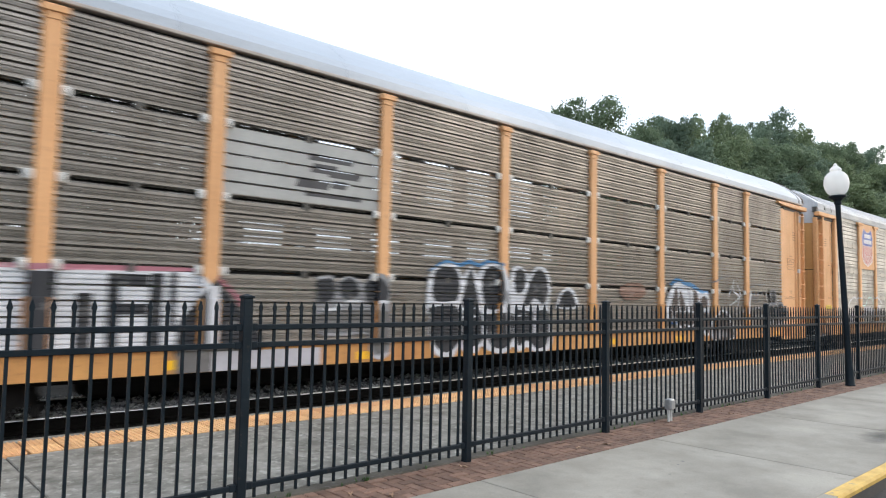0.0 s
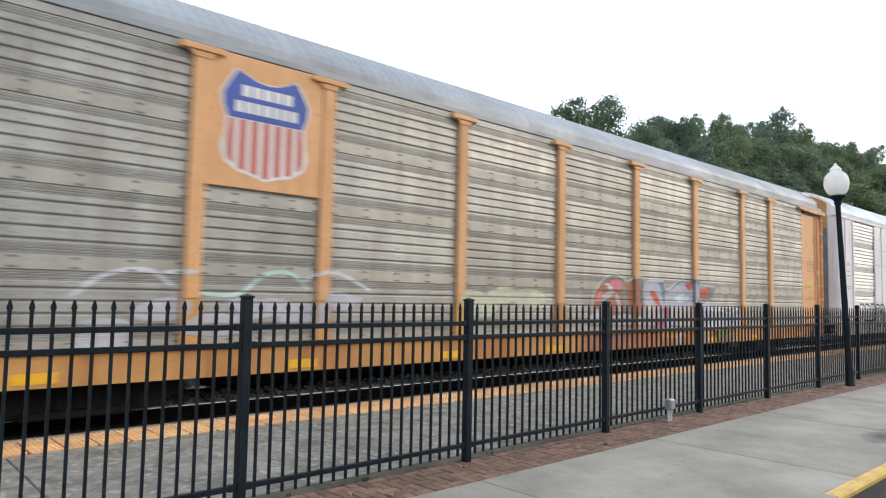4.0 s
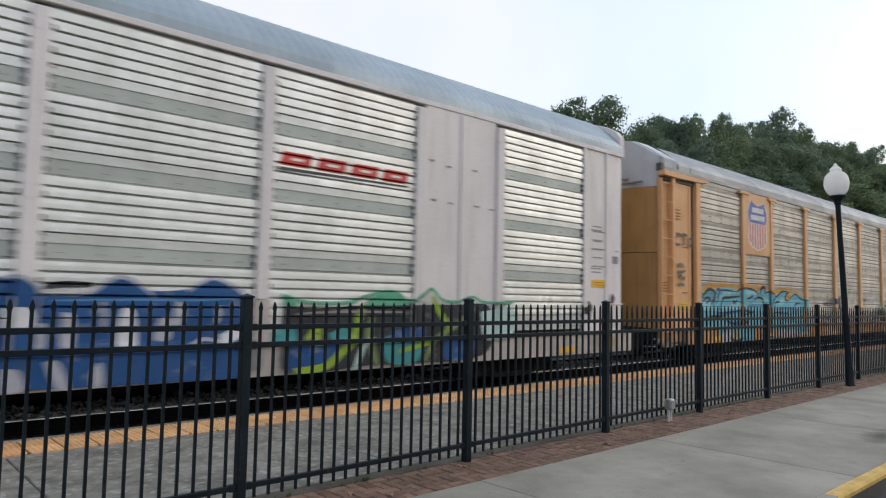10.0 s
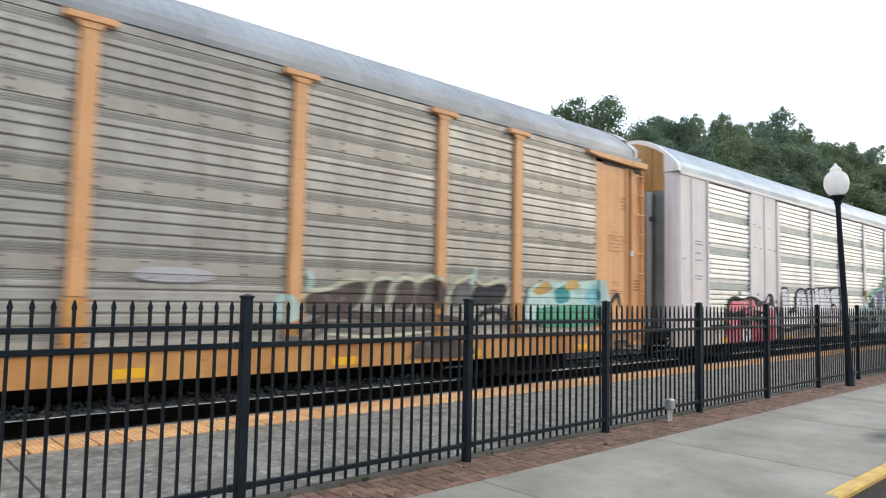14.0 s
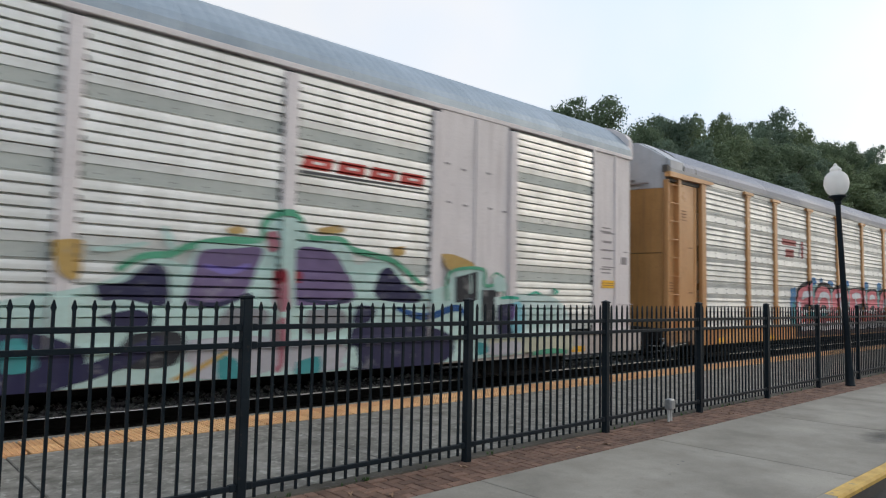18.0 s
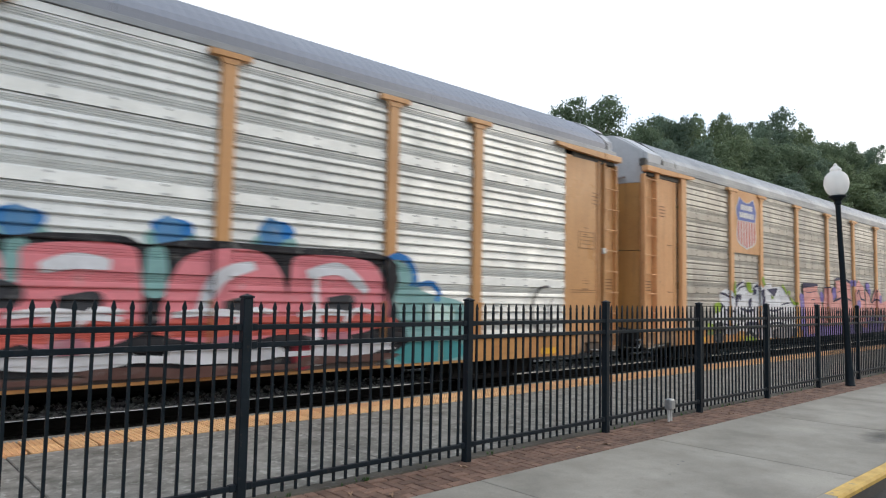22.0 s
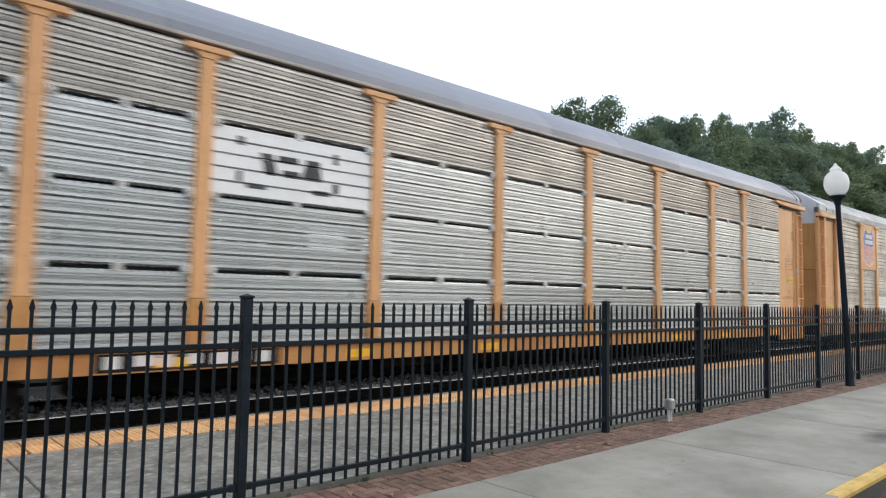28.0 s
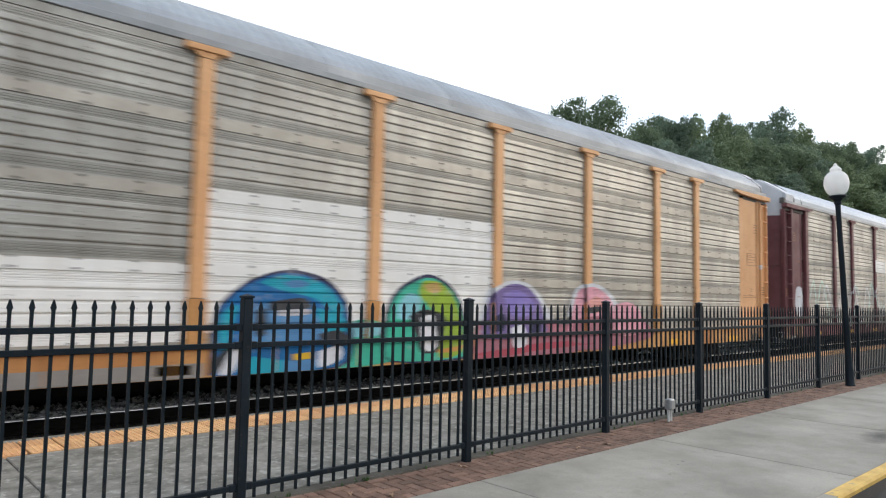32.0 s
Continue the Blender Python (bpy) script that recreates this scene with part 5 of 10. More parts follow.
        for i, z in enumerate((1.98, 1.91, 1.84, 1.77)):
            put("stencil_bar", ("l", i), lambda: Shape().box(0.1, 0.38, 0.062, 0.069, z, z + 0.03), M["stencil"])
    else:
        for i, (x0, w, z) in enumerate(((1.2, 0.34, 3.12), (1.2, 0.4, 3.04), (1.2, 0.3, 2.8), (1.2, 0.4, 2.62), (1.2, 0.4, 2.2), (1.22, 0.34, 2.12), (0.55, 0.12, 2.62))):
            put("stencil_bar", ("d", i), lambda: Shape().box(x0, x0 + w, -0.004, 0.004, z, z + 0.03), M["stencil_grey"])


def sill_shape(low, full):
    s = Shape()
    prof = [(-0.035, 0.79), (-0.075, 0.80), (-0.075, 0.825), (0.08, 0.825), (0.08, low + 0.015), (0.02, low), (-0.035, low)]
    e = 1.2 if full else 1.47
    s.prism(prof, "x", e, CAR_LEN - e)
    for xa in (0.02, CAR_LEN - 1.19) if full else ():
        s.prism([(-0.03, 0.39), (-0.03, 0.82), (0.08, 0.82), (0.08, 0.39)], "x", xa, xa + 1.17)
    x = 2.0
    while x < CAR_LEN - 1.5:
        s.box(x, x + 0.02, -0.05, -0.03, low + 0.02, 0.79)
        x += 1.42
    return s


def sheet_depth(cfg):
    return 0.5 if cfg["sheet"] == "sheet" else 1.0


def build_car(cfg):
    kind = cfg["kind"]
    car = thing("autorack_car", None, None, cfg["label"], "train car", "autorack train")
    at = (OX, OY, 0)
    frame_mat = M[cfg["frame"]]
    sh = SHEETS[kind]
    skip = cfg.get("plain", ())
    deep = sheet_depth(cfg)
    for b, (x0, x1) in enumerate(BAYS):
        w = round(x1 - x0, 3)
        for r, z0 in enumerate(sh.bottoms):
            mat = cfg.get("top_sheet", cfg["sheet"]) if r == 3 else cfg["sheet"]
            me = cached(("panel", kind, w, mat), lambda: sheet_shape(kind, w, deep), [M[mat], M["galv" if mat == "sheet_ttx" else "bolt"], M[dict(sheet_ttx="band", sheet_bright="green_reflection", sheet="band_dull").get(mat, mat)]])
            if b in skip:
                continue
            part("panel", me, None, car, at=(x0 + OX, OY, z0))
        if b in skip:
            me = cached(("plain_panel", kind, w), lambda: Shape().box(0, w, -0.02, 0.04, 0.82, 4.82, bevel=0.01).box(w / 2 - 0.05, w / 2 + 0.05, -0.05, -0.02, 0.85, 4.8, bevel=0.01), frame_mat)
            part("plain_panel", me, None, car, "plain painted door panel", at=(x0 + OX, OY, 0))
            for i, (xb, zb) in enumerate(((0.1, 3.86), (0.5, 3.80), (1.15, 3.82), (0.15, 3.18), (0.55, 3.16), (1.2, 3.17), (1.6, 3.15))):
                me = cached(("tie_bar", i), lambda: Shape().box(xb, xb + 0.1, -0.034, -0.018, zb, zb + 0.03), M["stencil_grey"])
                part("tie_bar", me, None, car, at=(x0 + OX, OY, 0))
    post = cached(("post", cfg["frame"]), lambda: post_shape(False), frame_mat)
    foot = cached(("post_base", cfg["sill"]), lambda: post_shape(True), M[cfg["sill"]])
    wide = 0.30 if kind == "wave" else cfg.get("cap_width", 0.32)
    cap = cached(("post_cap", cfg["frame"], wide), lambda: cap_shape(wide), frame_mat)
    clip = cached(("clip",), lambda: Shape().box(-0.05, 0.05, -0.06, 0.0, -0.06, 0.06, bevel=0.012).box(-0.03, 0.03, -0.075, -0.06, -0.03, 0.03, bevel=0.008), M["clip"])
    for x in POSTS:
        p = part("post", post, None, car, at=(x + OX, OY, 0))
        part("post_base", foot, None, p)
        if cfg.get("caps", True):
            part("post_cap", cap, None, p)
        if kind == "fine":
            for z in (3.82, 2.815, 1.82):
                for dx in (-0.17, 0.17):
                    part("clip", clip, None, p, at=(dx, 0.0, z))
    if kind == "fine":
        for x0, x1 in BAYS:
            w = round(x1 - x0, 3)
            # added black strips narrow each slit and stand in for its shade
            dark_strip = cached(("slit_guard", w), lambda: Shape().box(0, w, 0.055, 0.075, -0.05, 0.026), M["black"])
            for z in sh.bottoms[1:]:
                part("slit_guard", dark_strip, None, car, at=(x0 + OX, OY, z - 0.042))
        tab = cached(("joint_tab", cfg["tab"]), lambda: Shape().box(-0.05, 0.05, -0.03, 0.02, -0.055, 0.055, bevel=0.01), M[cfg["tab"]])
        for x0, x1 in BAYS:
            for z in (3.82, 2.815, 1.82):
                part("joint_tab", tab, None, car, at=((x0 + x1) / 2 + OX, OY, z))
    # eave strip, roof sections
    roof_mat = M[cfg["roof"]]
    r0 = 0.40 if kind == "bulb" else 0.10
    fas = cached(("eave_strip", cfg.get("fascia", "roof"), kind), lambda: Shape().box(r0, CAR_LEN - r0, -0.035, 0.10, {"wave": 4.805, "bulb": 4.815, "fine": 4.85}[kind], 4.905, bevel=0.01).box(r0, CAR_LEN - r0, CAR_W - 0.1, CAR_W + 0.035, 4.805, 4.895), M[cfg.get("fascia", "roof")])
    part("eave_strip", fas, None, car, "thin strip along the eave", at=at)
    n = 10
    r1 = r0 if kind == "bulb" else 0.76
    seg = (CAR_LEN - r1 - (0.44 if kind != "bulb" else r0)) / n
    rs = cached(("roof_section", cfg["roof"], cfg["ribs"], kind, cfg.get("rise")), lambda: roof_shape(seg - 0.006, cfg["ribs"], cfg.get("rise", {"wave": 0.0, "fine": 0.13, "bulb": 0.10}[kind])), roof_mat)
    for i in range(n):
        part("roof_section", rs, None, car, at=(r1 + i * seg + OX, OY, 0))
    if kind == "wave":
        hs = cached(("header_strip", cfg["sheet"]), lambda: Shape().box(1.93, 25.36, -0.012, 0.04, 4.692, 4.802, bevel=0.004), M[cfg["sheet"]])
        part("header_strip", hs, None, car, at=at)
    low = cfg.get("sill_z", {"wave": 0.43, "bulb": 0.39, "fine": 0.50}[kind])
    sl = cached(("side_sill", cfg["sill"], low, kind), lambda: sill_shape(low, kind != "wave"), M[cfg["sill"]])
    part("side_sill", sl, None, car, "worn painted side sill", at=at)
    far = cached(("far_side", kind, cfg["sheet"], cfg["frame"]), lambda: far_side(kind, cfg["sheet"]), [M[cfg["sheet"]], frame_mat])
    part("far_side", far, None, car, at=at)
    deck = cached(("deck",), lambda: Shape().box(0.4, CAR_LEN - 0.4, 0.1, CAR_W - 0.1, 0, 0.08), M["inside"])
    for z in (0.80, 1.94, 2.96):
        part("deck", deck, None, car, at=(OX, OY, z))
    under = cached(("underframe",), underframe, M["black"])
    part("underframe", under, None, car, "black underframe deepened to stand for shade, with brake gear", at=at)
    truck = cached(("truck",), truck_shape, M["black"])
    wheels = cached(("wheelset",), wheelset_shape, M["wheel"])
    axles = []
    for x in (3.4, CAR_LEN - 3.7):
        tr = part("truck", truck, None, car, "grimy black cast truck frame", at=(x + OX, TRACK_Y + 0.035 - SIDE_Y + OY, -0.02))
        for dx in (-0.865, 0.865):
            ax = part("wheelset", wheels, None, tr, "worn steel wheels on an axle", at=(dx, 0, 0.356))
            axles.append((ax, (dx, 0, 0.356)))
    for lead in (True, False):
        end_parts(car, cfg, lead)
    for x in cfg.get("tape", (2.6, 6.0, 8.9, 11.8, 15.5, 18.6, 21.3, 24.6)):
        me = cached(("reflector",), lambda: Shape().box(0, 0.45, -0.042, -0.034, 0.0, 0.12), M["orange"])
        part("reflector", me, None, car, "orange reflective tape", at=(x + OX, OY, low + 0.05))
    return car, axles


def far_side(kind, sheet):
    s = Shape()
    for b, (x0, x1) in enumerate(BAYS):
        if kind == "fine":
            # boarded with open spans through which the sky shows
            for z0, z1 in ((0.82, 2.42), (2.92, 3.62), (4.62, 4.80)):
                s.box(x0, x1, CAR_W - 0.05, CAR_W, z0, z1)
            third = (x1 - x0) / 6
            dirty = sheet == "sheet_dark"
            for z0, z1, spans in ((2.42, 2.92, (2, 3, 4, 5, 6) if dirty else (3, 6)), (3.62, 4.62, (3, 4, 5, 6, 7) if dirty else (7,))):
                for q in range(6):
                    if b not in spans or q in (0, 3):
                        s.box(x0 + third * q, x0 + third * (q + 1), CAR_W - 0.05, CAR_W, z0, z1)
            continue
        for z0 in SHEETS[kind].bottoms:
            s.box(x0, x1, CAR_W - 0.05, CAR_W, z0, z0 + SHEETS[kind].height - 0.01)
    for x in POSTS:
        s.box(x - 0.11, x + 0.11, CAR_W - 0.02, CAR_W + 0.07, 0.8, 4.78, 1)
    s.box(0.1, CAR_LEN - 0.1, CAR_W - 0.08, CAR_W + 0.03, 0.40, 0.82, 1)
    return s


def underframe():
    s = Shape()
    yc = CAR_W / 2
    s.box(0.3, CAR_LEN - 0.3, yc - 0.28, yc + 0.28, 0.42, 0.80)
    # block made deeper than a real sill, standing for the dark under the car
    s.box(5.4, CAR_LEN - 5.4, yc - 0.34, yc + 0.34, 0.10, 0.42, bevel=0.05)
    for i in range(12):
        x = 1.6 + i * 2.19
        s.box(x - 0.06, x + 0.06, 0.08, CAR_W - 0.08, 0.50, 0.80)
    s.box(9.8, 11.2, 0.35, 0.75, 0.34, 0.62, bevel=0.03)
    s.tube((12.2, 0.55, 0.46), (13.6, 0.55, 0.46), 0.17, n=14)
    s.box(14.8, 15.5, 0.3, 0.7, 0.36, 0.66, bevel=0.02)
    s.tube((1.5, 0.42, 0.42), (CAR_LEN - 1.5, 0.42, 0.42), 0.025, n=6)
    return s


YELLOW = dict(frame="yellow", sill="sill", end_up="end_grey", end_low="ochre", roof="roof", ribs=True, fascia="roof")
UP_LABEL = "grey corrugated autorack car with yellow posts"
CARS = [
    dict(YELLOW, kind="fine", sheet="sheet_dark", cap_width=0.15, tab="bolt", rise=0.06, ladder_top=True, roof="roof_pale", ribs=False, fascia="fascia", label="autorack car with dirty brown-grey perforated sides, yellow posts and dark graffiti"),
    dict(YELLOW, kind="wave", sheet="sheet", label=UP_LABEL + ", faint white and red graffiti"),
    dict(kind="bulb", sheet="sheet_bright", frame="greige", sill="greige_dirty", end_up="ochre", end_low="end_dark", roof="roof_blue", ribs=True, fascia="greige", caps=False, plain=(1, 7), label="bright ribbed steel autorack car, pinkish frame and blue graffiti"),
    dict(YELLOW, kind="wave", sheet="sheet", label=UP_LABEL + ", turquoise graffiti"),
    dict(kind="bulb", sheet="sheet_bright", frame="greige", sill="greige_dirty", end_up="ochre", end_low="end_dark", roof="roof_blue", ribs=True, fascia="greige", caps=False, plain=(1, 7), label="autorack car with bright ribbed steel sides, white and purple graffiti"),
    dict(YELLOW, kind="wave", sheet="sheet_ttx", frame="tan", far_leaf="end_grey", sill_z=0.39, roof="roof_slate", label="autorack car with pale silver corrugated sides, yellow posts and pink graffiti"),
    dict(YELLOW, kind="wave", sheet="sheet", label=UP_LABEL + ", black-white and pink graffiti"),
    dict(YELLOW, kind="fine", sheet="sheet_clean", rise=0.04, tab="clip", sill_z=0.54, top_sheet="sheet_mid", roof="roof_slate", ribs=False, fascia="fascia", label="autorack car with silver perforated sides, yellow posts and a white panel"),
    dict(YELLOW, kind="wave", sheet="sheet", label=UP_LABEL + ", white patches and domes"),
    dict(YELLOW, kind="wave", sheet="sheet", frame="maroon", sill="maroon", end_low="maroon", roof="roof_pale", label="autorack car with silver corrugated sides, maroon ends and pale scribbled graffiti"),
]
BUILT = [build_car(c) for c in CARS]

# ---------------------------------------------------------------- paint on the cars: graffiti and painted marks


def spray(name, color, mottled=0.8):
    return material(name, color, tuple(c * mottled for c in color), rough=0.62, shine=0.18, scale=1.8, fine=14, bump=0, streak=0.2, streak_color=(0.2, 0.18, 0.16),
                    stain=0.3, stain_color=tuple(0.55 * c + 0.04 for c in color), specks=0.4, speck_color=(0.38, 0.37, 0.35), speck_from=0.6, speck_scale=4.5)


P = {k: spray(k + "_spray_paint", c) for k, c in dict(
    white=(0.72, 0.73, 0.76), bright=(0.84, 0.84, 0.86), cream=(0.62, 0.62, 0.46), black=(0.018, 0.018, 0.022), charcoal=(0.042, 0.044, 0.05), grey=(0.30, 0.30, 0.31), smoke=(0.17, 0.165, 0.16),
    blue=(0.045, 0.115, 0.44), navy=(0.025, 0.10, 0.28), azure=(0.012, 0.14, 0.36), lagoon=(0.02, 0.37, 0.48), jade=(0.06, 0.50, 0.34), lavender=(0.22, 0.16, 0.36), blush=(0.82, 0.40, 0.47), marigold=(0.72, 0.44, 0.03), sky=(0.10, 0.27, 0.50), turquoise=(0.17, 0.50, 0.60), aqua=(0.28, 0.62, 0.70), teal=(0.07, 0.33, 0.34), mint=(0.56, 0.75, 0.69), pale_mint=(0.66, 0.80, 0.75), lagoon_blue=(0.02, 0.20, 0.55), dusty_teal=(0.24, 0.44, 0.43),
    green=(0.12, 0.42, 0.26), lime=(0.33, 0.48, 0.05), olive=(0.22, 0.30, 0.10), violet=(0.20, 0.145, 0.27), plum=(0.035, 0.034, 0.085), lilac=(0.27, 0.21, 0.54), pink=(0.78, 0.25, 0.28),
    salmon=(0.82, 0.39, 0.345), coral=(0.62, 0.13, 0.10), crimson=(0.30, 0.03, 0.045), orange=(0.68, 0.33, 0.08), ochre=(0.60, 0.40, 0.14), mauve=(0.53, 0.52, 0.55), brown=(0.12, 0.06, 0.05), rust=(0.27, 0.165, 0.125), terracotta=(0.42, 0.19, 0.115), burnt=(0.52, 0.19, 0.085), blush_cream=(0.66, 0.55, 0.48), cherry=(0.50, 0.09, 0.12), umber=(0.11, 0.085, 0.075), taupe=(0.30, 0.275, 0.25), rose=(0.45, 0.18, 0.22), slate=(0.22, 0.31, 0.33), haze=(0.52, 0.52, 0.58)).items()}


def blob(cx, cz, rx, rz, seed=0, power=2.6, wobble=0.06, n=34):
    """A rounded outline, bulged a little at random."""
    r = random.Random(seed)
    k = [(r.uniform(-wobble, wobble), r.uniform(0, 6.28)) for _ in range(3)]
    out = []
    for i in range(n):
        a = 2 * math.pi * i / n
        c, s = math.cos(a), math.sin(a)
        w = 1 + sum(q * math.cos((j + 2) * a + ph) for j, (q, ph) in enumerate(k))
        out.append((cx + rx * w * math.copysign(abs(c) ** (2 / power), c), cz + rz * w * math.copysign(abs(s) ** (2 / power), s)))
    return out


def smooth_line(pts, n=7):
    out = []
    for i in range(len(pts) - 1):
        p0, p1, p2, p3 = pts[max(0, i - 1)], pts[i], pts[i + 1], pts[min(len(pts) - 1, i + 2)]
        for j in range(n):
            t = j / n
            out.append(tuple(0.5 * (2 * b + (c - a) * t + (2 * a - 5 * b + 4 * c - d) * t * t + (3 * b - a - 3 * c + d) * t ** 3) for a, b, c, d in zip(p0, p1, p2, p3)))
    return out + [pts[-1]]


def ribbon(pts, width, taper=0.7):
    """The outline of a brush stroke along a curve."""
    line = smooth_line(pts)
    left, right = [], []
    for i, (x, z) in enumerate(line):
        a, b = line[max(0, i - 1)], line[min(len(line) - 1, i + 1)]
        dx, dz = b[0] - a[0], b[1] - a[1]
        d = math.hypot(dx, dz) or 1
        w = width * 0.5 * (1 - (1 - taper) * abs(2 * i / (len(line) - 1) - 1) ** 2)
        left.append((x - dz / d * w, z + dx / d * w))
        right.append((x + dz / d * w, z - dx / d * w))
    return left + right[::-1]


def swell(pts):
    """A closed rounded outline through a few corners."""
    return smooth_line(pts + pts[:1], 4)[:-1]


def rect(x0, x1, z0, z1, slant=0.0):
    return [(x0, z0), (x1, z0), (x1 + slant, z1), (x0 + slant, z1)]


class Paint:
    """Lays flat outlines over a car's ribbed side, so that the paint follows ribs, posts and sill."""

    def __init__(self, car, kind, plain=(), deep=1.0):
        self.car, self.kind, self.lift, self.layers = car, kind, 0.004, []
        self.prof = side_profile(kind, deep)
        self.low = {"wave": 0.435, "bulb": 0.395, "fine": 0.505}[kind]
        self.zs = [z for z, _ in self.prof] + [0.395, 0.79, 0.792, 0.824, 0.826, 1.451, 1.453]
        self.cols = [(-9.0, 1.67, "door"), (1.67, 1.91, "post")]
        x = 1.91
        for p in POSTS:
            self.cols += [(x, p - 0.108, "panel"), (p - 0.108, p + 0.108, "post")]
            x = p + 0.108
        self.cols += [(x, 25.38, "panel"), (25.38, 25.62, "post"), (25.62, 40.0, "door")]
        self.plain = [BAYS[b] for b in plain]
        self.taut = False              # thick paint that bridges the small ribs

    def depth(self, what, x, z):
        if z < 0.79:
            return -0.036
        if z < 0.825:
            return -0.076
        if what == "post":
            return POST_Y - (0.017 if z < 1.452 else 0.001)
        if what == "door":
            return 0.0 if self.kind == "bulb" else 0.018
        if any(a < x < b for a, b in self.plain):
            return -0.051
        pr = self.prof
        for (za, ya), (zb, yb) in zip(pr, pr[1:]):
            if za <= z <= zb:
                d = ya + (yb - ya) * (z - za) / max(1e-6, zb - za)
                return -0.012 if self.taut and d < 0.03 else d
        return 0.0

    def fill(self, color, *polys):
        self.lift += 0.0005
        edges = [(q[i], q[(i + 1) % len(q)]) for q in polys for i in range(len(q))]
        lo = max(self.low, min(z for q in polys for _, z in q))
        hi = min(4.80, max(z for q in polys for _, z in q))
        if hi <= lo:
            return self
        zs = sorted({round(z, 4) for z in [lo, hi] + [z for q in polys for _, z in q] + self.zs if lo <= z <= hi})
        shape = Shape()
        self.layers.append((color, shape))
        below = {}
        for za, zb in zip(zs, zs[1:]):
            if zb - za < 5e-4:
                continue
            mid = (za + zb) / 2
            hits, row = [], {}
            for (xa, pa), (xb, pb) in edges:
                if (pa <= mid) != (pb <= mid):
                    at = lambda z: xa + (xb - xa) * (z - pa) / (pb - pa)
                    hits.append((at(mid), at(za), at(zb)))
            hits.sort()
            for n, (l, r) in enumerate(zip(hits[::2], hits[1::2])):
                last = None
                for c0, c1, what in self.cols:
                    if c1 <= min(l[1:]) or c0 >= max(r[1:]):
                        continue
                    q = [min(max(v, c0), c1) for v in (l[1], r[1], r[2], l[2])]
                    if q[1] - q[0] < 1e-4 and q[2] - q[3] < 1e-4:
                        continue
                    xm = sum(q) / 4
                    if what == "panel" and self.kind == "fine" and self.depth(what, xm, mid) > 0.03:
                        continue
                    ya, yb = self.depth(what, xm, za + 1e-5) - self.lift, self.depth(what, xm, zb - 1e-5) - self.lift
                    shape.add([(q[0], ya, za), (q[1], ya, za), (q[2], yb, zb), (q[3], yb, zb)], [(0, 1, 2, 3)])
                    if last and last[0] == c0 == q[0] == q[3] and last[3]:      # paint carried round a post's flank
                        shape.add([(c0, last[1], za), (c0, ya, za), (c0, yb, zb), (c0, last[2], zb)], [(0, 1, 2, 3)])
                    last = (c1, ya, yb, q[1] == c1 == q[2])
                    under = below.get((n, c0))
                    if under and abs(under[0] - ya) > 3e-4 and abs(under[1] - q[0]) < 0.03 and abs(under[2] - q[1]) < 0.03:
                        shape.add([(under[1], under[0], za), (under[2], under[0], za), (q[1], ya, za), (q[0], ya, za)], [(0, 1, 2, 3)])
                    row[(n, c0)] = (yb, q[3], q[2])
            below = row
        return self

    def done(self, name, label, mats):
        """Joins the layers of one piece of painting into one part."""
        keys = list(dict.fromkeys(color for color, shape in self.layers if shape.f))
        whole = Shape()
        for color, shape in self.layers:
            whole.add(shape.v, shape.f, keys.index(color))
        if whole.f:
            tagged(part(name, whole.mesh(name, [mats[c] for c in keys]), None, self.car, label, at=(OX, OY, 0)), kind="stuff")
        self.layers = []
        return self


def letters(p, x0, x1, z0, z1, n, fill, line, seed, grow=0.07, power=3.2, wobble=0.09, shine=None, counter=True, rise=0.12):
    """A row of swollen outlined shapes, like sprayed block writing but with no words in it."""
    r = random.Random(seed)
    w = (x1 - x0) / n
    spec = [(x0 + (i + 0.5) * w, (z0 + z1) / 2 + r.uniform(-rise, rise) * 0.5, w * r.uniform(0.46, 0.56), (z1 - z0) / 2 * r.uniform(0.86, 1.0), r.random()) for i in range(n)]
    for cx, cz, rx, rz, s in spec:
        p.fill(line, blob(cx, cz, rx + grow, rz + grow, s, power, wobble))
    for cx, cz, rx, rz, s in spec:
        p.fill(fill, blob(cx, cz, rx, rz, s, power, wobble))
    for cx, cz, rx, rz, s in spec:
        kind = int(s * 4)
        if counter:
            if kind == 0:
                p.fill(line, blob(cx + rx * 0.05, cz + rz * 0.1, rx * 0.22, rz * 0.3, s, 2.2, 0.1))
            elif kind == 1:
                p.fill(line, ribbon([(cx - rx * 0.15, cz - rz), (cx - rx * 0.1, cz - rz * 0.3), (cx + rx * 0.1, cz + rz * 0.05)], 0.09))
            elif kind == 2:
                p.fill(line, ribbon([(cx + rx * 0.9, cz + rz * 0.1), (cx + rx * 0.2, cz + rz * 0.02), (cx - rx * 0.3, cz - rz * 0.1)], 0.08))
            else:
                p.fill(line, blob(cx, cz + rz * 0.42, rx * 0.2, rz * 0.16, s), blob(cx, cz - rz * 0.45, rx * 0.2, rz * 0.18, s + 1))
        if shine:
            p.fill(shine, ribbon([(cx - rx * 0.6, cz - rz * 0.2), (cx - rx * 0.55, cz + rz * 0.5), (cx - rx * 0.1, cz + rz * 0.75), (cx + rx * 0.35, cz + rz * 0.6)], 0.075))
    return p


def halo(p, color, x0, x1, z0, z1, n, seed, low=0.12, high=0.3):
    r = random.Random(seed)
    for i in range(n):
        p.fill(color, blob(x0 + (x1 - x0) * (i + 0.5) / n, r.uniform(z0, z1), (x1 - x0) / n * r.uniform(0.5, 0.8), r.uniform(low, high), seed + i, 2.3, 0.15))


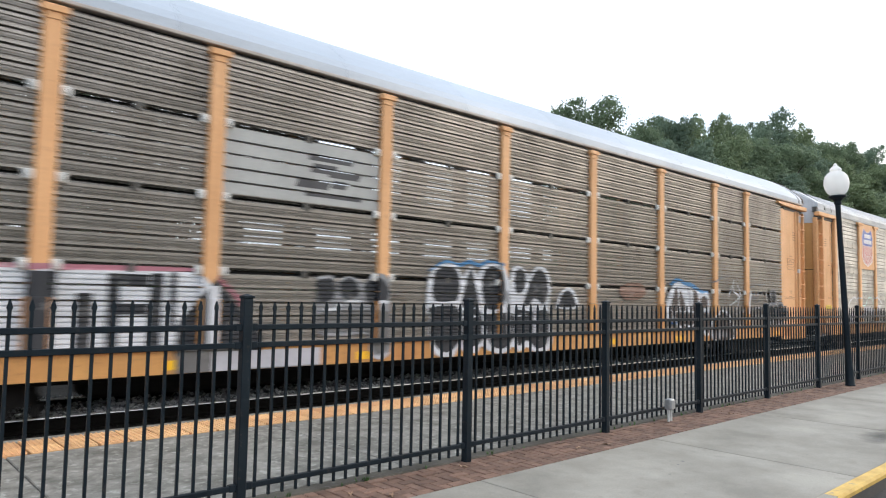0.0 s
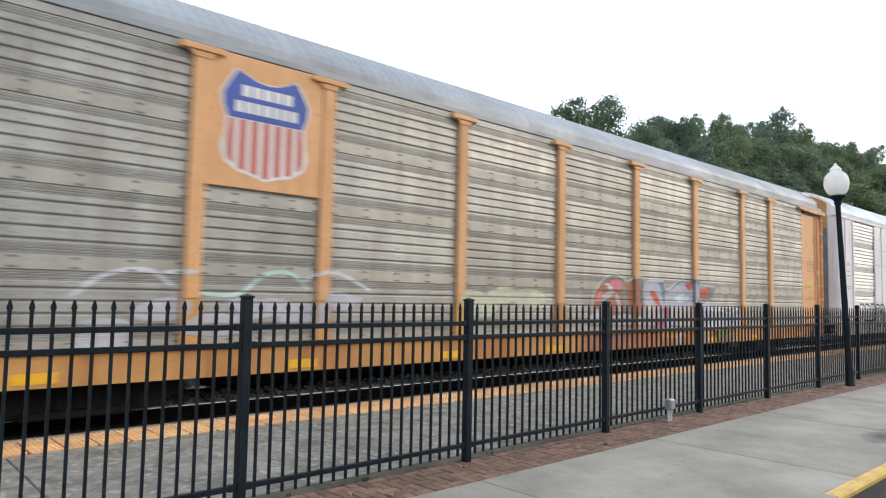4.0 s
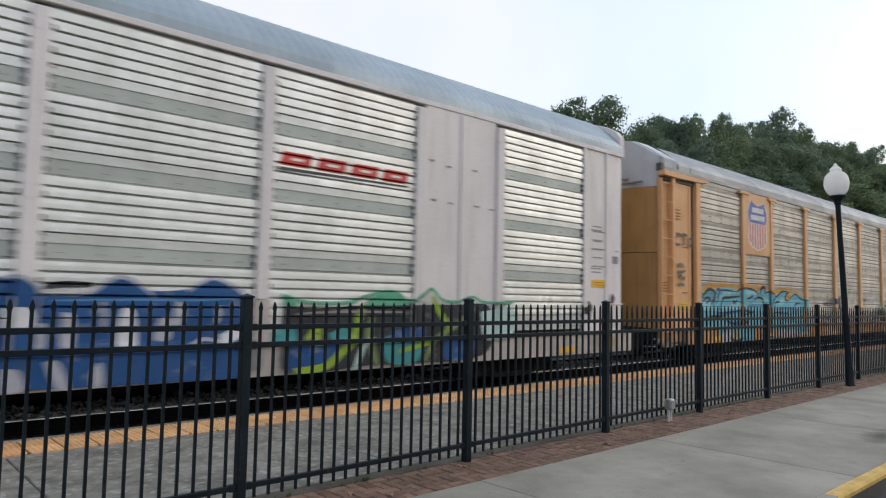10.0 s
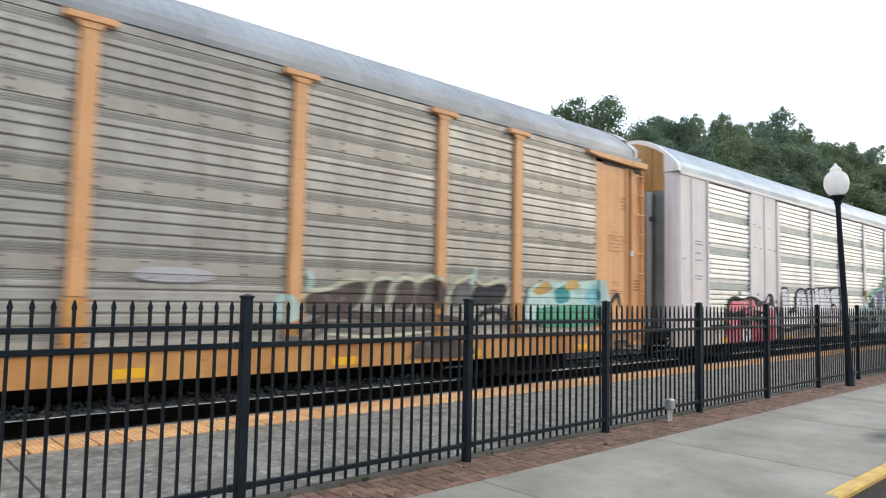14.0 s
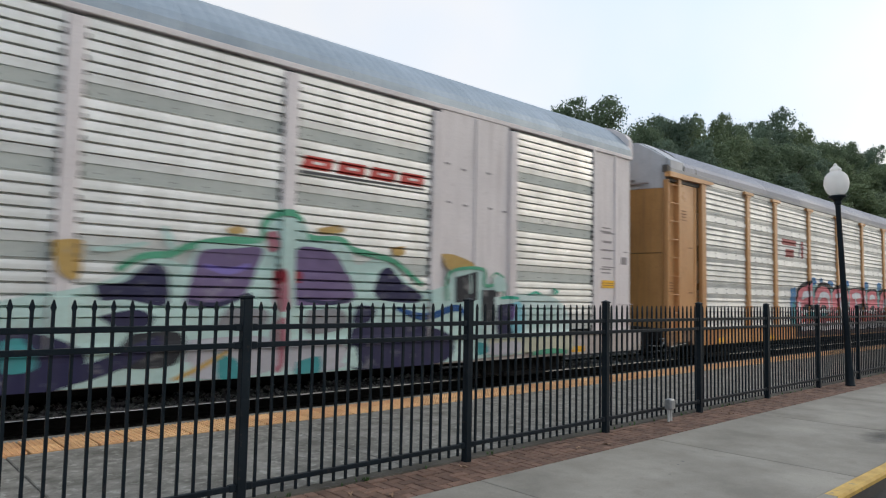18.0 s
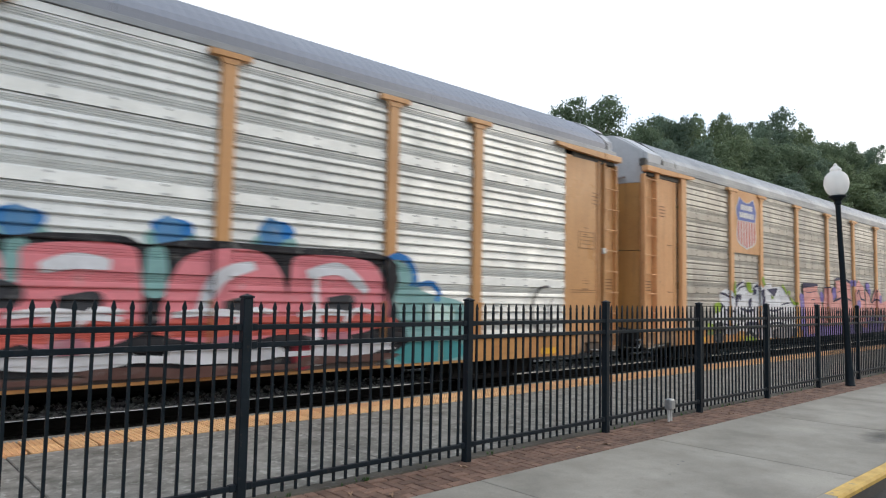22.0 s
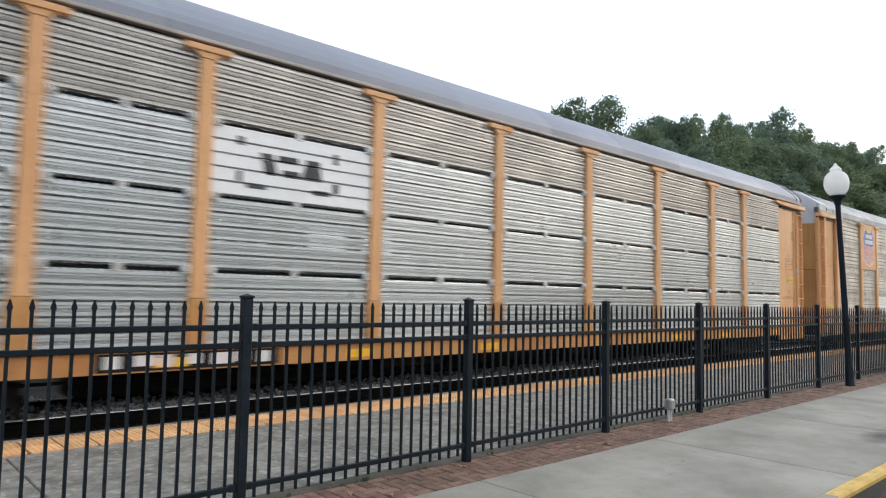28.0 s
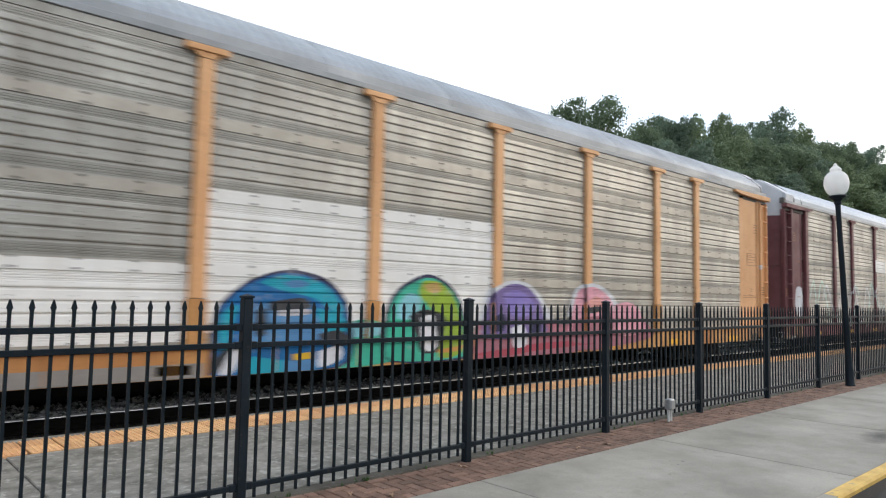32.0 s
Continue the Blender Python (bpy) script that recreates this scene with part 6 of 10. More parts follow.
def scribble(p, color, x0, x1, z0, z1, n, seed, width=0.05):
    r = random.Random(seed)
    pts = [(x0 + (x1 - x0) * i / n + r.uniform(-0.1, 0.1), r.choice((z0, z1)) + r.uniform(-0.1, 0.1) if i % 2 else (z0 + z1) / 2 + r.uniform(-0.2, 0.2)) for i in range(n + 1)]
    p.fill(color, ribbon(pts, width))


def shield_outline(cx, cz, w, h):
    """The emblem's outline: pointed shoulders, hollow top, rounded foot."""
    right = [(0.0, 0.94), (0.12, 0.955), (0.25, 1.0), (0.34, 1.04), (0.41, 0.95), (0.5, 0.80), (0.485, 0.68), (0.44, 0.58), (0.455, 0.42), (0.49, 0.28), (0.44, 0.15), (0.30, 0.07), (0.14, 0.04), (0.0, 0.0)]
    return [(cx + u * w, cz + v * h) for u, v in right] + [(cx - u * w, cz + v * h) for u, v in right[-2:0:-1]]


def cut(poly, z0, z1):
    """The part of an outline between two bounds of its second value."""
    for keep, z in ((1, z0), (-1, z1)):
        out = []
        for (xa, za), (xb, zb) in zip(poly, poly[1:] + poly[:1]):
            ina, inb = keep * (za - z) >= 0, keep * (zb - z) >= 0
            if ina:
                out.append((xa, za))
            if ina != inb:
                out.append((xa + (xb - xa) * (z - za) / (zb - za), z))
        poly = out
    return poly


def emblem(car):
    """Yellow plate with a striped shield; its writing is plain white bars."""
    x0, x1 = POSTS[0] + 0.11, POSTS[1] - 0.11
    plate = Shape().box(x0, x1, -0.045, -0.03, 2.96, 4.79, bevel=0.004)
    for z in (3.35, 4.2):
        plate.box(x0 + 0.03, x0 + 0.11, -0.053, -0.044, z, z + 0.03).box(x1 - 0.11, x1 - 0.03, -0.053, -0.044, z, z + 0.03)
    pl = part("emblem_plate", plate, M["yellow"], car, "yellow plate behind the shield emblem", at=(OX, OY, 0))
    cx, w, z0, h = (x0 + x1) / 2 - 0.03, 1.30, 3.11, 1.42

    def flat(name, mat, y, *polys):
        s = Shape()
        for q in polys:
            s.prism(q, "y", y, y + 0.002)
        part(name, s, mat, pl)

    out = shield_outline(cx, z0, w, h)
    flat("shield", M["white_mark"], -0.049, shield_outline(cx, z0 - 0.03, w + 0.07, h + 0.05))
    flat("shield_field", M["blue_mark"], -0.053, cut(out, z0 + h * 0.57, 9))
    lower = [(z, x) for x, z in cut(shield_outline(cx, z0 + 0.01, w - 0.03, h - 0.02), 0, z0 + h * 0.56)]
    stripes = []
    for i in range(7):
        xa = cx + (i - 3) * w / 7.3 - 0.053
        stripes.append([(x, z) for z, x in cut(lower, xa, xa + 0.106)])
    for q in stripes:
        flat("stripe", M["stripe"], -0.053, q)
    for count, half, low, high in ((5, 0.40, 0.79, 0.90), (7, 0.49, 0.63, 0.74)):
        pitch = 2 * half / count
        for i in range(count):
            xa = cx - half + i * pitch
            flat("name_bar", M["white_mark"], -0.057, rect(xa + 0.014, xa + pitch - 0.014, z0 + h * low, z0 + h * high))


def plate_on(car, x, z, w, h, mat, label, y=-0.012):
    pl = part("notice_plate", Shape().box(x, x + w, y, y + 0.01, z, z + h), M[mat], car, label, at=(OX, OY, 0))
    for i in range(2):
        part("stencil_bar", Shape().box(x + 0.06, x + w - 0.06, y - 0.003, y, z + h * (0.3 + 0.3 * i), z + h * (0.3 + 0.3 * i) + 0.015), M["stencil"], pl)


def sign(p):
    return p.done("painted_sign", "painted sign", M)


def tagged_up(p, what):
    return p.done("graffiti", what, P)


def paint_cars():
    cars = [b[0] for b in BUILT]
    # dirty perforated car
    p = Paint(cars[0], "fine")
    p.taut = True
    p.fill("pale_mark", rect(6.64, 9.26, 2.88, 3.78))
    for x0, x1, z0, z1 in ((7.95, 8.72, 3.52, 3.62), (8.0, 8.42, 3.34, 3.48), (8.3, 8.85, 3.30, 3.40), (7.75, 8.3, 3.10, 3.22), (7.9, 8.9, 2.98, 3.05), (8.35, 8.62, 3.14, 3.26)):
        p.fill("dark_mark", rect(x0, x1, z0, z1, 0.05))
    sign(p)
    p.taut = False
    p.fill("rose", ribbon([(3.0, 1.78), (4.5, 1.79), (6.4, 1.83)], 0.07))
    p.fill("white", [(2.95, 0.80), (2.95, 1.74), (6.38, 1.79), (6.55, 1.62), (6.32, 1.2), (6.1, 0.80)])
    for x0, x1, z0, z1, slant in ((3.1, 3.3, 0.85, 1.72, 0.05), (3.55, 3.75, 0.85, 1.5, 0.0), (3.9, 4.12, 0.85, 1.72, 0.0), (4.42, 4.72, 0.82, 1.74, 0.02), (4.95, 5.12, 0.82, 1.5, 0.0), (5.28, 5.42, 0.82, 1.74, 0.0), (5.42, 5.76, 1.60, 1.74, 0.0),
                              (5.42, 5.76, 1.25, 1.38, 0.0), (5.76, 5.92, 0.82, 1.76, 0.02), (6.02, 6.1, 1.1, 1.78, 0.0)):
        p.fill("charcoal", rect(x0, x1, z0, z1, slant))
    p.fill("charcoal", [(6.1, 0.72), (6.15, 1.15), (6.6, 1.72), (6.95, 1.35), (7.3, 0.95), (7.3, 0.72)]).fill("white", rect(6.5, 6.68, 0.80, 1.62)).fill("rose", ribbon([(6.62, 1.75), (6.9, 1.5), (7.0, 1.35)], 0.05))
    p.fill("smoke", rect(6.12, 7.0, 0.44, 0.80)).fill("mauve", rect(6.6, 8.25, 0.48, 0.76)).fill("grey", rect(7.0, 8.25, 0.44, 0.52))
    p.fill("grey", swell([(8.17, 1.80), (8.44, 1.82), (8.50, 1.61), (8.55, 1.74), (8.72, 1.83), (8.92, 1.77), (9.02, 1.72), (9.19, 1.88), (9.42, 1.84), (9.54, 1.60), (9.51, 1.33), (9.58, 1.23), (9.54, 0.65), (9.32, 0.55), (9.13, 0.69), (9.06, 0.93), (8.22, 0.96)]))
    p.fill("charcoal", swell([(8.17, 1.75), (8.42, 1.78), (8.47, 1.64), (8.45, 1.48), (8.19, 1.42)]))
    p.fill("charcoal", swell([(8.56, 1.71), (8.72, 1.80), (8.88, 1.72), (8.91, 1.54), (8.74, 1.46), (8.58, 1.54)]))
    p.fill("charcoal", swell([(9.02, 1.68), (9.17, 1.83), (9.35, 1.78), (9.47, 1.60), (9.39, 1.44), (9.12, 1.40)]))
    p.fill("smoke", swell([(8.20, 1.26), (8.52, 1.30), (8.98, 1.31), (9.53, 1.26), (9.51, 0.96), (9.47, 0.69), (9.29, 0.62), (9.18, 0.73), (9.07, 0.97), (8.21, 1.00)]))
    p.fill("white", ribbon([(8.67, 1.42), (8.82, 1.44), (8.98, 1.43)], 0.05, 0.6))
    p.fill("white", ribbon([(9.22, 1.41), (9.34, 1.44), (9.46, 1.42)], 0.05, 0.6))
    p.fill("white", ribbon([(8.30, 1.31), (8.52, 1.33), (8.57, 1.42)], 0.05, 0.6))
    p.fill("mauve", ribbon([(9.17, 0.60), (9.35, 0.56), (9.52, 0.63)], 0.06, 0.6))
    p.fill("taupe", ribbon([(9.63, 1.59), (9.73, 1.54), (9.83, 1.59)], 0.04, 0.6))
    p.fill("sky", ribbon([(10.37, 1.97), (10.73, 2.14), (11.06, 2.10), (11.33, 2.17), (11.58, 2.12), (11.85, 2.21), (12.19, 2.15)], 0.07, 0.6))
    p.fill("white", swell([(10.29, 1.31), (10.33, 1.72), (10.41, 1.97), (10.72, 2.12), (11.03, 2.08), (11.14, 1.90), (11.35, 2.11), (11.51, 1.94), (11.62, 2.08), (11.87, 2.17), (12.16, 2.13), (12.35, 1.80), (12.47, 2.10), (12.66, 2.16), (12.87, 2.07), (12.96, 2.00), (13.20, 2.17), (13.52, 2.10), (13.65, 1.76), (13.58, 1.34), (13.67, 0.84), (13.57, 0.52), (13.14, 0.49), (12.90, 0.60), (12.66, 0.52), (12.49, 0.62), (12.20, 0.50), (11.82, 0.57), (11.64, 0.66), (11.47, 0.54), (11.17, 0.59), (11.04, 0.64), (10.91, 0.49), (10.65, 0.51), (10.45, 0.63), (10.39, 0.93), (10.40, 1.15)]))
    p.fill("charcoal", swell([(10.43, 1.66), (10.50, 1.95), (10.73, 2.06), (11.00, 2.00), (11.09, 1.76), (11.02, 1.49), (10.76, 1.45), (10.49, 1.48)]))
    p.fill("charcoal", swell([(10.33, 1.33), (10.72, 1.39), (11.07, 1.33), (11.11, 0.91), (11.00, 0.69), (10.76, 0.58), (10.52, 0.69), (10.41, 0.93), (10.42, 1.15)]))
    p.fill("charcoal", swell([(11.21, 1.69), (11.35, 2.04), (11.50, 1.69), (11.56, 1.38), (11.16, 1.37)]))
    p.fill("charcoal", swell([(11.16, 1.30), (11.61, 1.30), (11.67, 0.90), (11.55, 0.70), (11.29, 0.66), (11.15, 0.76)]))
    p.fill("charcoal", swell([(11.64, 1.70), (11.69, 1.98), (11.90, 2.12), (12.12, 2.03), (12.21, 1.72), (12.16, 1.42), (11.98, 1.31), (11.74, 1.38)]))
    p.fill("charcoal", swell([(11.72, 1.22), (12.47, 1.25), (12.50, 0.87), (12.34, 0.64), (12.08, 0.60), (11.83, 0.73)]))
    p.fill("charcoal", swell([(12.54, 2.03), (12.69, 2.10), (12.84, 2.00), (12.84, 1.75), (12.68, 1.63), (12.56, 1.70)]))
    p.fill("charcoal", swell([(13.02, 1.90), (13.20, 2.10), (13.45, 2.03), (13.55, 1.75), (13.42, 1.43), (13.14, 1.55), (12.98, 1.42), (12.79, 1.42)]))
    p.fill("charcoal", swell([(12.57, 1.33), (12.99, 1.29), (13.54, 1.29), (13.58, 0.93), (13.45, 0.62), (13.17, 0.57), (12.88, 0.73), (12.64, 0.63), (12.54, 0.87)]))
    p.fill("grey", ribbon([(12.23, 1.67), (12.32, 1.30), (12.30, 0.88)], 0.16, 0.6))
    p.fill("white", ribbon([(10.72, 1.40), (10.86, 1.44), (11.00, 1.43)], 0.05, 0.6))
    p.fill("white", ribbon([(11.16, 1.18), (11.35, 1.20), (11.54, 1.19)], 0.04, 0.6))
    p.fill("white", ribbon([(12.62, 1.19), (12.80, 1.23), (12.90, 1.21)], 0.05, 0.6))
    p.fill("mauve", ribbon([(13.07, 1.34), (13.15, 1.21), (13.13, 0.86)], 0.12, 0.6))
    p.fill("white", swell([(13.78, 1.34), (13.91, 1.63), (14.17, 1.78), (14.43, 1.68), (14.53, 1.35)]))
    p.fill("charcoal", swell([(13.86, 1.37), (13.98, 1.62), (14.18, 1.71), (14.37, 1.62), (14.43, 1.39)]))
    p.fill("rust", swell([(16.07, 1.77), (16.38, 1.92), (16.96, 1.94), (17.22, 1.77), (16.96, 1.57), (16.31, 1.56)]))
    p.fill("sky", ribbon([(18.35, 1.91), (18.51, 2.03), (18.74, 2.07), (19.06, 2.00), (19.47, 1.95), (19.93, 1.80), (20.34, 1.79)], 0.11, 0.6))
    p.fill("white", swell([(18.12, 1.31), (18.21, 1.62), (18.38, 1.85), (18.56, 1.97), (18.75, 2.02), (19.01, 1.96), (19.33, 1.90), (19.66, 1.84), (19.97, 1.75), (20.29, 1.77), (20.40, 1.45), (20.37, 1.14), (20.37, 0.76), (20.14, 0.61), (19.82, 0.83), (18.97, 0.86), (18.71, 0.87), (18.57, 1.08), (18.33, 1.02), (18.11, 1.15)]))
    p.fill("umber", swell([(18.54, 1.78), (18.69, 1.88), (18.73, 1.33), (18.38, 1.31), (18.41, 1.49)]))
    p.fill("umber", swell([(18.80, 1.80), (18.89, 1.77), (19.13, 1.33), (18.83, 1.33)]))
    p.fill("umber", swell([(19.49, 1.83), (19.70, 1.80), (19.77, 1.55), (19.72, 1.33), (19.43, 1.30), (19.52, 1.58)]))
    p.fill("umber", swell([(19.88, 1.43), (19.94, 1.62), (20.09, 1.69), (20.25, 1.62), (20.30, 1.41), (20.14, 1.36)]))
    p.fill("umber", swell([(18.32, 1.28), (18.47, 1.28), (18.45, 1.03), (18.33, 1.02)]))
    p.fill("umber", swell([(18.56, 1.26), (19.36, 1.25), (19.58, 1.22), (19.63, 0.93), (19.38, 0.86), (18.93, 0.89), (18.60, 1.10)]))
    p.fill("umber", swell([(19.69, 1.14), (19.95, 1.25), (20.35, 1.21), (20.38, 0.91), (20.29, 0.70), (20.09, 0.77), (19.70, 0.93)]))
    p.fill("mauve", ribbon([(19.22, 1.86), (19.34, 1.65), (19.30, 1.33)], 0.14, 0.6))
    p.fill("white", ribbon([(18.96, 0.95), (19.31, 0.90), (19.59, 0.95)], 0.05, 0.6))
    p.fill("navy", ribbon([(18.33, 1.00), (18.52, 0.98), (18.67, 1.00)], 0.05, 0.6))
    p.fill("white", swell([(20.51, 1.08), (20.76, 1.23), (21.13, 1.32), (21.51, 1.25), (21.74, 0.96), (21.83, 0.54), (20.53, 0.52)]))
    p.fill("umber", swell([(20.58, 1.05), (20.80, 1.19), (21.13, 1.26), (21.45, 1.16), (21.65, 0.95), (21.75, 0.56), (20.60, 0.54)]))
    p.fill("grey", swell([(20.71, 0.77), (21.01, 0.81), (21.03, 0.58), (20.72, 0.55)]))
    p.fill("grey", swell([(21.11, 0.76), (21.27, 0.80), (21.33, 0.59), (21.11, 0.58)]))
    p.fill("white", ribbon([(21.51, 1.67), (21.73, 1.98), (21.87, 2.15), (21.82, 1.88), (22.16, 1.71), (21.94, 1.55), (21.58, 1.45)], 0.055, 0.6))
    p.fill("white", ribbon([(22.00, 2.09), (22.26, 1.82), (22.13, 1.49), (21.99, 1.33)], 0.05, 0.6))
    p.fill("grey", ribbon([(20.53, 2.04), (20.91, 2.18), (21.49, 2.25)], 0.05, 0.6))
    p.fill("taupe", ribbon([(20.76, 1.53), (21.12, 1.61), (21.50, 1.55)], 0.05, 0.6))
    p.fill("white", ribbon([(21.91, 1.21), (22.33, 1.24), (22.54, 1.34)], 0.05, 0.6))
    p.fill("white", ribbon([(22.68, 1.21), (22.76, 1.64), (22.86, 1.88)], 0.09, 0.6))
    p.fill("grey", ribbon([(22.88, 1.97), (23.27, 2.05), (24.04, 2.11)], 0.05, 0.6))
    p.fill("grey", ribbon([(23.04, 1.89), (23.02, 1.71), (23.07, 1.54)], 0.07, 0.6))
    p.fill("grey", ribbon([(23.24, 1.89), (23.22, 1.72), (23.28, 1.54)], 0.07, 0.6))
    p.fill("grey", ribbon([(23.48, 1.90), (23.46, 1.72), (23.51, 1.54)], 0.07, 0.6))
    p.fill("grey", ribbon([(23.79, 1.91), (23.77, 1.73), (23.83, 1.55)], 0.07, 0.6))
    p.fill("grey", ribbon([(24.08, 1.92), (24.06, 1.74), (24.12, 1.55)], 0.07, 0.6))
    p.fill("grey", ribbon([(23.00, 1.34), (23.48, 1.39), (24.13, 1.32)], 0.06, 0.6))
    p.fill("grey", ribbon([(23.01, 1.10), (23.55, 1.15), (24.27, 1.05)], 0.05, 0.6))
    p.fill("smoke", ribbon([(23.44, 0.74), (23.75, 0.65), (24.07, 0.75)], 0.06, 0.6))
    p.fill("grey", swell([(24.31, 1.79), (24.47, 1.97), (24.73, 1.92), (24.81, 1.68), (24.68, 1.47), (24.43, 1.50)]))
    p.fill("grey", swell([(24.76, 1.23), (24.86, 1.49), (25.07, 1.58), (25.33, 1.51), (25.48, 1.23), (25.36, 0.95), (25.04, 0.89)]))
    p.fill("grey", swell([(24.13, 1.48), (24.44, 1.53), (24.68, 1.40), (24.73, 1.10), (24.53, 0.91), (24.16, 0.95)]))
    p.fill("charcoal", swell([(24.36, 1.78), (24.50, 1.91), (24.69, 1.87), (24.75, 1.68), (24.65, 1.54), (24.45, 1.56)]))
    p.fill("charcoal", swell([(24.83, 1.23), (24.91, 1.43), (25.08, 1.51), (25.28, 1.45), (25.40, 1.23), (25.29, 1.01), (25.05, 0.97)]))
    p.fill("charcoal", swell([(24.13, 1.42), (24.44, 1.46), (24.62, 1.35), (24.66, 1.13), (24.50, 1.00), (24.15, 1.03)]))
    p.fill("white", ribbon([(24.75, 1.49), (24.83, 1.59), (24.95, 1.62)], 0.04, 0.6))
    p.fill("mauve", ribbon([(24.93, 0.90), (25.17, 0.85), (25.41, 0.92)], 0.05, 0.6))
    tagged_up(p, "sprayed graffiti on ribbed steel")
    # first emblem car
    emblem(cars[1])
    p = Paint(cars[1], "wave", deep=0.5)
    p.fill("white", ribbon([(3.15, 1.45), (3.5, 1.72), (4.0, 1.80), (4.3, 1.62)], 0.06)).fill("white", ribbon([(4.2, 1.78), (4.6, 1.80)], 0.06))
    p.fill("mint", ribbon([(4.7, 1.52), (5.2, 1.52), (5.6, 1.80), (6.0, 1.82), (6.3, 1.6)], 0.06)).fill("white", ribbon([(6.2, 1.72), (6.7, 1.88), (7.4, 1.62)], 0.06))
    halo(p, "mauve", 3.2, 7.2, 1.0, 1.45, 6, 31)
    halo(p, "cream", 9.5, 11.6, 1.4, 1.6, 3, 14)
    p.fill("burnt", rect(12.9, 17.6, 0.42, 0.80)).fill("terracotta", swell([(13.2, 0.78), (14.6, 0.77), (15.2, 0.6), (14.2, 0.46), (13.2, 0.5)])).fill("orange", swell([(15.9, 0.78), (16.9, 0.79), (17.5, 0.66), (16.6, 0.62)]))
    for x, w, c in ((16.9, 0.18, "white"), (17.75, 0.22, "ochre"), (18.35, 0.2, "mauve"), (19.2, 0.25, "taupe"), (19.9, 0.12, "coral")):
        p.fill(c, rect(x, x + w, 0.45, 0.74, 0.03))
    p.fill("terracotta", swell([(13.40, 1.36), (13.43, 1.61), (13.51, 1.76), (13.69, 1.90), (13.91, 1.99), (14.21, 2.04), (14.49, 1.98), (14.66, 1.91), (14.92, 2.03), (15.14, 2.05), (15.27, 1.90), (15.32, 1.52), (15.54, 0.97), (13.36, 1.02), (13.36, 1.23)]))
    p.fill("pink", swell([(13.47, 1.49), (13.55, 1.69), (13.67, 1.72), (13.77, 1.63), (13.59, 1.49)]))
    p.fill("pink", swell([(14.01, 1.97), (14.35, 2.01), (14.53, 1.91), (14.43, 1.79), (14.12, 1.80)]))
    p.fill("mauve", swell([(13.35, 1.23), (13.54, 1.33), (14.12, 1.19), (14.68, 1.22), (15.54, 1.10), (15.54, 0.97), (13.36, 1.02)]))
    p.fill("cream", ribbon([(13.35, 1.04), (13.34, 1.36), (13.40, 1.64), (13.57, 1.85), (13.85, 2.02), (14.15, 2.10), (14.51, 2.06), (14.71, 1.97), (15.01, 2.07), (15.37, 2.09), (15.44, 1.91), (15.43, 1.68)], 0.06, 0.8))
    p.fill("slate", ribbon([(13.66, 1.89), (13.91, 2.01), (14.20, 2.07), (14.55, 2.00)], 0.06, 0.6))
    p.fill("white", ribbon([(13.79, 1.88), (14.00, 1.88), (13.90, 1.81), (14.09, 1.82), (14.02, 1.72), (14.20, 1.71)], 0.05, 0.6))
    p.fill("mauve", ribbon([(13.74, 1.23), (13.76, 1.53), (13.91, 1.64), (14.11, 1.68)], 0.16, 0.6))
    p.fill("mauve", ribbon([(14.23, 1.68), (14.34, 1.51), (14.40, 1.25)], 0.13, 0.6))
    p.fill("slate", ribbon([(14.55, 1.94), (14.57, 1.66), (14.67, 1.37), (14.81, 1.25)], 0.13, 0.6))
    p.fill("slate", ribbon([(15.24, 2.04), (15.38, 1.83), (15.39, 1.53)], 0.14, 0.6))
    p.fill("terracotta", ribbon([(14.15, 1.61), (14.19, 1.44), (14.19, 1.30)], 0.14, 0.6))
    p.fill("haze", swell([(15.38, 1.72), (15.55, 1.97), (16.11, 2.00), (16.17, 1.77), (16.59, 1.79), (16.78, 1.92), (17.19, 2.03), (17.56, 2.00), (17.96, 2.04), (18.08, 1.76), (18.35, 1.48), (18.67, 1.56), (18.62, 0.90), (15.48, 0.97), (15.41, 1.41)]))
    p.fill("slate", swell([(16.07, 1.97), (16.29, 2.02), (16.38, 1.71), (16.32, 1.44), (16.19, 1.77)]))
    p.fill("white", ribbon([(15.35, 1.75), (15.55, 2.00), (16.13, 2.02), (16.33, 2.00), (16.42, 1.79)], 0.035, 0.6))
    p.fill("white", ribbon([(16.44, 1.80), (16.64, 1.86), (16.88, 1.98), (17.27, 2.07), (17.45, 2.04)], 0.035, 0.6))
    p.fill("coral", swell([(15.64, 1.75), (15.83, 1.78), (16.03, 1.65), (16.17, 1.38), (15.88, 1.52)]))
    p.fill("coral", swell([(17.36, 1.96), (17.62, 2.00), (17.82, 2.01), (17.58, 1.81)]))
    p.fill("coral", [(18.13, 1.89), (18.79, 1.89), (18.57, 1.62), (18.13, 1.65)])
    p.fill("slate", [(18.79, 1.89), (19.06, 1.93), (18.77, 1.57), (18.57, 1.62)])
    p.fill("white", ribbon([(18.11, 1.97), (18.56, 1.96), (19.09, 1.94)], 0.045, 0.6))
    p.fill("slate", ribbon([(16.65, 1.82), (16.90, 1.95), (17.25, 2.05), (17.51, 2.00)], 0.05, 0.6))
    p.fill("slate", ribbon([(17.71, 2.07), (17.96, 2.03), (18.06, 1.76), (18.00, 1.53)], 0.13, 0.6))
    p.fill("haze", swell([(18.64, 1.20), (18.96, 1.35), (19.64, 1.30), (19.67, 0.95), (18.72, 0.92)]))
    p.fill("coral", ribbon([(16.05, 1.23), (16.16, 1.34), (16.23, 1.22)], 0.05, 0.6))
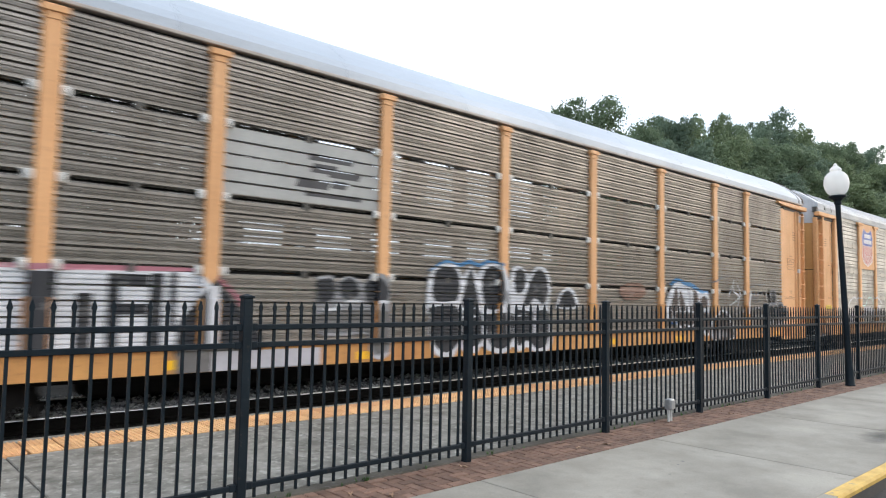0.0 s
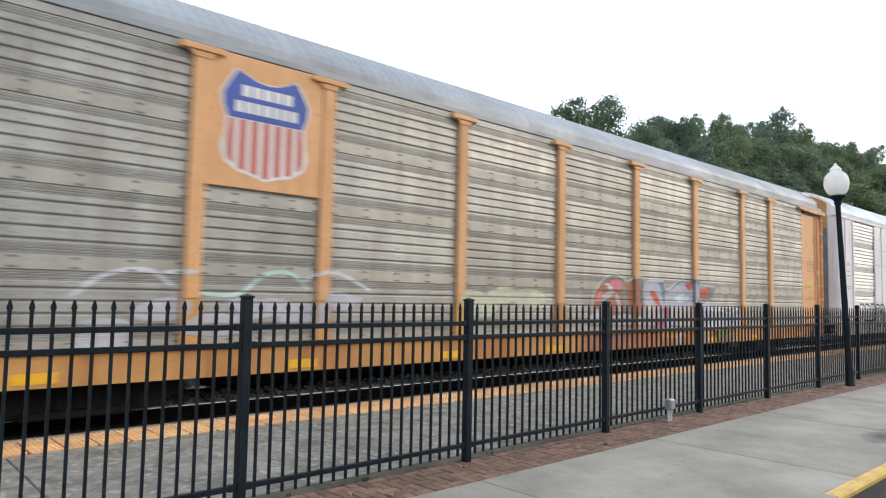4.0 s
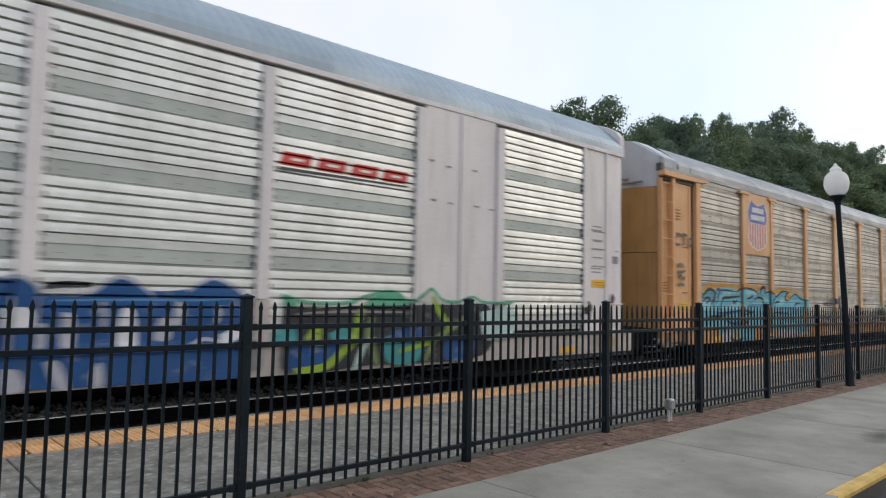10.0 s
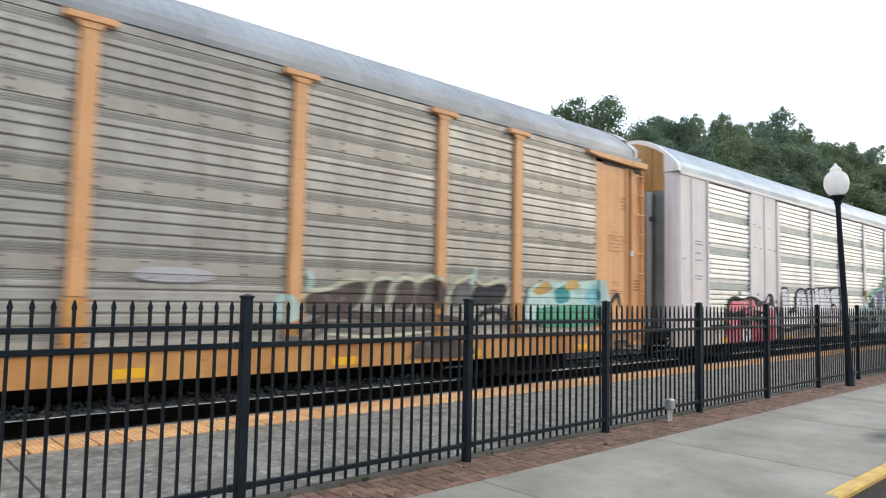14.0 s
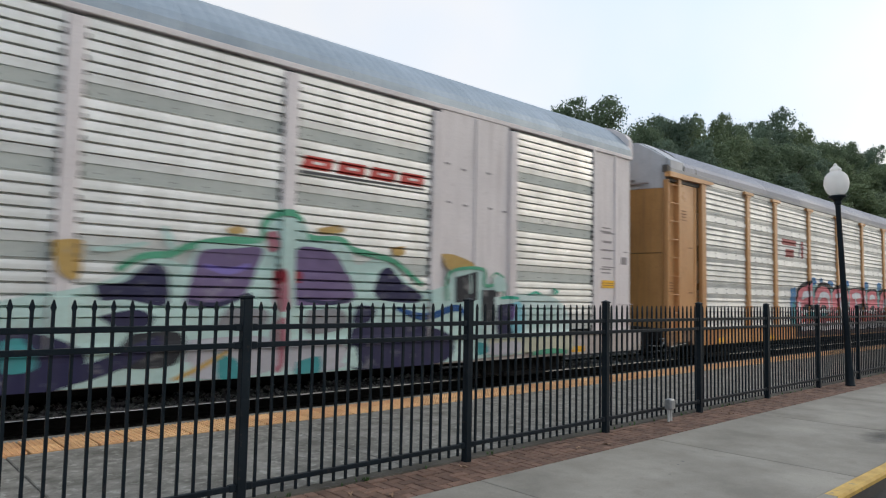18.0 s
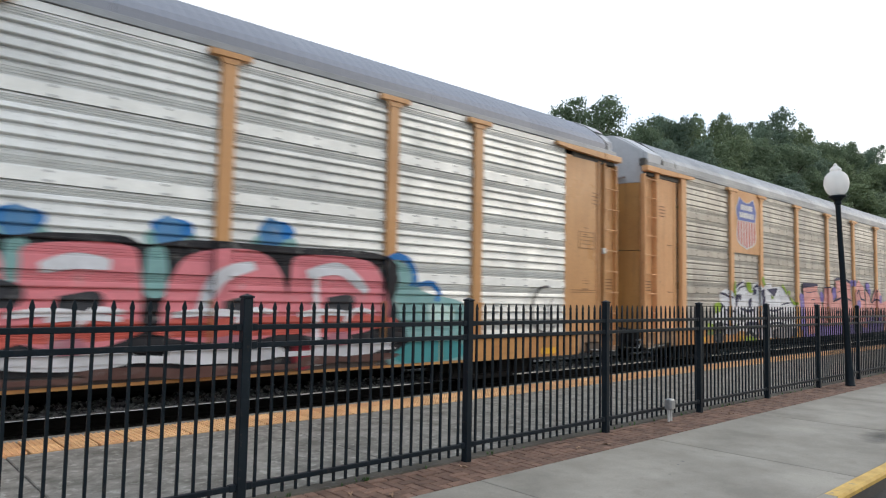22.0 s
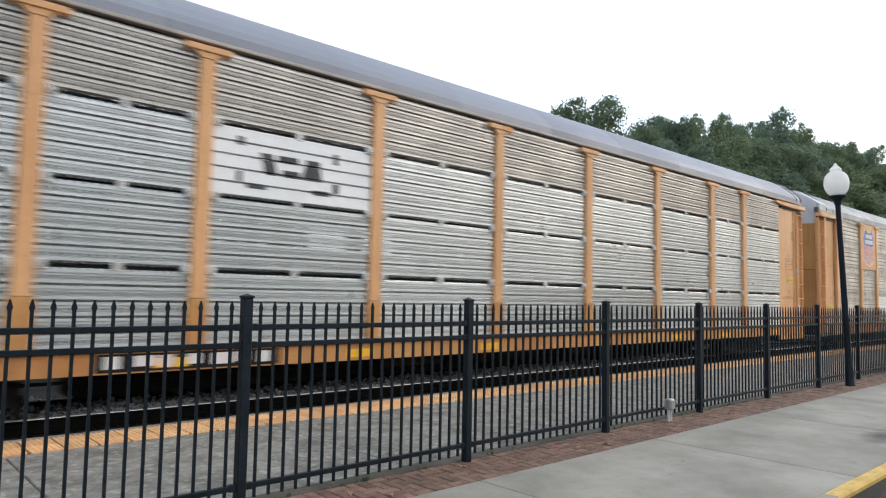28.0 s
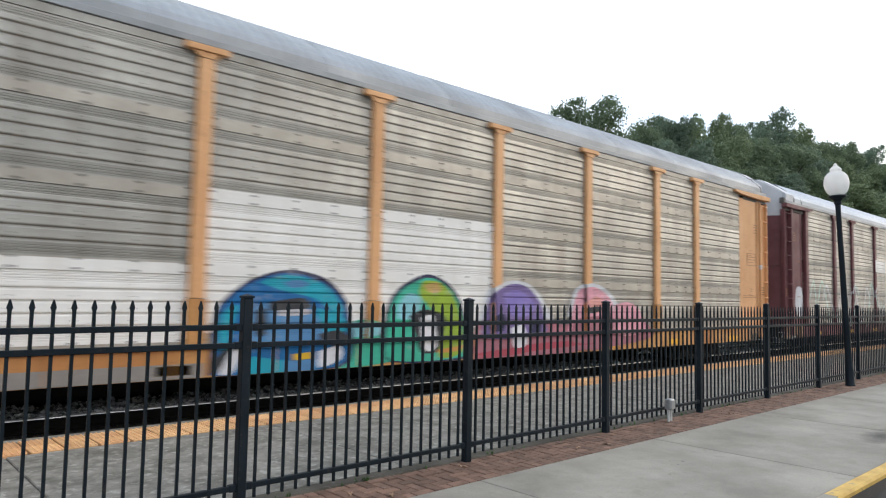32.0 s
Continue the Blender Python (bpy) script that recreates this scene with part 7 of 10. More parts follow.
    p.fill("cherry", swell([(16.28, 1.36), (16.5, 1.40), (16.56, 1.18), (16.34, 1.10)])).fill("rose", swell([(16.0, 1.12), (16.4, 1.08), (16.45, 0.88), (15.9, 0.9)]))
    p.fill("blush_cream", swell([(16.87, 1.28), (17.5, 1.34), (18.1, 1.22), (18.05, 0.96), (17.3, 0.90), (16.85, 1.0)])).fill("slate", ribbon([(16.6, 0.93), (17.2, 0.89), (17.87, 0.90)], 0.05))
    p.fill("salmon", swell([(17.80, 1.34), (18.0, 1.36), (18.1, 0.9), (17.98, 0.62), (17.84, 0.66)])).fill("pale_mint", swell([(16.75, 1.62), (17.25, 1.72), (17.6, 1.62), (17.1, 1.50)])).fill("blush_cream", swell([(15.5, 1.5), (15.9, 1.4), (15.95, 1.1), (15.5, 1.0)]))
    letters(p, 18.6, 20.5, 0.84, 1.32, 4, "mauve", "bright", 47, grow=0.05)
    p.fill("lilac", blob(19.82, 0.55, 0.09, 0.07, 5)).fill("olive", swell([(19.0, 0.76), (19.6, 0.78), (19.5, 0.6), (19.05, 0.58)]))
    tagged_up(p, "faded sprayed graffiti")
    plate_on(cars[1], 0.82, 1.36, 0.52, 0.14, "label_yellow", "yellow notice plate")
    plate_on(cars[1], 25.64, 2.03, 0.6, 0.16, "label_yellow", "yellow notice plate")
    # first bright ribbed car, then the second
    for k in (2, 4):
        p = Paint(cars[k], "bulb", (1, 7))
        for i in range(4):
            p.fill("red_mark", rect(18.12 + i * 0.61, 18.62 + i * 0.61, 3.38, 3.58, 0.06))
        p.fill("dark_mark", [(18.1, 3.30), (20.5, 3.33), (20.5, 3.36), (18.1, 3.35)])
        for i in range(4):
            p.fill("white_mark", rect(18.3 + i * 0.61, 18.5 + i * 0.61, 3.46, 3.50, 0.02))
        sign(p)
        plate_on(cars[k], 25.72, 1.80, 0.52, 0.17, "orange", "orange notice plate")
        for i in range(5):
            part("stencil_bar", Shape().box(25.75, 26.2 - 0.07 * (i % 2), -0.006, 0.0, 2.25 + 0.19 * i, 2.28 + 0.19 * i), M["stencil_grey"], cars[k], at=(OX, OY, 0))
        plate = Shape().box(26.5, 26.72, -0.006, 0.0, 2.35, 2.52).box(26.55, 26.67, -0.009, -0.006, 2.38, 2.42)
        part("stencil_mark", plate, M["stencil_grey"], cars[k], at=(OX, OY, 0))
    p = Paint(cars[2], "bulb", (1, 7))
    for i, x in enumerate((2.45, 3.1, 3.75, 4.3, 4.95)):
        p.fill("charcoal", ribbon([(x, 1.2), (x + 0.15, 1.52), (x + 0.55, 1.54), (x + 0.75, 1.25), (x + 0.7, 0.7), (x + 0.4, 0.45)], 0.07))
    halo(p, "white", 2.5, 5.6, 0.6, 1.3, 5, 51)
    p.fill("teal", blob(5.35, 1.2, 0.12, 0.25, 2)).fill("teal", blob(5.9, 0.6, 0.14, 0.22, 2))
    for i in range(15):
        p.fill("umber" if i % 3 else "taupe", blob(6.5 + i * 0.21, 0.53 + 0.09 * (i % 2), 0.10 + 0.04 * (i % 3), 0.035, i, 2.6, 0.2))
    p.fill("blue", swell([(9.73, 1.31), (9.79, 1.43), (10.04, 1.44), (10.18, 1.37), (10.26, 1.46), (10.55, 1.47), (10.78, 1.40), (10.89, 1.46), (11.14, 1.38), (11.26, 1.46), (11.58, 1.45), (11.85, 1.45), (12.12, 1.50), (12.47, 1.44), (12.75, 1.53), (13.10, 1.41), (13.15, 1.21), (13.14, 0.40), (11.93, 0.40), (11.11, 0.40), (9.80, 0.36)]))
    p.fill("haze", ribbon([(9.77, 1.37), (9.79, 1.15), (9.78, 0.93)], 0.1, 0.7))
    p.fill("haze", ribbon([(10.07, 1.37), (10.10, 1.15), (10.08, 0.92)], 0.14, 0.7))
    p.fill("haze", ribbon([(10.22, 1.37), (10.25, 1.15), (10.24, 0.91)], 0.12, 0.7))
    p.fill("sky", ribbon([(10.46, 1.37), (10.49, 1.15), (10.48, 0.91)], 0.08, 0.7))
    p.fill("haze", ribbon([(10.88, 1.37), (10.91, 1.14), (10.89, 0.89)], 0.16, 0.7))
    p.fill("haze", ribbon([(11.19, 1.38), (11.22, 1.14), (11.20, 0.89)], 0.12, 0.7))
    p.fill("sky", ribbon([(11.33, 1.38), (11.36, 1.14), (11.34, 0.88)], 0.07, 0.7))
    p.fill("haze", ribbon([(11.70, 1.38), (11.73, 1.13), (11.71, 0.87)], 0.12, 0.7))
    p.fill("haze", ribbon([(11.91, 1.38), (11.94, 1.13), (11.92, 0.86)], 0.1, 0.7))
    p.fill("haze", ribbon([(12.16, 1.38), (12.19, 1.13), (12.17, 0.86)], 0.14, 0.7))
    p.fill("haze", ribbon([(12.41, 1.38), (12.44, 1.12), (12.42, 0.85)], 0.12, 0.7))
    p.fill("sky", ribbon([(12.84, 1.39), (12.87, 1.12), (12.84, 0.84)], 0.08, 0.7))
    p.fill("haze", ribbon([(10.08, 0.82), (10.12, 0.57), (10.10, 0.39)], 0.15, 0.8))
    p.fill("haze", ribbon([(11.16, 0.86), (11.20, 0.59), (11.18, 0.39)], 0.15, 0.8))
    p.fill("haze", ribbon([(11.76, 0.88), (11.81, 0.59), (11.78, 0.39)], 0.15, 0.8))
    p.fill("haze", ribbon([(12.43, 0.95), (12.48, 0.65), (12.44, 0.44)], 0.15, 0.8))
    p.fill("haze", ribbon([(9.77, 1.35), (9.91, 1.46), (10.06, 1.37)], 0.04, 0.6))
    p.fill("haze", ribbon([(10.22, 1.36), (10.40, 1.47), (10.58, 1.37)], 0.04, 0.6))
    p.fill("haze", ribbon([(10.86, 1.36), (11.01, 1.48), (11.17, 1.38)], 0.04, 0.6))
    p.fill("haze", ribbon([(11.24, 1.36), (11.42, 1.48), (11.60, 1.38)], 0.04, 0.6))
    p.fill("haze", ribbon([(11.85, 1.36), (12.08, 1.49), (12.33, 1.38)], 0.04, 0.6))
    p.fill("haze", ribbon([(12.51, 1.37), (12.79, 1.50), (13.08, 1.39)], 0.04, 0.6))
    p.fill("navy", swell([(14.63, 1.63), (14.84, 1.66), (14.99, 1.68), (15.16, 1.61), (15.25, 1.49), (15.68, 1.51), (15.83, 1.60), (15.95, 1.69), (16.15, 1.71), (16.32, 1.61), (16.42, 1.54), (16.88, 1.57), (17.02, 1.66), (17.21, 1.73), (17.45, 1.67), (17.66, 1.53), (17.64, 1.22), (17.70, 0.91), (17.72, 0.38), (16.93, 0.40), (14.90, 0.43), (14.60, 0.47)]))
    p.fill("charcoal", ribbon([(15.25, 1.56), (15.44, 1.60), (15.77, 1.60)], 0.07, 0.6))
    p.fill("haze", ribbon([(15.23, 1.48), (15.69, 1.49), (15.90, 1.63), (16.08, 1.70), (16.32, 1.59), (16.47, 1.46)], 0.05, 0.6))
    p.fill("haze", ribbon([(16.88, 1.54), (17.06, 1.66), (17.25, 1.72), (17.53, 1.60), (17.68, 1.47)], 0.05, 0.6))
    p.fill("haze", ribbon([(14.84, 1.65), (15.00, 1.67), (15.15, 1.60), (15.23, 1.47)], 0.05, 0.6))
    p.fill("sky", ribbon([(15.34, 1.41), (15.87, 1.42), (16.39, 1.43), (16.96, 1.43), (17.58, 1.46)], 0.03, 0.6))
    p.fill("bright", swell([(14.85, 1.32), (15.11, 1.33), (15.16, 1.18), (15.08, 1.07), (14.87, 1.06)]))
    p.fill("bright", swell([(16.10, 1.32), (16.23, 1.30), (16.29, 0.88), (16.06, 0.88), (16.06, 1.16)]))
    p.fill("bright", swell([(17.34, 0.98), (17.58, 1.06), (17.67, 0.95), (17.38, 0.85)]))
    p.fill("haze", swell([(15.45, 1.28), (15.58, 1.23), (15.59, 0.89), (15.45, 0.90)]))
    p.fill("haze", swell([(15.18, 1.16), (15.30, 1.13), (15.30, 0.89), (15.20, 0.91)]))
    p.fill("haze", swell([(16.54, 1.21), (16.68, 1.21), (16.69, 0.94), (16.48, 0.95)]))
    p.fill("haze", swell([(16.74, 1.42), (16.85, 1.36), (16.81, 1.08), (16.69, 1.08)]))
    p.fill("haze", swell([(14.89, 0.67), (15.05, 0.64), (15.12, 0.43), (14.90, 0.42)]))
    p.fill("haze", swell([(15.29, 0.72), (15.43, 0.72), (15.56, 0.41), (15.42, 0.42)]))
    p.fill("haze", swell([(15.79, 0.62), (15.88, 0.69), (15.92, 0.43), (15.80, 0.41)]))
    p.fill("haze", ribbon([(17.28, 1.37), (17.31, 1.25), (17.28, 1.13)], 0.06, 0.6))
    p.fill("sky", ribbon([(17.67, 1.33), (17.73, 1.10), (17.70, 0.91)], 0.05, 0.6))
    p.fill("grey", ribbon([(17.77, 0.91), (17.88, 0.68), (17.87, 0.48)], 0.12, 0.6))
    p.fill("haze", ribbon([(15.87, 1.40), (15.90, 1.23), (15.89, 1.03)], 0.06, 0.6))
    p.fill("haze", ribbon([(16.95, 0.86), (17.13, 0.93), (17.36, 0.88)], 0.05, 0.6))
    p.fill("charcoal", swell([(18.27, 1.36), (18.83, 1.33), (19.64, 1.38), (20.55, 1.39), (21.58, 1.40), (22.43, 1.38), (22.56, 0.78), (22.02, 0.45), (19.89, 0.46), (18.39, 0.41), (18.27, 0.90)]))
    p.fill("green", ribbon([(18.21, 1.52), (18.44, 1.45), (18.82, 1.41), (19.43, 1.43), (19.64, 1.51), (20.10, 1.60), (20.33, 1.57), (20.57, 1.44), (20.87, 1.58), (21.02, 1.66), (21.25, 1.49), (21.60, 1.45), (21.99, 1.54), (22.31, 1.45), (23.13, 1.44)], 0.06, 0.8))
    p.fill("green", swell([(19.64, 1.38), (19.85, 1.52), (20.19, 1.62), (20.49, 1.48), (20.49, 1.39)]))
    p.fill("green", swell([(18.27, 1.38), (18.30, 1.52), (18.42, 1.47), (18.45, 1.36)]))
    p.fill("teal", swell([(18.05, 0.97), (18.28, 1.06), (18.46, 1.04), (18.47, 0.85), (18.07, 0.86)]))
    p.fill("teal", swell([(19.99, 0.83), (20.33, 0.93), (20.84, 0.83), (20.73, 0.46), (20.14, 0.47)]))
    p.fill("teal", swell([(19.04, 0.96), (19.34, 1.04), (19.45, 0.87), (19.14, 0.79)]))
    p.fill("navy", swell([(18.36, 0.80), (19.04, 0.83), (19.27, 0.70), (18.86, 0.47), (18.36, 0.45)]))
    p.fill("navy", swell([(20.21, 0.98), (20.81, 1.02), (20.81, 0.83), (20.22, 0.80)]))
    p.fill("navy", swell([(21.32, 0.81), (22.01, 0.84), (21.99, 0.48), (21.36, 0.46)]))
    p.fill("lime", ribbon([(18.44, 0.44), (18.96, 0.48), (19.27, 0.70), (19.49, 0.88), (19.56, 1.21), (19.64, 1.34)], 0.14, 0.6))
    p.fill("lime", ribbon([(18.65, 0.87), (18.84, 1.03), (18.81, 0.78)], 0.12, 0.6))
    p.fill("olive", ribbon([(19.91, 0.45), (19.77, 0.86), (19.82, 1.21)], 0.13, 0.6))
    p.fill("lime", ribbon([(21.04, 1.54), (21.18, 1.30), (21.40, 1.01), (21.07, 0.80), (20.34, 0.64)], 0.11, 0.6))
    p.fill("olive", ribbon([(20.89, 0.45), (21.13, 0.82), (21.59, 1.05), (21.79, 1.20)], 0.1, 0.6))
    p.fill("mint", ribbon([(19.46, 0.35), (19.66, 0.77), (19.88, 0.85)], 0.1, 0.6))
    p.fill("mint", swell([(22.21, 1.28), (23.13, 1.34), (23.14, 0.87), (22.33, 0.77)]))
    p.fill("taupe", ribbon([(18.45, 1.25), (19.23, 1.28), (20.50, 1.27)], 0.04, 0.6))
    p.fill("marigold", rect(10.18, 10.74, 0.42, 0.51)).fill("marigold", rect(13.42, 13.75, 0.46, 0.54))
    p.fill("marigold", rect(25.95, 26.35, 0.55, 0.72)).fill("marigold", rect(26.5, 26.6, 0.58, 0.74)).fill("umber", blob(25.45, 1.32, 0.10, 0.16, 4, 2.2, 0.2)).fill("umber", blob(26.45, 1.55, 0.06, 0.12, 5, 2.2, 0.2))
    tagged_up(p, "sprayed graffiti on bright ribbed steel")
    # turquoise piece
    emblem(cars[3])
    p = Paint(cars[3], "wave", deep=0.5)
    p.fill("orange", ribbon([(2.13, 1.86), (2.42, 1.95), (2.79, 1.98), (3.26, 2.02), (4.16, 1.96), (4.73, 2.05), (5.42, 1.96), (5.85, 2.08), (6.38, 1.87), (7.30, 1.95), (7.92, 1.95), (9.03, 1.81)], 0.13, 0.9))
    p.fill("turquoise", swell([(1.95, 0.98), (1.94, 1.48), (2.08, 1.74), (2.25, 1.84), (2.43, 1.88), (2.67, 1.87), (2.78, 1.81), (2.90, 1.90), (2.99, 1.95), (3.40, 1.95), (3.92, 1.93), (4.16, 1.89), (4.40, 1.95), (4.74, 2.00), (5.18, 1.97), (5.42, 1.88), (5.57, 1.81), (5.70, 1.93), (5.86, 2.03), (6.08, 2.01), (6.23, 1.91), (6.58, 1.77), (6.77, 1.85), (6.88, 1.80), (7.12, 1.81), (7.54, 1.95), (7.69, 1.93), (7.90, 1.88), (8.19, 1.82), (8.46, 1.88), (8.89, 1.81), (9.31, 1.67), (9.58, 1.59), (9.60, 1.39), (9.38, 1.19), (9.54, 0.77), (9.09, 0.48), (7.10, 0.48), (6.59, 0.49), (6.44, 0.77), (5.61, 0.78), (5.23, 0.73), (5.17, 0.44), (4.80, 0.40), (3.13, 0.43), (2.95, 0.78), (2.48, 0.82)]))
    p.fill("aqua", swell([(3.27, 1.82), (4.08, 1.82), (3.63, 1.70), (3.07, 1.64)]))
    p.fill("aqua", swell([(4.49, 1.88), (5.19, 1.91), (5.52, 1.75), (4.75, 1.69)]))
    p.fill("aqua", swell([(3.43, 1.44), (4.34, 1.53), (4.42, 1.37), (3.51, 1.33)]))
    p.fill("aqua", swell([(5.97, 1.72), (6.39, 1.65), (6.29, 1.38), (5.98, 1.38)]))
    p.fill("aqua", swell([(5.20, 1.54), (5.72, 1.59), (5.78, 1.45), (5.30, 1.44)]))
    p.fill("aqua", swell([(7.30, 1.76), (7.61, 1.82), (7.65, 1.58), (7.19, 1.48)]))
    p.fill("aqua", swell([(2.04, 1.49), (2.32, 1.62), (2.56, 1.59), (2.45, 1.33), (2.10, 1.33)]))
    p.fill("charcoal", ribbon([(2.08, 1.61), (2.19, 1.76), (2.43, 1.87), (2.65, 1.86), (2.78, 1.77), (2.72, 1.63), (2.56, 1.47)], 0.1, 0.4))
    p.fill("charcoal", ribbon([(2.09, 1.52), (2.20, 1.62), (2.44, 1.64), (2.50, 1.59), (2.27, 1.49)], 0.08, 0.4))
    p.fill("charcoal", ribbon([(2.77, 1.76), (2.77, 1.63), (2.70, 1.40)], 0.07, 0.4))
    p.fill("charcoal", ribbon([(2.83, 1.77), (2.90, 1.87), (3.06, 1.89), (2.97, 1.64), (2.88, 1.50)], 0.06, 0.4))
    p.fill("charcoal", ribbon([(2.97, 1.84), (3.27, 1.87), (3.62, 1.87), (4.10, 1.83)], 0.05, 0.4))
    p.fill("charcoal", ribbon([(3.02, 1.32), (3.18, 1.51), (3.28, 1.64), (3.63, 1.67), (4.34, 1.71)], 0.08, 0.4))
    p.fill("charcoal", ribbon([(4.11, 1.83), (4.40, 1.93), (4.74, 1.95), (5.28, 1.91), (5.59, 1.79)], 0.07, 0.4))
    p.fill("charcoal", ribbon([(3.85, 1.59), (4.00, 1.53), (4.14, 1.61)], 0.11, 0.4))
    p.fill("charcoal", ribbon([(4.72, 1.63), (5.01, 1.68), (5.25, 1.75)], 0.06, 0.4))
    p.fill("charcoal", ribbon([(5.27, 1.61), (5.57, 1.70), (5.87, 1.65), (5.94, 1.52), (5.78, 1.41)], 0.07, 0.4))
    p.fill("charcoal", ribbon([(5.71, 1.78), (5.76, 1.93), (5.96, 2.01), (6.09, 1.96), (6.03, 1.85)], 0.11, 0.4))
    p.fill("charcoal", ribbon([(6.01, 1.83), (6.38, 1.87), (6.74, 1.74)], 0.06, 0.4))
    p.fill("charcoal", ribbon([(6.48, 1.46), (6.56, 1.64), (6.95, 1.75), (7.06, 1.80), (7.42, 1.91), (7.88, 1.90)], 0.06, 0.4))
    p.fill("charcoal", ribbon([(7.14, 1.57), (6.95, 1.58), (6.67, 1.48), (6.56, 1.38)], 0.08, 0.4))
    p.fill("charcoal", ribbon([(7.93, 1.65), (8.26, 1.81), (8.53, 1.83), (8.89, 1.70), (9.55, 1.63)], 0.05, 0.4))
    p.fill("charcoal", ribbon([(8.34, 1.44), (8.54, 1.54), (8.86, 1.54)], 0.06, 0.4))
    p.fill("charcoal", ribbon([(6.41, 1.21), (7.08, 1.24), (7.81, 1.20)], 0.05, 0.4))
    p.fill("charcoal", ribbon([(4.35, 1.18), (4.77, 1.22), (5.21, 1.25)], 0.05, 0.4))
    p.fill("charcoal", ribbon([(2.46, 1.15), (2.97, 1.14), (3.44, 1.18)], 0.08, 0.4))
    p.fill("charcoal", ribbon([(4.29, 0.83), (4.44, 0.99), (4.78, 0.90)], 0.1, 0.4))
    p.fill("navy", ribbon([(2.96, 1.23), (3.65, 1.25), (4.35, 1.30), (5.26, 1.26)], 0.07, 0.6))
    p.fill("navy", ribbon([(5.60, 1.05), (6.41, 1.10), (7.57, 1.03)], 0.06, 0.6))
    p.fill("sky", ribbon([(4.84, 1.45), (5.58, 1.48), (5.88, 1.45)], 0.05, 0.6))
    p.fill("sky", ribbon([(6.62, 1.34), (7.81, 1.39), (8.90, 1.32)], 0.06, 0.6))
    p.fill("navy", ribbon([(3.45, 1.01), (4.05, 0.92), (4.20, 1.03)], 0.08, 0.6))
    p.fill("orange", swell([(7.67, 1.78), (7.95, 1.85), (8.01, 1.73), (7.83, 1.65), (7.67, 1.67)]))
    p.fill("charcoal", ribbon([(7.90, 1.89), (7.64, 1.81), (7.62, 1.64), (7.91, 1.63)], 0.05, 0.6))
    p.fill("mauve", swell([(3.06, 0.66), (3.68, 0.78), (3.91, 0.56), (4.42, 0.46), (3.48, 0.42), (3.07, 0.43)]))
    p.fill("mauve", swell([(6.42, 0.68), (7.83, 0.71), (9.06, 0.58), (8.99, 0.48), (6.65, 0.50)]))
    p.fill("charcoal", ribbon([(3.61, 0.56), (3.99, 0.43), (4.42, 0.52)], 0.1, 0.6))
    p.fill("marigold", [(3.79, 0.63), (4.21, 0.68), (4.22, 0.58), (3.80, 0.53)])
    p.fill("marigold", [(6.59, 0.70), (6.84, 0.71), (6.85, 0.58), (6.59, 0.56)])
    p.fill("charcoal", ribbon([(6.11, 0.53), (6.13, 0.70), (6.32, 0.76)], 0.2, 0.6))
    p.fill("navy", ribbon([(5.61, 0.62), (6.01, 0.49), (6.43, 0.51)], 0.06, 0.6))
    p.fill("mint", ribbon([(18.14, 1.89), (18.20, 1.74), (18.14, 1.58)], 0.1, 0.6))
    p.fill("mint", swell([(17.62, 1.44), (17.73, 1.53), (17.91, 1.48), (17.98, 1.22), (17.78, 1.12), (17.63, 1.22)]))
    p.fill("mint", ribbon([(21.63, 2.07), (21.58, 1.91), (21.48, 1.76)], 0.09, 0.6))
    p.fill("cream", ribbon([(17.92, 1.21), (18.03, 1.37), (18.14, 1.56), (18.49, 1.62), (18.73, 1.72), (18.99, 1.77), (19.22, 1.76)], 0.07, 0.7))
    p.fill("cream", ribbon([(19.21, 1.46), (19.30, 1.73), (19.53, 1.82), (19.75, 1.80)], 0.07, 0.7))
    p.fill("cream", ribbon([(19.59, 1.50), (19.73, 1.72), (19.94, 1.83), (20.19, 1.81)], 0.07, 0.7))
    p.fill("cream", ribbon([(20.05, 1.53), (20.23, 1.77), (20.54, 1.88), (20.83, 1.80)], 0.07, 0.7))
    p.fill("cream", ribbon([(20.83, 1.19), (20.91, 1.48), (21.10, 1.76), (21.36, 1.88), (21.58, 1.94)], 0.07, 0.7))
    p.fill("cream", ribbon([(21.61, 1.87), (21.83, 1.76), (22.16, 1.84), (22.43, 1.84), (22.50, 1.67), (22.36, 1.47)], 0.07, 0.7))
    p.fill("cream", ribbon([(19.37, 1.22), (19.55, 1.34), (19.74, 1.55)], 0.07, 0.7))
    p.fill("cream", ribbon([(20.15, 1.21), (20.45, 1.38), (20.72, 1.56)], 0.07, 0.7))
    p.fill("umber", swell([(18.03, 1.35), (18.15, 1.52), (18.65, 1.62), (18.95, 1.72), (19.16, 1.70), (19.09, 1.46), (18.92, 1.33), (18.35, 1.25)]))
    p.fill("umber", swell([(19.35, 1.44), (19.40, 1.71), (19.65, 1.78), (19.60, 1.50), (19.55, 1.33)]))
    p.fill("umber", swell([(19.74, 1.37), (19.88, 1.71), (20.14, 1.77), (20.19, 1.51), (20.04, 1.33)]))
    p.fill("umber", swell([(20.24, 1.37), (20.34, 1.72), (20.71, 1.81), (20.83, 1.57), (20.67, 1.33)]))
    p.fill("umber", swell([(20.17, 0.60), (20.26, 0.77), (21.02, 0.79), (21.52, 0.65), (21.50, 0.50), (20.19, 0.53)]))
    p.fill("smoke", swell([(21.07, 1.39), (21.12, 1.70), (21.39, 1.81), (21.52, 1.67), (21.40, 1.43)]))
    p.fill("charcoal", swell([(21.45, 1.38), (21.64, 1.71), (21.91, 1.72), (22.35, 1.79), (22.43, 1.59), (22.23, 1.43)]))
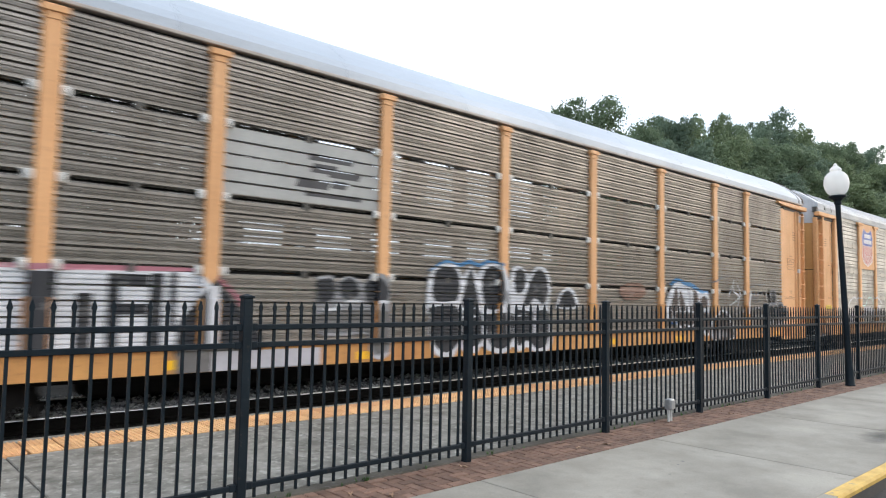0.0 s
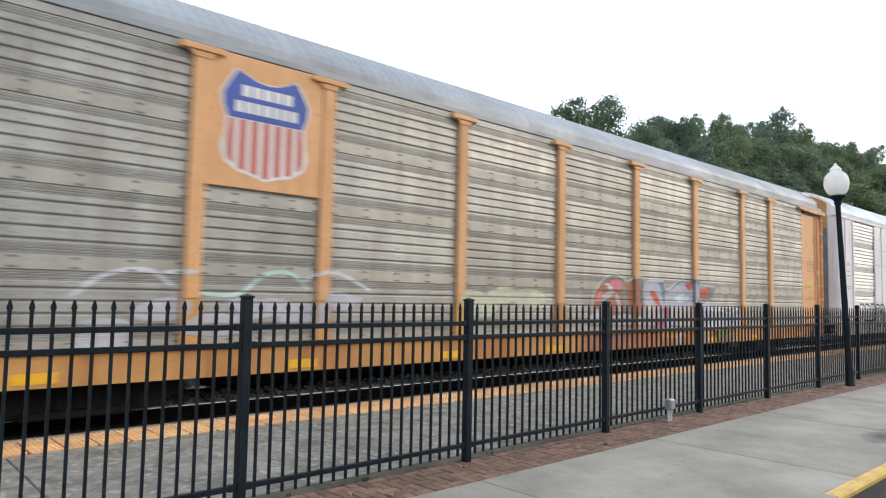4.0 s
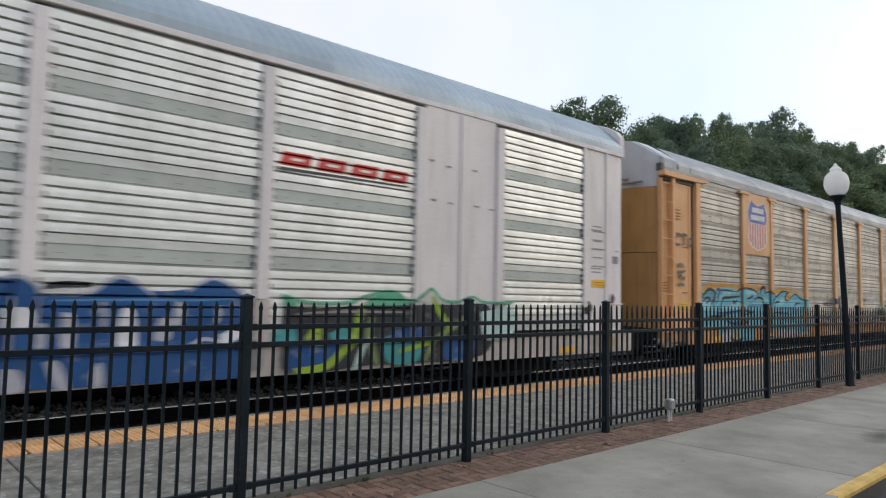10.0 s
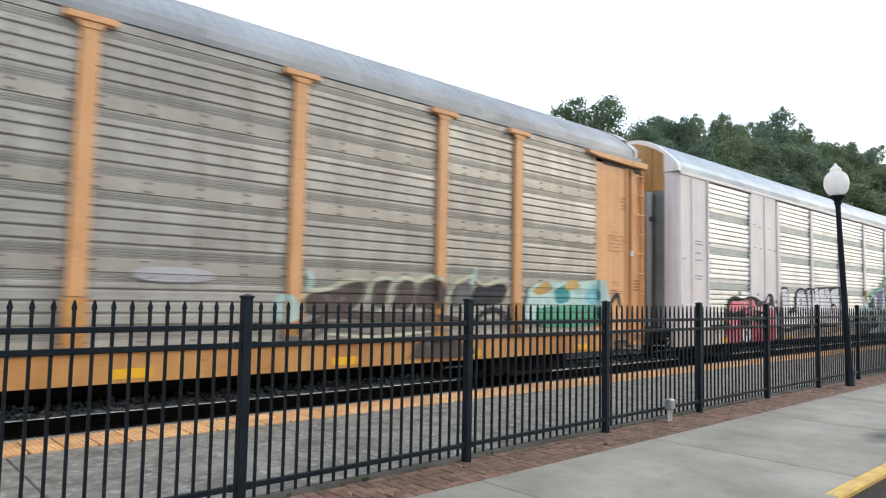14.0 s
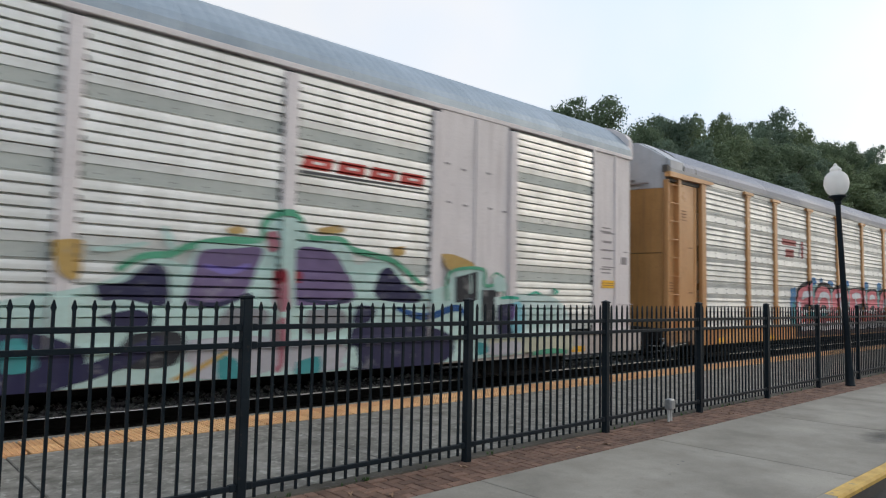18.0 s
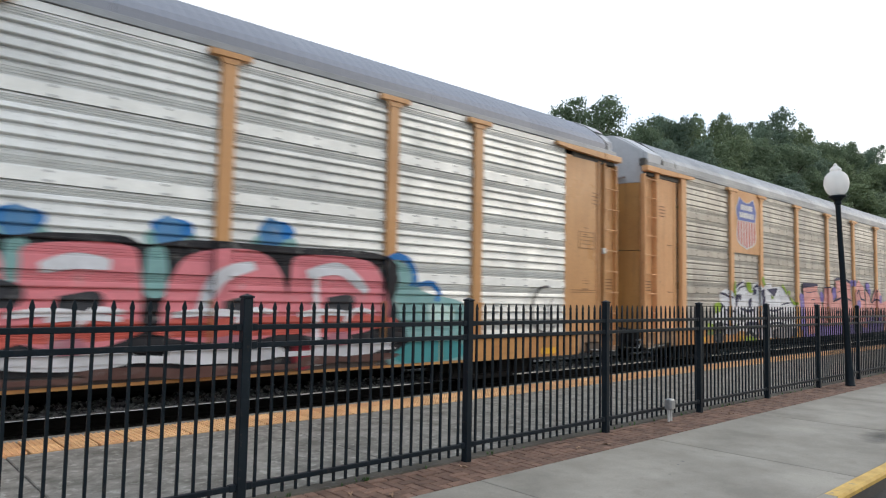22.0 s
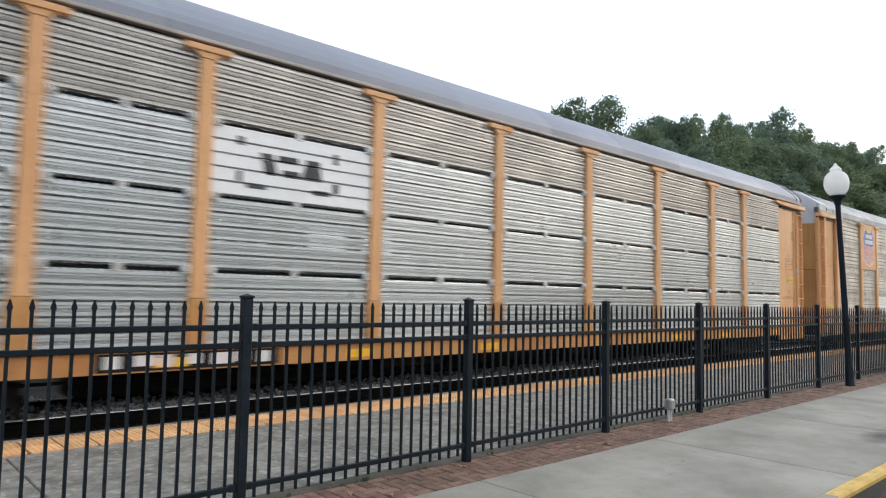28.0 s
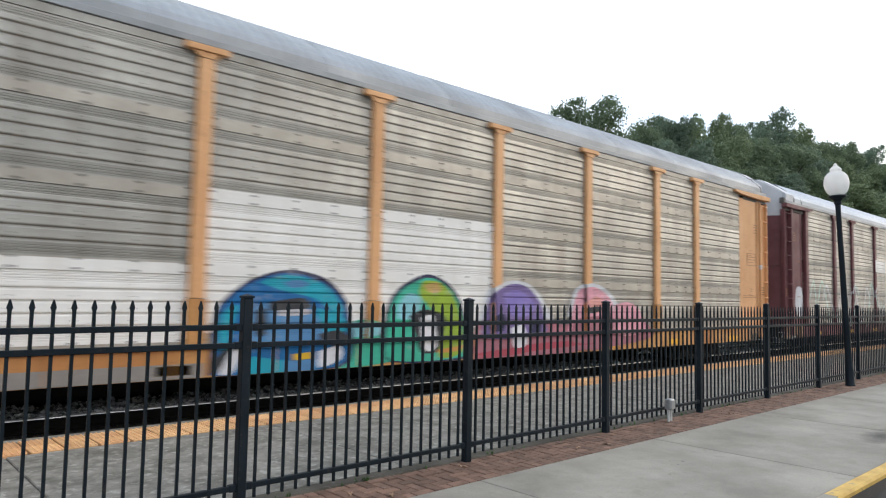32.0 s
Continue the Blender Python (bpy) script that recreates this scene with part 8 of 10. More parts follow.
    p.fill("umber", ribbon([(17.96, 0.99), (18.35, 1.17), (18.67, 1.25), (19.56, 1.21), (20.57, 1.19), (21.24, 1.15)], 0.12, 0.6))
    p.fill("charcoal", ribbon([(21.44, 0.87), (21.70, 1.18), (22.10, 1.32), (22.53, 1.14), (22.87, 0.78)], 0.1, 0.6))
    p.fill("smoke", ribbon([(17.68, 0.94), (18.05, 0.89), (18.52, 1.03)], 0.09, 0.6))
    p.fill("taupe", ribbon([(18.68, 1.07), (19.38, 0.97), (20.15, 1.04), (21.02, 0.94)], 0.07, 0.6))
    p.fill("cream", ribbon([(18.52, 0.95), (19.38, 0.89), (20.57, 0.95)], 0.05, 0.6))
    p.fill("mint", swell([(23.02, 1.48), (23.13, 1.75), (23.64, 1.87), (24.62, 1.90), (25.42, 1.97), (25.74, 1.86), (25.75, 1.18), (23.21, 1.07)]))
    p.fill("teal", swell([(23.87, 1.70), (24.28, 1.84), (24.39, 1.52), (23.97, 1.45)]))
    p.fill("ochre", swell([(23.19, 1.70), (23.61, 1.88), (23.80, 1.72), (23.37, 1.60)]))
    p.fill("ochre", swell([(24.18, 1.83), (24.52, 1.96), (24.72, 1.80), (24.32, 1.72)]))
    p.fill("green", swell([(23.35, 1.35), (24.46, 1.41), (25.52, 1.36), (25.52, 1.01), (23.51, 0.99)]))
    p.fill("aqua", swell([(24.88, 1.58), (25.24, 1.87), (25.42, 1.59), (25.15, 1.41)]))
    p.fill("charcoal", ribbon([(25.71, 1.18), (25.94, 1.48), (26.19, 1.66), (26.29, 1.36)], 0.1, 0.6))
    p.fill("grey", blob(12.98, 1.62, 0.33, 0.3, 2, 2.1, 0.03)).fill("cream", blob(13.02, 1.64, 0.28, 0.27, 2, 2.1, 0.03))
    p.fill("smoke", blob(11.5, 1.56, 0.35, 0.09, 3)).fill("smoke", blob(12.0, 1.64, 0.22, 0.12, 5)).fill("mauve", blob(16.2, 1.75, 0.5, 0.1, 3))
    for pts in ([(0.62, 3.22), (0.78, 3.25), (0.95, 3.22)], [(0.66, 3.22), (0.64, 3.0), (0.9, 2.98)], [(1.0, 3.26), (1.25, 3.24)], [(1.12, 3.25), (1.1, 2.98)], [(1.52, 3.2), (1.36, 3.15), (1.36, 3.0), (1.54, 2.97)],
                [(0.72, 2.42), (0.9, 2.48), (1.1, 2.42)], [(0.75, 2.3), (0.95, 2.28), (1.15, 2.33)], [(0.78, 2.12), (0.9, 2.2), (1.05, 2.1), (1.12, 2.18)], [(0.8, 1.98), (1.1, 1.96)]):
        p.fill("smoke", ribbon(pts, 0.075, 0.6))
    tagged_up(p, "sprayed graffiti on weathered ribs")
    plate_on(cars[3], 0.82, 1.36, 0.52, 0.14, "label_yellow", "yellow notice plate")
    # white and purple pieces
    p = Paint(cars[4], "bulb", (1, 7))
    p.fill("black", swell([(2.84, 1.24), (3.01, 1.58), (3.29, 1.70), (3.59, 1.71), (3.86, 1.66), (4.08, 1.67), (4.43, 1.72), (4.81, 1.69), (5.18, 1.59), (5.42, 1.62), (5.63, 1.77), (5.77, 1.83), (6.04, 1.75), (6.14, 1.45), (6.42, 1.33), (6.70, 0.75), (6.64, 0.28), (3.67, 0.37), (2.89, 0.42)]))
    p.fill("pink", swell([(3.07, 1.35), (3.30, 1.56), (3.60, 1.56), (4.06, 1.59), (4.01, 1.42), (3.88, 1.32), (3.61, 1.29), (3.31, 1.24)]))
    p.fill("pink", swell([(4.12, 1.47), (4.20, 1.60), (4.44, 1.64), (4.59, 1.60), (4.75, 1.46), (5.08, 1.42), (5.42, 1.51), (5.70, 1.69), (5.67, 1.55), (5.43, 1.33), (5.16, 1.27), (4.57, 1.36), (4.52, 1.15), (4.14, 1.09), (4.08, 1.28)]))
    p.fill("pink", swell([(5.30, 1.07), (5.58, 1.32), (5.83, 1.41), (6.06, 1.33), (6.20, 1.15), (6.22, 0.92), (6.06, 0.63), (5.68, 0.56), (5.67, 0.92), (5.44, 1.07)]))
    p.fill("pink", swell([(2.99, 1.01), (3.32, 1.12), (3.63, 1.08), (3.79, 0.99), (3.44, 0.85)]))
    p.fill("cherry", swell([(4.35, 0.96), (4.78, 0.97), (4.99, 0.87), (5.60, 0.75), (6.14, 0.77), (6.18, 0.40), (5.70, 0.29), (4.56, 0.36), (4.37, 0.70)]))
    p.fill("cherry", swell([(2.92, 0.78), (3.64, 0.80), (3.86, 0.74), (3.86, 0.42), (2.94, 0.44)]))
    p.fill("crimson", swell([(4.80, 0.59), (5.12, 0.67), (5.17, 0.33), (4.81, 0.34)]))
    p.fill("white", ribbon([(4.64, 1.15), (4.67, 1.30), (4.79, 1.35), (5.02, 1.36), (5.24, 1.32)], 0.07, 0.6))
    p.fill("white", ribbon([(5.15, 1.14), (5.50, 1.30), (5.79, 1.42), (6.06, 1.37), (6.23, 1.15), (6.25, 0.83), (6.20, 0.53), (6.09, 0.32)], 0.07, 0.6))
    p.fill("white", ribbon([(5.54, 1.55), (5.72, 1.71), (5.68, 1.55)], 0.08, 0.6))
    p.fill("white", ribbon([(4.04, 1.49), (4.13, 1.62), (4.07, 1.39)], 0.06, 0.6))
    p.fill("black", swell([(4.68, 1.20), (4.76, 1.30), (5.02, 1.29), (5.17, 1.25), (5.03, 1.15), (4.75, 1.10)]))
    p.fill("black", swell([(5.01, 0.95), (5.18, 1.02), (5.44, 1.21), (5.51, 1.08), (5.24, 0.97), (5.19, 0.86)]))
    p.fill("bright", swell([(5.24, 0.93), (5.38, 1.00), (5.60, 1.01), (5.61, 0.85), (5.22, 0.84)]))
    p.fill("white", swell([(3.86, 0.82), (4.13, 0.78), (4.38, 0.74), (4.44, 0.51), (4.15, 0.39), (3.90, 0.48)]))
    p.fill("brown", swell([(4.05, 0.72), (4.17, 0.72), (4.17, 0.59), (4.06, 0.60)]))
    p.fill("grey", ribbon([(4.26, 0.69), (4.29, 0.56), (4.27, 0.45)], 0.1, 0.6))
    p.fill("black", ribbon([(4.13, 1.31), (4.36, 1.39), (4.54, 1.44)], 0.05, 0.6))
    p.fill("black", ribbon([(4.05, 1.14), (4.22, 1.18), (4.52, 1.16)], 0.06, 0.6))
    p.fill("smoke", swell([(4.85, 1.79), (4.92, 1.82), (4.97, 1.78), (4.92, 1.73)]))
    p.fill("smoke", swell([(6.17, 1.58), (6.26, 1.64), (6.33, 1.58), (6.25, 1.52)]))
    p.fill("smoke", swell([(3.68, 1.81), (3.77, 1.87), (3.84, 1.80), (3.76, 1.73)]))
    p.fill("black", swell([(6.52, 1.23), (6.54, 1.71), (6.67, 1.96), (6.91, 2.05), (7.25, 2.05), (7.34, 1.89), (7.36, 1.31), (7.77, 1.33), (7.80, 1.68), (7.93, 1.88), (8.18, 2.02), (8.53, 2.06), (8.87, 2.00), (9.00, 2.08), (9.40, 2.07), (9.82, 2.11), (10.73, 2.14), (11.76, 2.17), (12.47, 2.14), (12.86, 2.03), (13.02, 1.83), (12.97, 1.49), (12.82, 1.32), (12.80, 0.76), (10.54, 0.73), (8.06, 0.69), (7.27, 0.62), (6.70, 0.63), (6.49, 0.80)]))
    p.fill("bright", swell([(6.69, 1.65), (6.70, 1.86), (6.92, 1.98), (7.21, 1.99), (7.28, 1.89), (7.29, 1.44), (7.36, 1.22), (7.87, 1.25), (7.89, 0.84), (6.76, 0.76), (6.69, 1.23)]))
    p.fill("bright", swell([(7.99, 1.34), (7.99, 1.68), (8.11, 1.88), (8.44, 1.99), (8.72, 1.94), (8.82, 1.71), (8.90, 1.30), (8.90, 0.84), (8.02, 0.79)]))
    p.fill("bright", swell([(9.01, 1.34), (8.97, 1.91), (9.10, 1.99), (9.35, 2.00), (9.42, 1.73), (9.53, 1.38), (9.60, 0.82), (9.05, 0.80)]))
    p.fill("bright", swell([(9.61, 1.43), (9.56, 1.92), (9.71, 2.04), (9.98, 2.05), (10.05, 1.74), (10.11, 1.34), (10.10, 0.83), (9.67, 0.85)]))
    p.fill("bright", swell([(10.19, 0.83), (10.09, 1.82), (10.15, 2.02), (10.64, 2.08), (11.08, 2.07), (11.16, 1.77), (11.19, 1.39), (11.32, 0.80)]))
    p.fill("bright", swell([(11.30, 1.57), (11.23, 1.87), (11.44, 2.06), (12.18, 2.11), (12.73, 2.01), (12.81, 1.72), (12.66, 1.46), (12.46, 1.35), (12.47, 0.79), (11.48, 0.80), (11.41, 1.30)]))
    p.fill("black", ribbon([(8.23, 1.68), (8.37, 1.64), (8.36, 1.54), (8.25, 1.50)], 0.07, 0.5))
    p.fill("black", ribbon([(10.65, 2.06), (10.70, 1.87), (10.82, 1.75)], 0.06, 0.5))
    p.fill("black", ribbon([(11.09, 1.77), (11.25, 1.54), (11.61, 1.49), (11.78, 1.34)], 0.09, 0.5))
    p.fill("black", ribbon([(12.10, 1.72), (12.16, 1.65), (12.23, 1.58)], 0.07, 0.5))
    p.fill("black", ribbon([(7.35, 1.21), (7.55, 1.29), (7.64, 1.37), (7.87, 1.33)], 0.1, 0.5))
    p.fill("black", ribbon([(9.05, 1.21), (9.04, 1.01), (9.11, 0.84)], 0.07, 0.5))
    p.fill("black", ribbon([(9.48, 1.34), (9.68, 1.43), (10.01, 1.34)], 0.05, 0.5))
    p.fill("black", ribbon([(6.70, 0.67), (7.27, 0.68), (7.98, 0.76), (9.05, 0.78)], 0.06, 0.5))
    p.fill("black", ribbon([(12.75, 1.82), (12.99, 1.93), (13.13, 1.85)], 0.08, 0.5))
    p.fill("smoke", ribbon([(8.17, 1.88), (8.40, 1.94), (8.65, 1.91)], 0.025, 0.6))
    p.fill("smoke", ribbon([(9.69, 1.96), (9.88, 1.99), (9.99, 1.97)], 0.025, 0.6))
    p.fill("smoke", ribbon([(10.80, 2.02), (10.98, 2.03), (11.11, 2.00)], 0.025, 0.6))
    p.fill("smoke", ribbon([(12.40, 1.76), (12.51, 1.66), (12.48, 1.55)], 0.025, 0.6))
    p.fill("rose", ribbon([(6.72, 1.72), (6.76, 1.51), (6.86, 1.65)], 0.05, 0.6))
    p.fill("taupe", swell([(8.06, 0.68), (8.68, 0.71), (9.45, 0.72), (9.46, 0.53), (8.68, 0.49), (8.11, 0.48)]))
    p.fill("taupe", swell([(9.87, 0.64), (11.27, 0.68), (12.50, 0.66), (12.50, 0.58), (10.55, 0.49)]))
    p.fill("marigold", rect(7.05, 7.62, 0.43, 0.52)).fill("marigold", rect(10.5, 10.92, 0.55, 0.63)).fill("marigold", rect(13.6, 14.1, 0.55, 0.62))
    p.fill("ochre", swell([(14.93, 2.09), (15.23, 2.12), (15.27, 2.02), (15.23, 1.67), (15.02, 1.73)]))
    p.fill("ochre", swell([(17.01, 2.39), (17.21, 2.45), (17.26, 2.36), (17.06, 2.33)]))
    p.fill("ochre", swell([(18.42, 2.51), (18.82, 2.59), (18.87, 2.49), (18.47, 2.44)]))
    p.fill("ochre", swell([(19.81, 2.30), (20.06, 2.35), (20.07, 2.22), (19.87, 2.19)]))
    p.fill("ochre", swell([(20.86, 2.27), (21.19, 2.27), (21.69, 2.11), (21.06, 2.00)]))
    p.fill("mint", ribbon([(15.36, 2.02), (15.61, 2.04), (16.00, 2.13)], 0.07, 0.6))
    p.fill("mint", ribbon([(16.19, 2.36), (16.27, 2.15), (16.32, 1.94)], 0.1, 0.6))
    p.fill("green", ribbon([(15.65, 1.78), (15.94, 1.96), (16.28, 2.01), (16.53, 2.13), (17.02, 2.24), (17.52, 2.27), (17.57, 2.52), (17.81, 2.68), (18.08, 2.65), (18.29, 2.37), (18.82, 2.37), (19.06, 2.24), (19.47, 2.17), (19.93, 2.07), (20.49, 1.72)], 0.1, 0.8))
    p.fill("mint", swell([(13.91, 1.24), (14.49, 1.40), (14.81, 1.48), (15.20, 1.55), (15.50, 1.64), (15.81, 1.78), (16.04, 1.93), (16.28, 1.94), (16.50, 1.88), (16.60, 2.09), (16.71, 2.18), (17.52, 2.23), (17.59, 2.47), (17.76, 2.61), (18.04, 2.61), (18.23, 2.52), (18.28, 2.32), (18.72, 2.35), (18.98, 2.24), (19.15, 2.00), (19.47, 2.10), (19.82, 2.03), (20.18, 1.76), (20.49, 1.63), (21.07, 1.77), (21.06, 1.96), (21.91, 2.03), (22.00, 1.79), (22.24, 1.71), (22.25, 1.40), (23.70, 1.34), (23.71, 0.60), (22.09, 0.45), (18.90, 0.40), (15.69, 0.41), (13.95, 0.46)]))
    p.fill("plum", swell([(15.41, 1.59), (15.72, 1.64), (15.88, 1.78), (16.04, 1.88), (16.22, 1.83), (16.28, 1.65), (16.24, 1.36), (15.77, 1.43), (15.48, 1.42)]))
    p.fill("plum", swell([(19.47, 1.64), (19.61, 1.92), (19.82, 1.98), (20.06, 1.76), (20.45, 1.58), (20.37, 1.43), (19.61, 1.47)]))
    p.fill("violet", swell([(16.49, 1.48), (16.58, 1.81), (16.68, 2.07), (17.11, 2.13), (17.54, 2.16), (17.45, 1.84), (17.30, 1.53), (17.06, 1.40), (16.53, 1.36)]))
    p.fill("violet", swell([(18.09, 1.37), (18.05, 2.14), (18.43, 2.22), (18.73, 2.15), (18.94, 1.90), (19.10, 1.64), (19.02, 1.42)]))
    p.fill("plum", ribbon([(16.52, 1.43), (16.90, 1.37), (17.38, 1.53)], 0.07, 0.6))
    p.fill("plum", ribbon([(18.17, 1.46), (18.66, 1.41), (19.06, 1.47)], 0.06, 0.6))
    p.fill("lilac", ribbon([(16.73, 1.89), (17.04, 1.82), (17.36, 1.92)], 0.09, 0.6))
    p.fill("rose", swell([(17.58, 2.38), (17.75, 2.41), (17.80, 2.18), (17.64, 2.12)]))
    p.fill("rose", swell([(17.71, 1.85), (17.90, 1.86), (17.94, 1.34), (17.75, 1.34)]))
    p.fill("rose", swell([(17.74, 1.14), (17.91, 1.18), (17.94, 0.58), (17.75, 0.47)]))
    p.fill("crimson", swell([(17.71, 1.84), (17.88, 1.86), (17.89, 1.70), (17.73, 1.68)]))
    p.fill("crimson", swell([(18.07, 1.87), (18.16, 1.85), (18.15, 1.70), (18.05, 1.72)]))
    p.fill("plum", swell([(14.02, 1.00), (14.51, 1.04), (14.83, 1.04), (15.24, 0.89), (15.37, 0.69), (15.09, 0.40), (14.05, 0.45)]))
    p.fill("plum", swell([(15.46, 1.23), (15.90, 1.31), (16.11, 1.19), (15.85, 1.02)]))
    p.fill("plum", swell([(19.08, 1.02), (19.96, 1.11), (21.09, 0.89), (20.97, 0.43), (19.10, 0.42)]))
    p.fill("plum", swell([(19.17, 1.38), (19.50, 1.34), (19.40, 1.12), (19.08, 1.12)]))
    p.fill("charcoal", swell([(15.85, 1.01), (16.47, 1.01), (16.42, 0.65), (16.00, 0.59), (15.61, 0.68)]))
    p.fill("plum", ribbon([(15.14, 0.51), (15.67, 0.68), (16.23, 0.94)], 0.2, 0.6))
    p.fill("mauve", swell([(16.55, 0.92), (17.24, 0.95), (17.70, 0.90), (17.72, 0.47), (16.57, 0.45)]))
    p.fill("mauve", swell([(18.01, 0.89), (18.88, 0.82), (18.94, 0.46), (18.03, 0.45)]))
    p.fill("teal", swell([(16.93, 0.76), (17.25, 0.61), (17.26, 0.40), (16.95, 0.42)]))
    p.fill("teal", swell([(14.51, 0.96), (14.72, 0.98), (14.85, 0.67), (14.53, 0.63)]))
    p.fill("teal", swell([(18.12, 0.57), (18.49, 0.63), (18.50, 0.39), (18.12, 0.39)]))
    p.fill("grey", swell([(17.06, 1.33), (17.64, 1.30), (17.57, 1.06), (16.92, 1.07)]))
    p.fill("grey", swell([(18.27, 1.30), (18.86, 1.31), (18.97, 1.04), (18.29, 0.97)]))
    p.fill("navy", ribbon([(19.95, 1.34), (20.50, 1.20), (21.22, 1.35), (21.50, 1.20)], 0.12, 0.6))
    p.fill("mint", swell([(16.21, 0.56), (16.56, 0.65), (16.57, 0.42), (16.22, 0.40)]))
    p.fill("mint", swell([(18.89, 0.53), (19.09, 0.78), (19.21, 0.43)]))
    p.fill("ochre", ribbon([(16.36, 0.43), (16.71, 0.57), (17.09, 0.77)], 0.07, 0.6))
    p.fill("charcoal", [(21.20, 1.88), (21.73, 2.00), (21.74, 1.49), (21.21, 1.44)])
    p.fill("charcoal", [(21.95, 1.65), (22.26, 1.69), (22.27, 1.34), (21.95, 1.31)])
    p.fill("mint", ribbon([(21.56, 1.94), (21.58, 1.75), (21.57, 1.60)], 0.04, 0.6))
    p.fill("green", ribbon([(21.01, 1.47), (21.06, 1.96), (21.88, 2.05), (21.93, 1.76), (22.37, 1.77), (22.47, 1.45)], 0.06, 0.9))
    p.fill("pale_mint", swell([(22.0, 1.55), (22.45, 1.56), (23.23, 1.62), (23.8, 1.60), (24.24, 1.45), (24.50, 1.15), (24.45, 0.83), (23.5, 0.84), (22.0, 0.83)]))
    p.fill("mint", swell([(22.15, 1.88), (22.3, 1.96), (22.45, 1.90), (22.52, 1.70), (22.2, 1.66)])).fill("green", ribbon([(22.11, 1.91), (22.24, 1.99), (22.45, 1.91)], 0.04))
    p.fill("aqua", swell([(22.62, 1.44), (22.95, 1.46), (23.1, 1.2), (23.05, 0.9), (22.62, 0.88)])).fill("mint", swell([(23.2, 1.32), (23.9, 1.36), (24.1, 1.1), (23.6, 0.95), (23.2, 1.0)]))
    p.fill("jade", ribbon([(22.35, 1.53), (22.6, 1.55), (22.85, 1.53)], 0.06)).fill("jade", ribbon([(23.22, 1.60), (23.4, 1.66), (23.55, 1.62)], 0.05)).fill("jade", ribbon([(24.0, 1.62), (24.05, 1.72), (24.1, 1.66)], 0.08))
    p.fill("cream", rect(22.05, 24.6, 0.50, 0.79)).fill("green", ribbon([(23.3, 0.47), (23.9, 0.50), (24.4, 0.46)], 0.10)).fill("mauve", swell([(22.1, 0.70), (22.9, 0.72), (22.9, 0.52), (22.1, 0.50)]))
    p.fill("charcoal", [(21.86, 1.67), (22.18, 1.68), (22.21, 1.10), (21.88, 1.08)])
    p.fill("plum", swell([(22.27, 1.40), (22.72, 1.42), (22.70, 1.20), (22.55, 1.08), (22.66, 0.88), (22.27, 0.88)]))
    p.fill("lavender", swell([(22.58, 1.38), (22.72, 1.38), (22.72, 1.16), (22.60, 1.14)])).fill("teal", swell([(21.75, 0.74), (21.98, 0.70), (22.05, 0.56), (21.78, 0.52)]))
    tagged_up(p, "sprayed graffiti on bright ribbed steel")
    # pink piece on the pale silver car
    p = Paint(cars[5], "wave")
    p.fill("white_mark", rect(6.64, 9.26, 3.05, 3.58))
    p.fill("oxide_mark", rect(7.12, 8.30, 3.42, 3.62)).fill("oxide_mark", rect(7.40, 8.10, 3.04, 3.30)).fill("grey_mark", rect(8.42, 8.58, 3.05, 3.60, 0.2)).fill("oxide_mark", rect(8.72, 8.92, 3.05, 3.62))
    sign(p)
    p.fill("umber", rect(8.2, 20.9, 0.42, 0.82))
    p.fill("sky", swell([(7.72, 1.00), (7.76, 1.95), (7.96, 2.03), (8.24, 2.05), (8.16, 1.73), (8.13, 1.23), (8.07, 0.96)]))
    p.fill("dusty_teal", swell([(20.55, 1.95), (20.9, 2.12), (21.3, 1.95), (21.5, 1.62), (22.4, 1.45), (22.55, 1.1), (22.5, 0.44), (20.8, 0.44), (20.7, 1.2)]))
    p.fill("lagoon_blue", ribbon([(20.55, 2.02), (20.85, 2.18), (21.15, 2.12), (21.3, 1.9), (21.25, 1.7)], 0.12)).fill("lagoon_blue", ribbon([(21.35, 1.72), (21.65, 1.76), (21.85, 1.62), (21.8, 1.45)], 0.10))
    p.fill("teal", swell([(20.9, 0.78), (22.3, 0.76), (22.4, 0.5), (21.0, 0.46)])).fill("mint", swell([(21.6, 1.4), (22.1, 1.38), (22.2, 1.15), (21.7, 1.1)]))
    for x, z in ((9.78, 2.26), (11.46, 2.2), (13.2, 2.26), (15.55, 2.26), (17.25, 2.28), (18.72, 2.36)):
        p.fill("dusty_teal", blob(x, z - 0.16, 0.34, 0.24, int(x * 10), 2.2)).fill("lagoon_blue", blob(x + 0.02, z + 0.06, 0.27, 0.13, int(x * 10) + 1, 2.2))
    p.fill("sky", swell([(7.93, 1.72), (8.02, 1.97), (8.13, 1.79), (8.04, 1.48)]))
    p.fill("teal", swell([(7.82, 0.88), (7.89, 1.48), (8.04, 1.60), (8.11, 1.23), (8.08, 0.75)]))
    p.fill("sky", ribbon([(9.77, 2.43), (9.75, 2.30), (9.79, 2.22)], 0.34, 0.7))
    p.fill("sky", ribbon([(10.60, 2.43), (10.57, 2.29), (10.63, 2.20)], 0.34, 0.7))
    p.fill("sky", ribbon([(11.46, 2.36), (11.43, 2.22), (11.49, 2.12)], 0.34, 0.7))
    p.fill("sky", ribbon([(13.19, 2.44), (13.15, 2.27), (13.23, 2.17)], 0.34, 0.7))
    p.fill("sky", ribbon([(15.63, 2.44), (15.57, 2.24), (15.67, 2.12)], 0.34, 0.7))
    p.fill("sky", ribbon([(17.28, 2.46), (17.21, 2.25), (17.32, 2.12)], 0.34, 0.7))
    p.fill("sky", ribbon([(18.71, 2.56), (18.63, 2.34), (18.76, 2.20)], 0.34, 0.7))
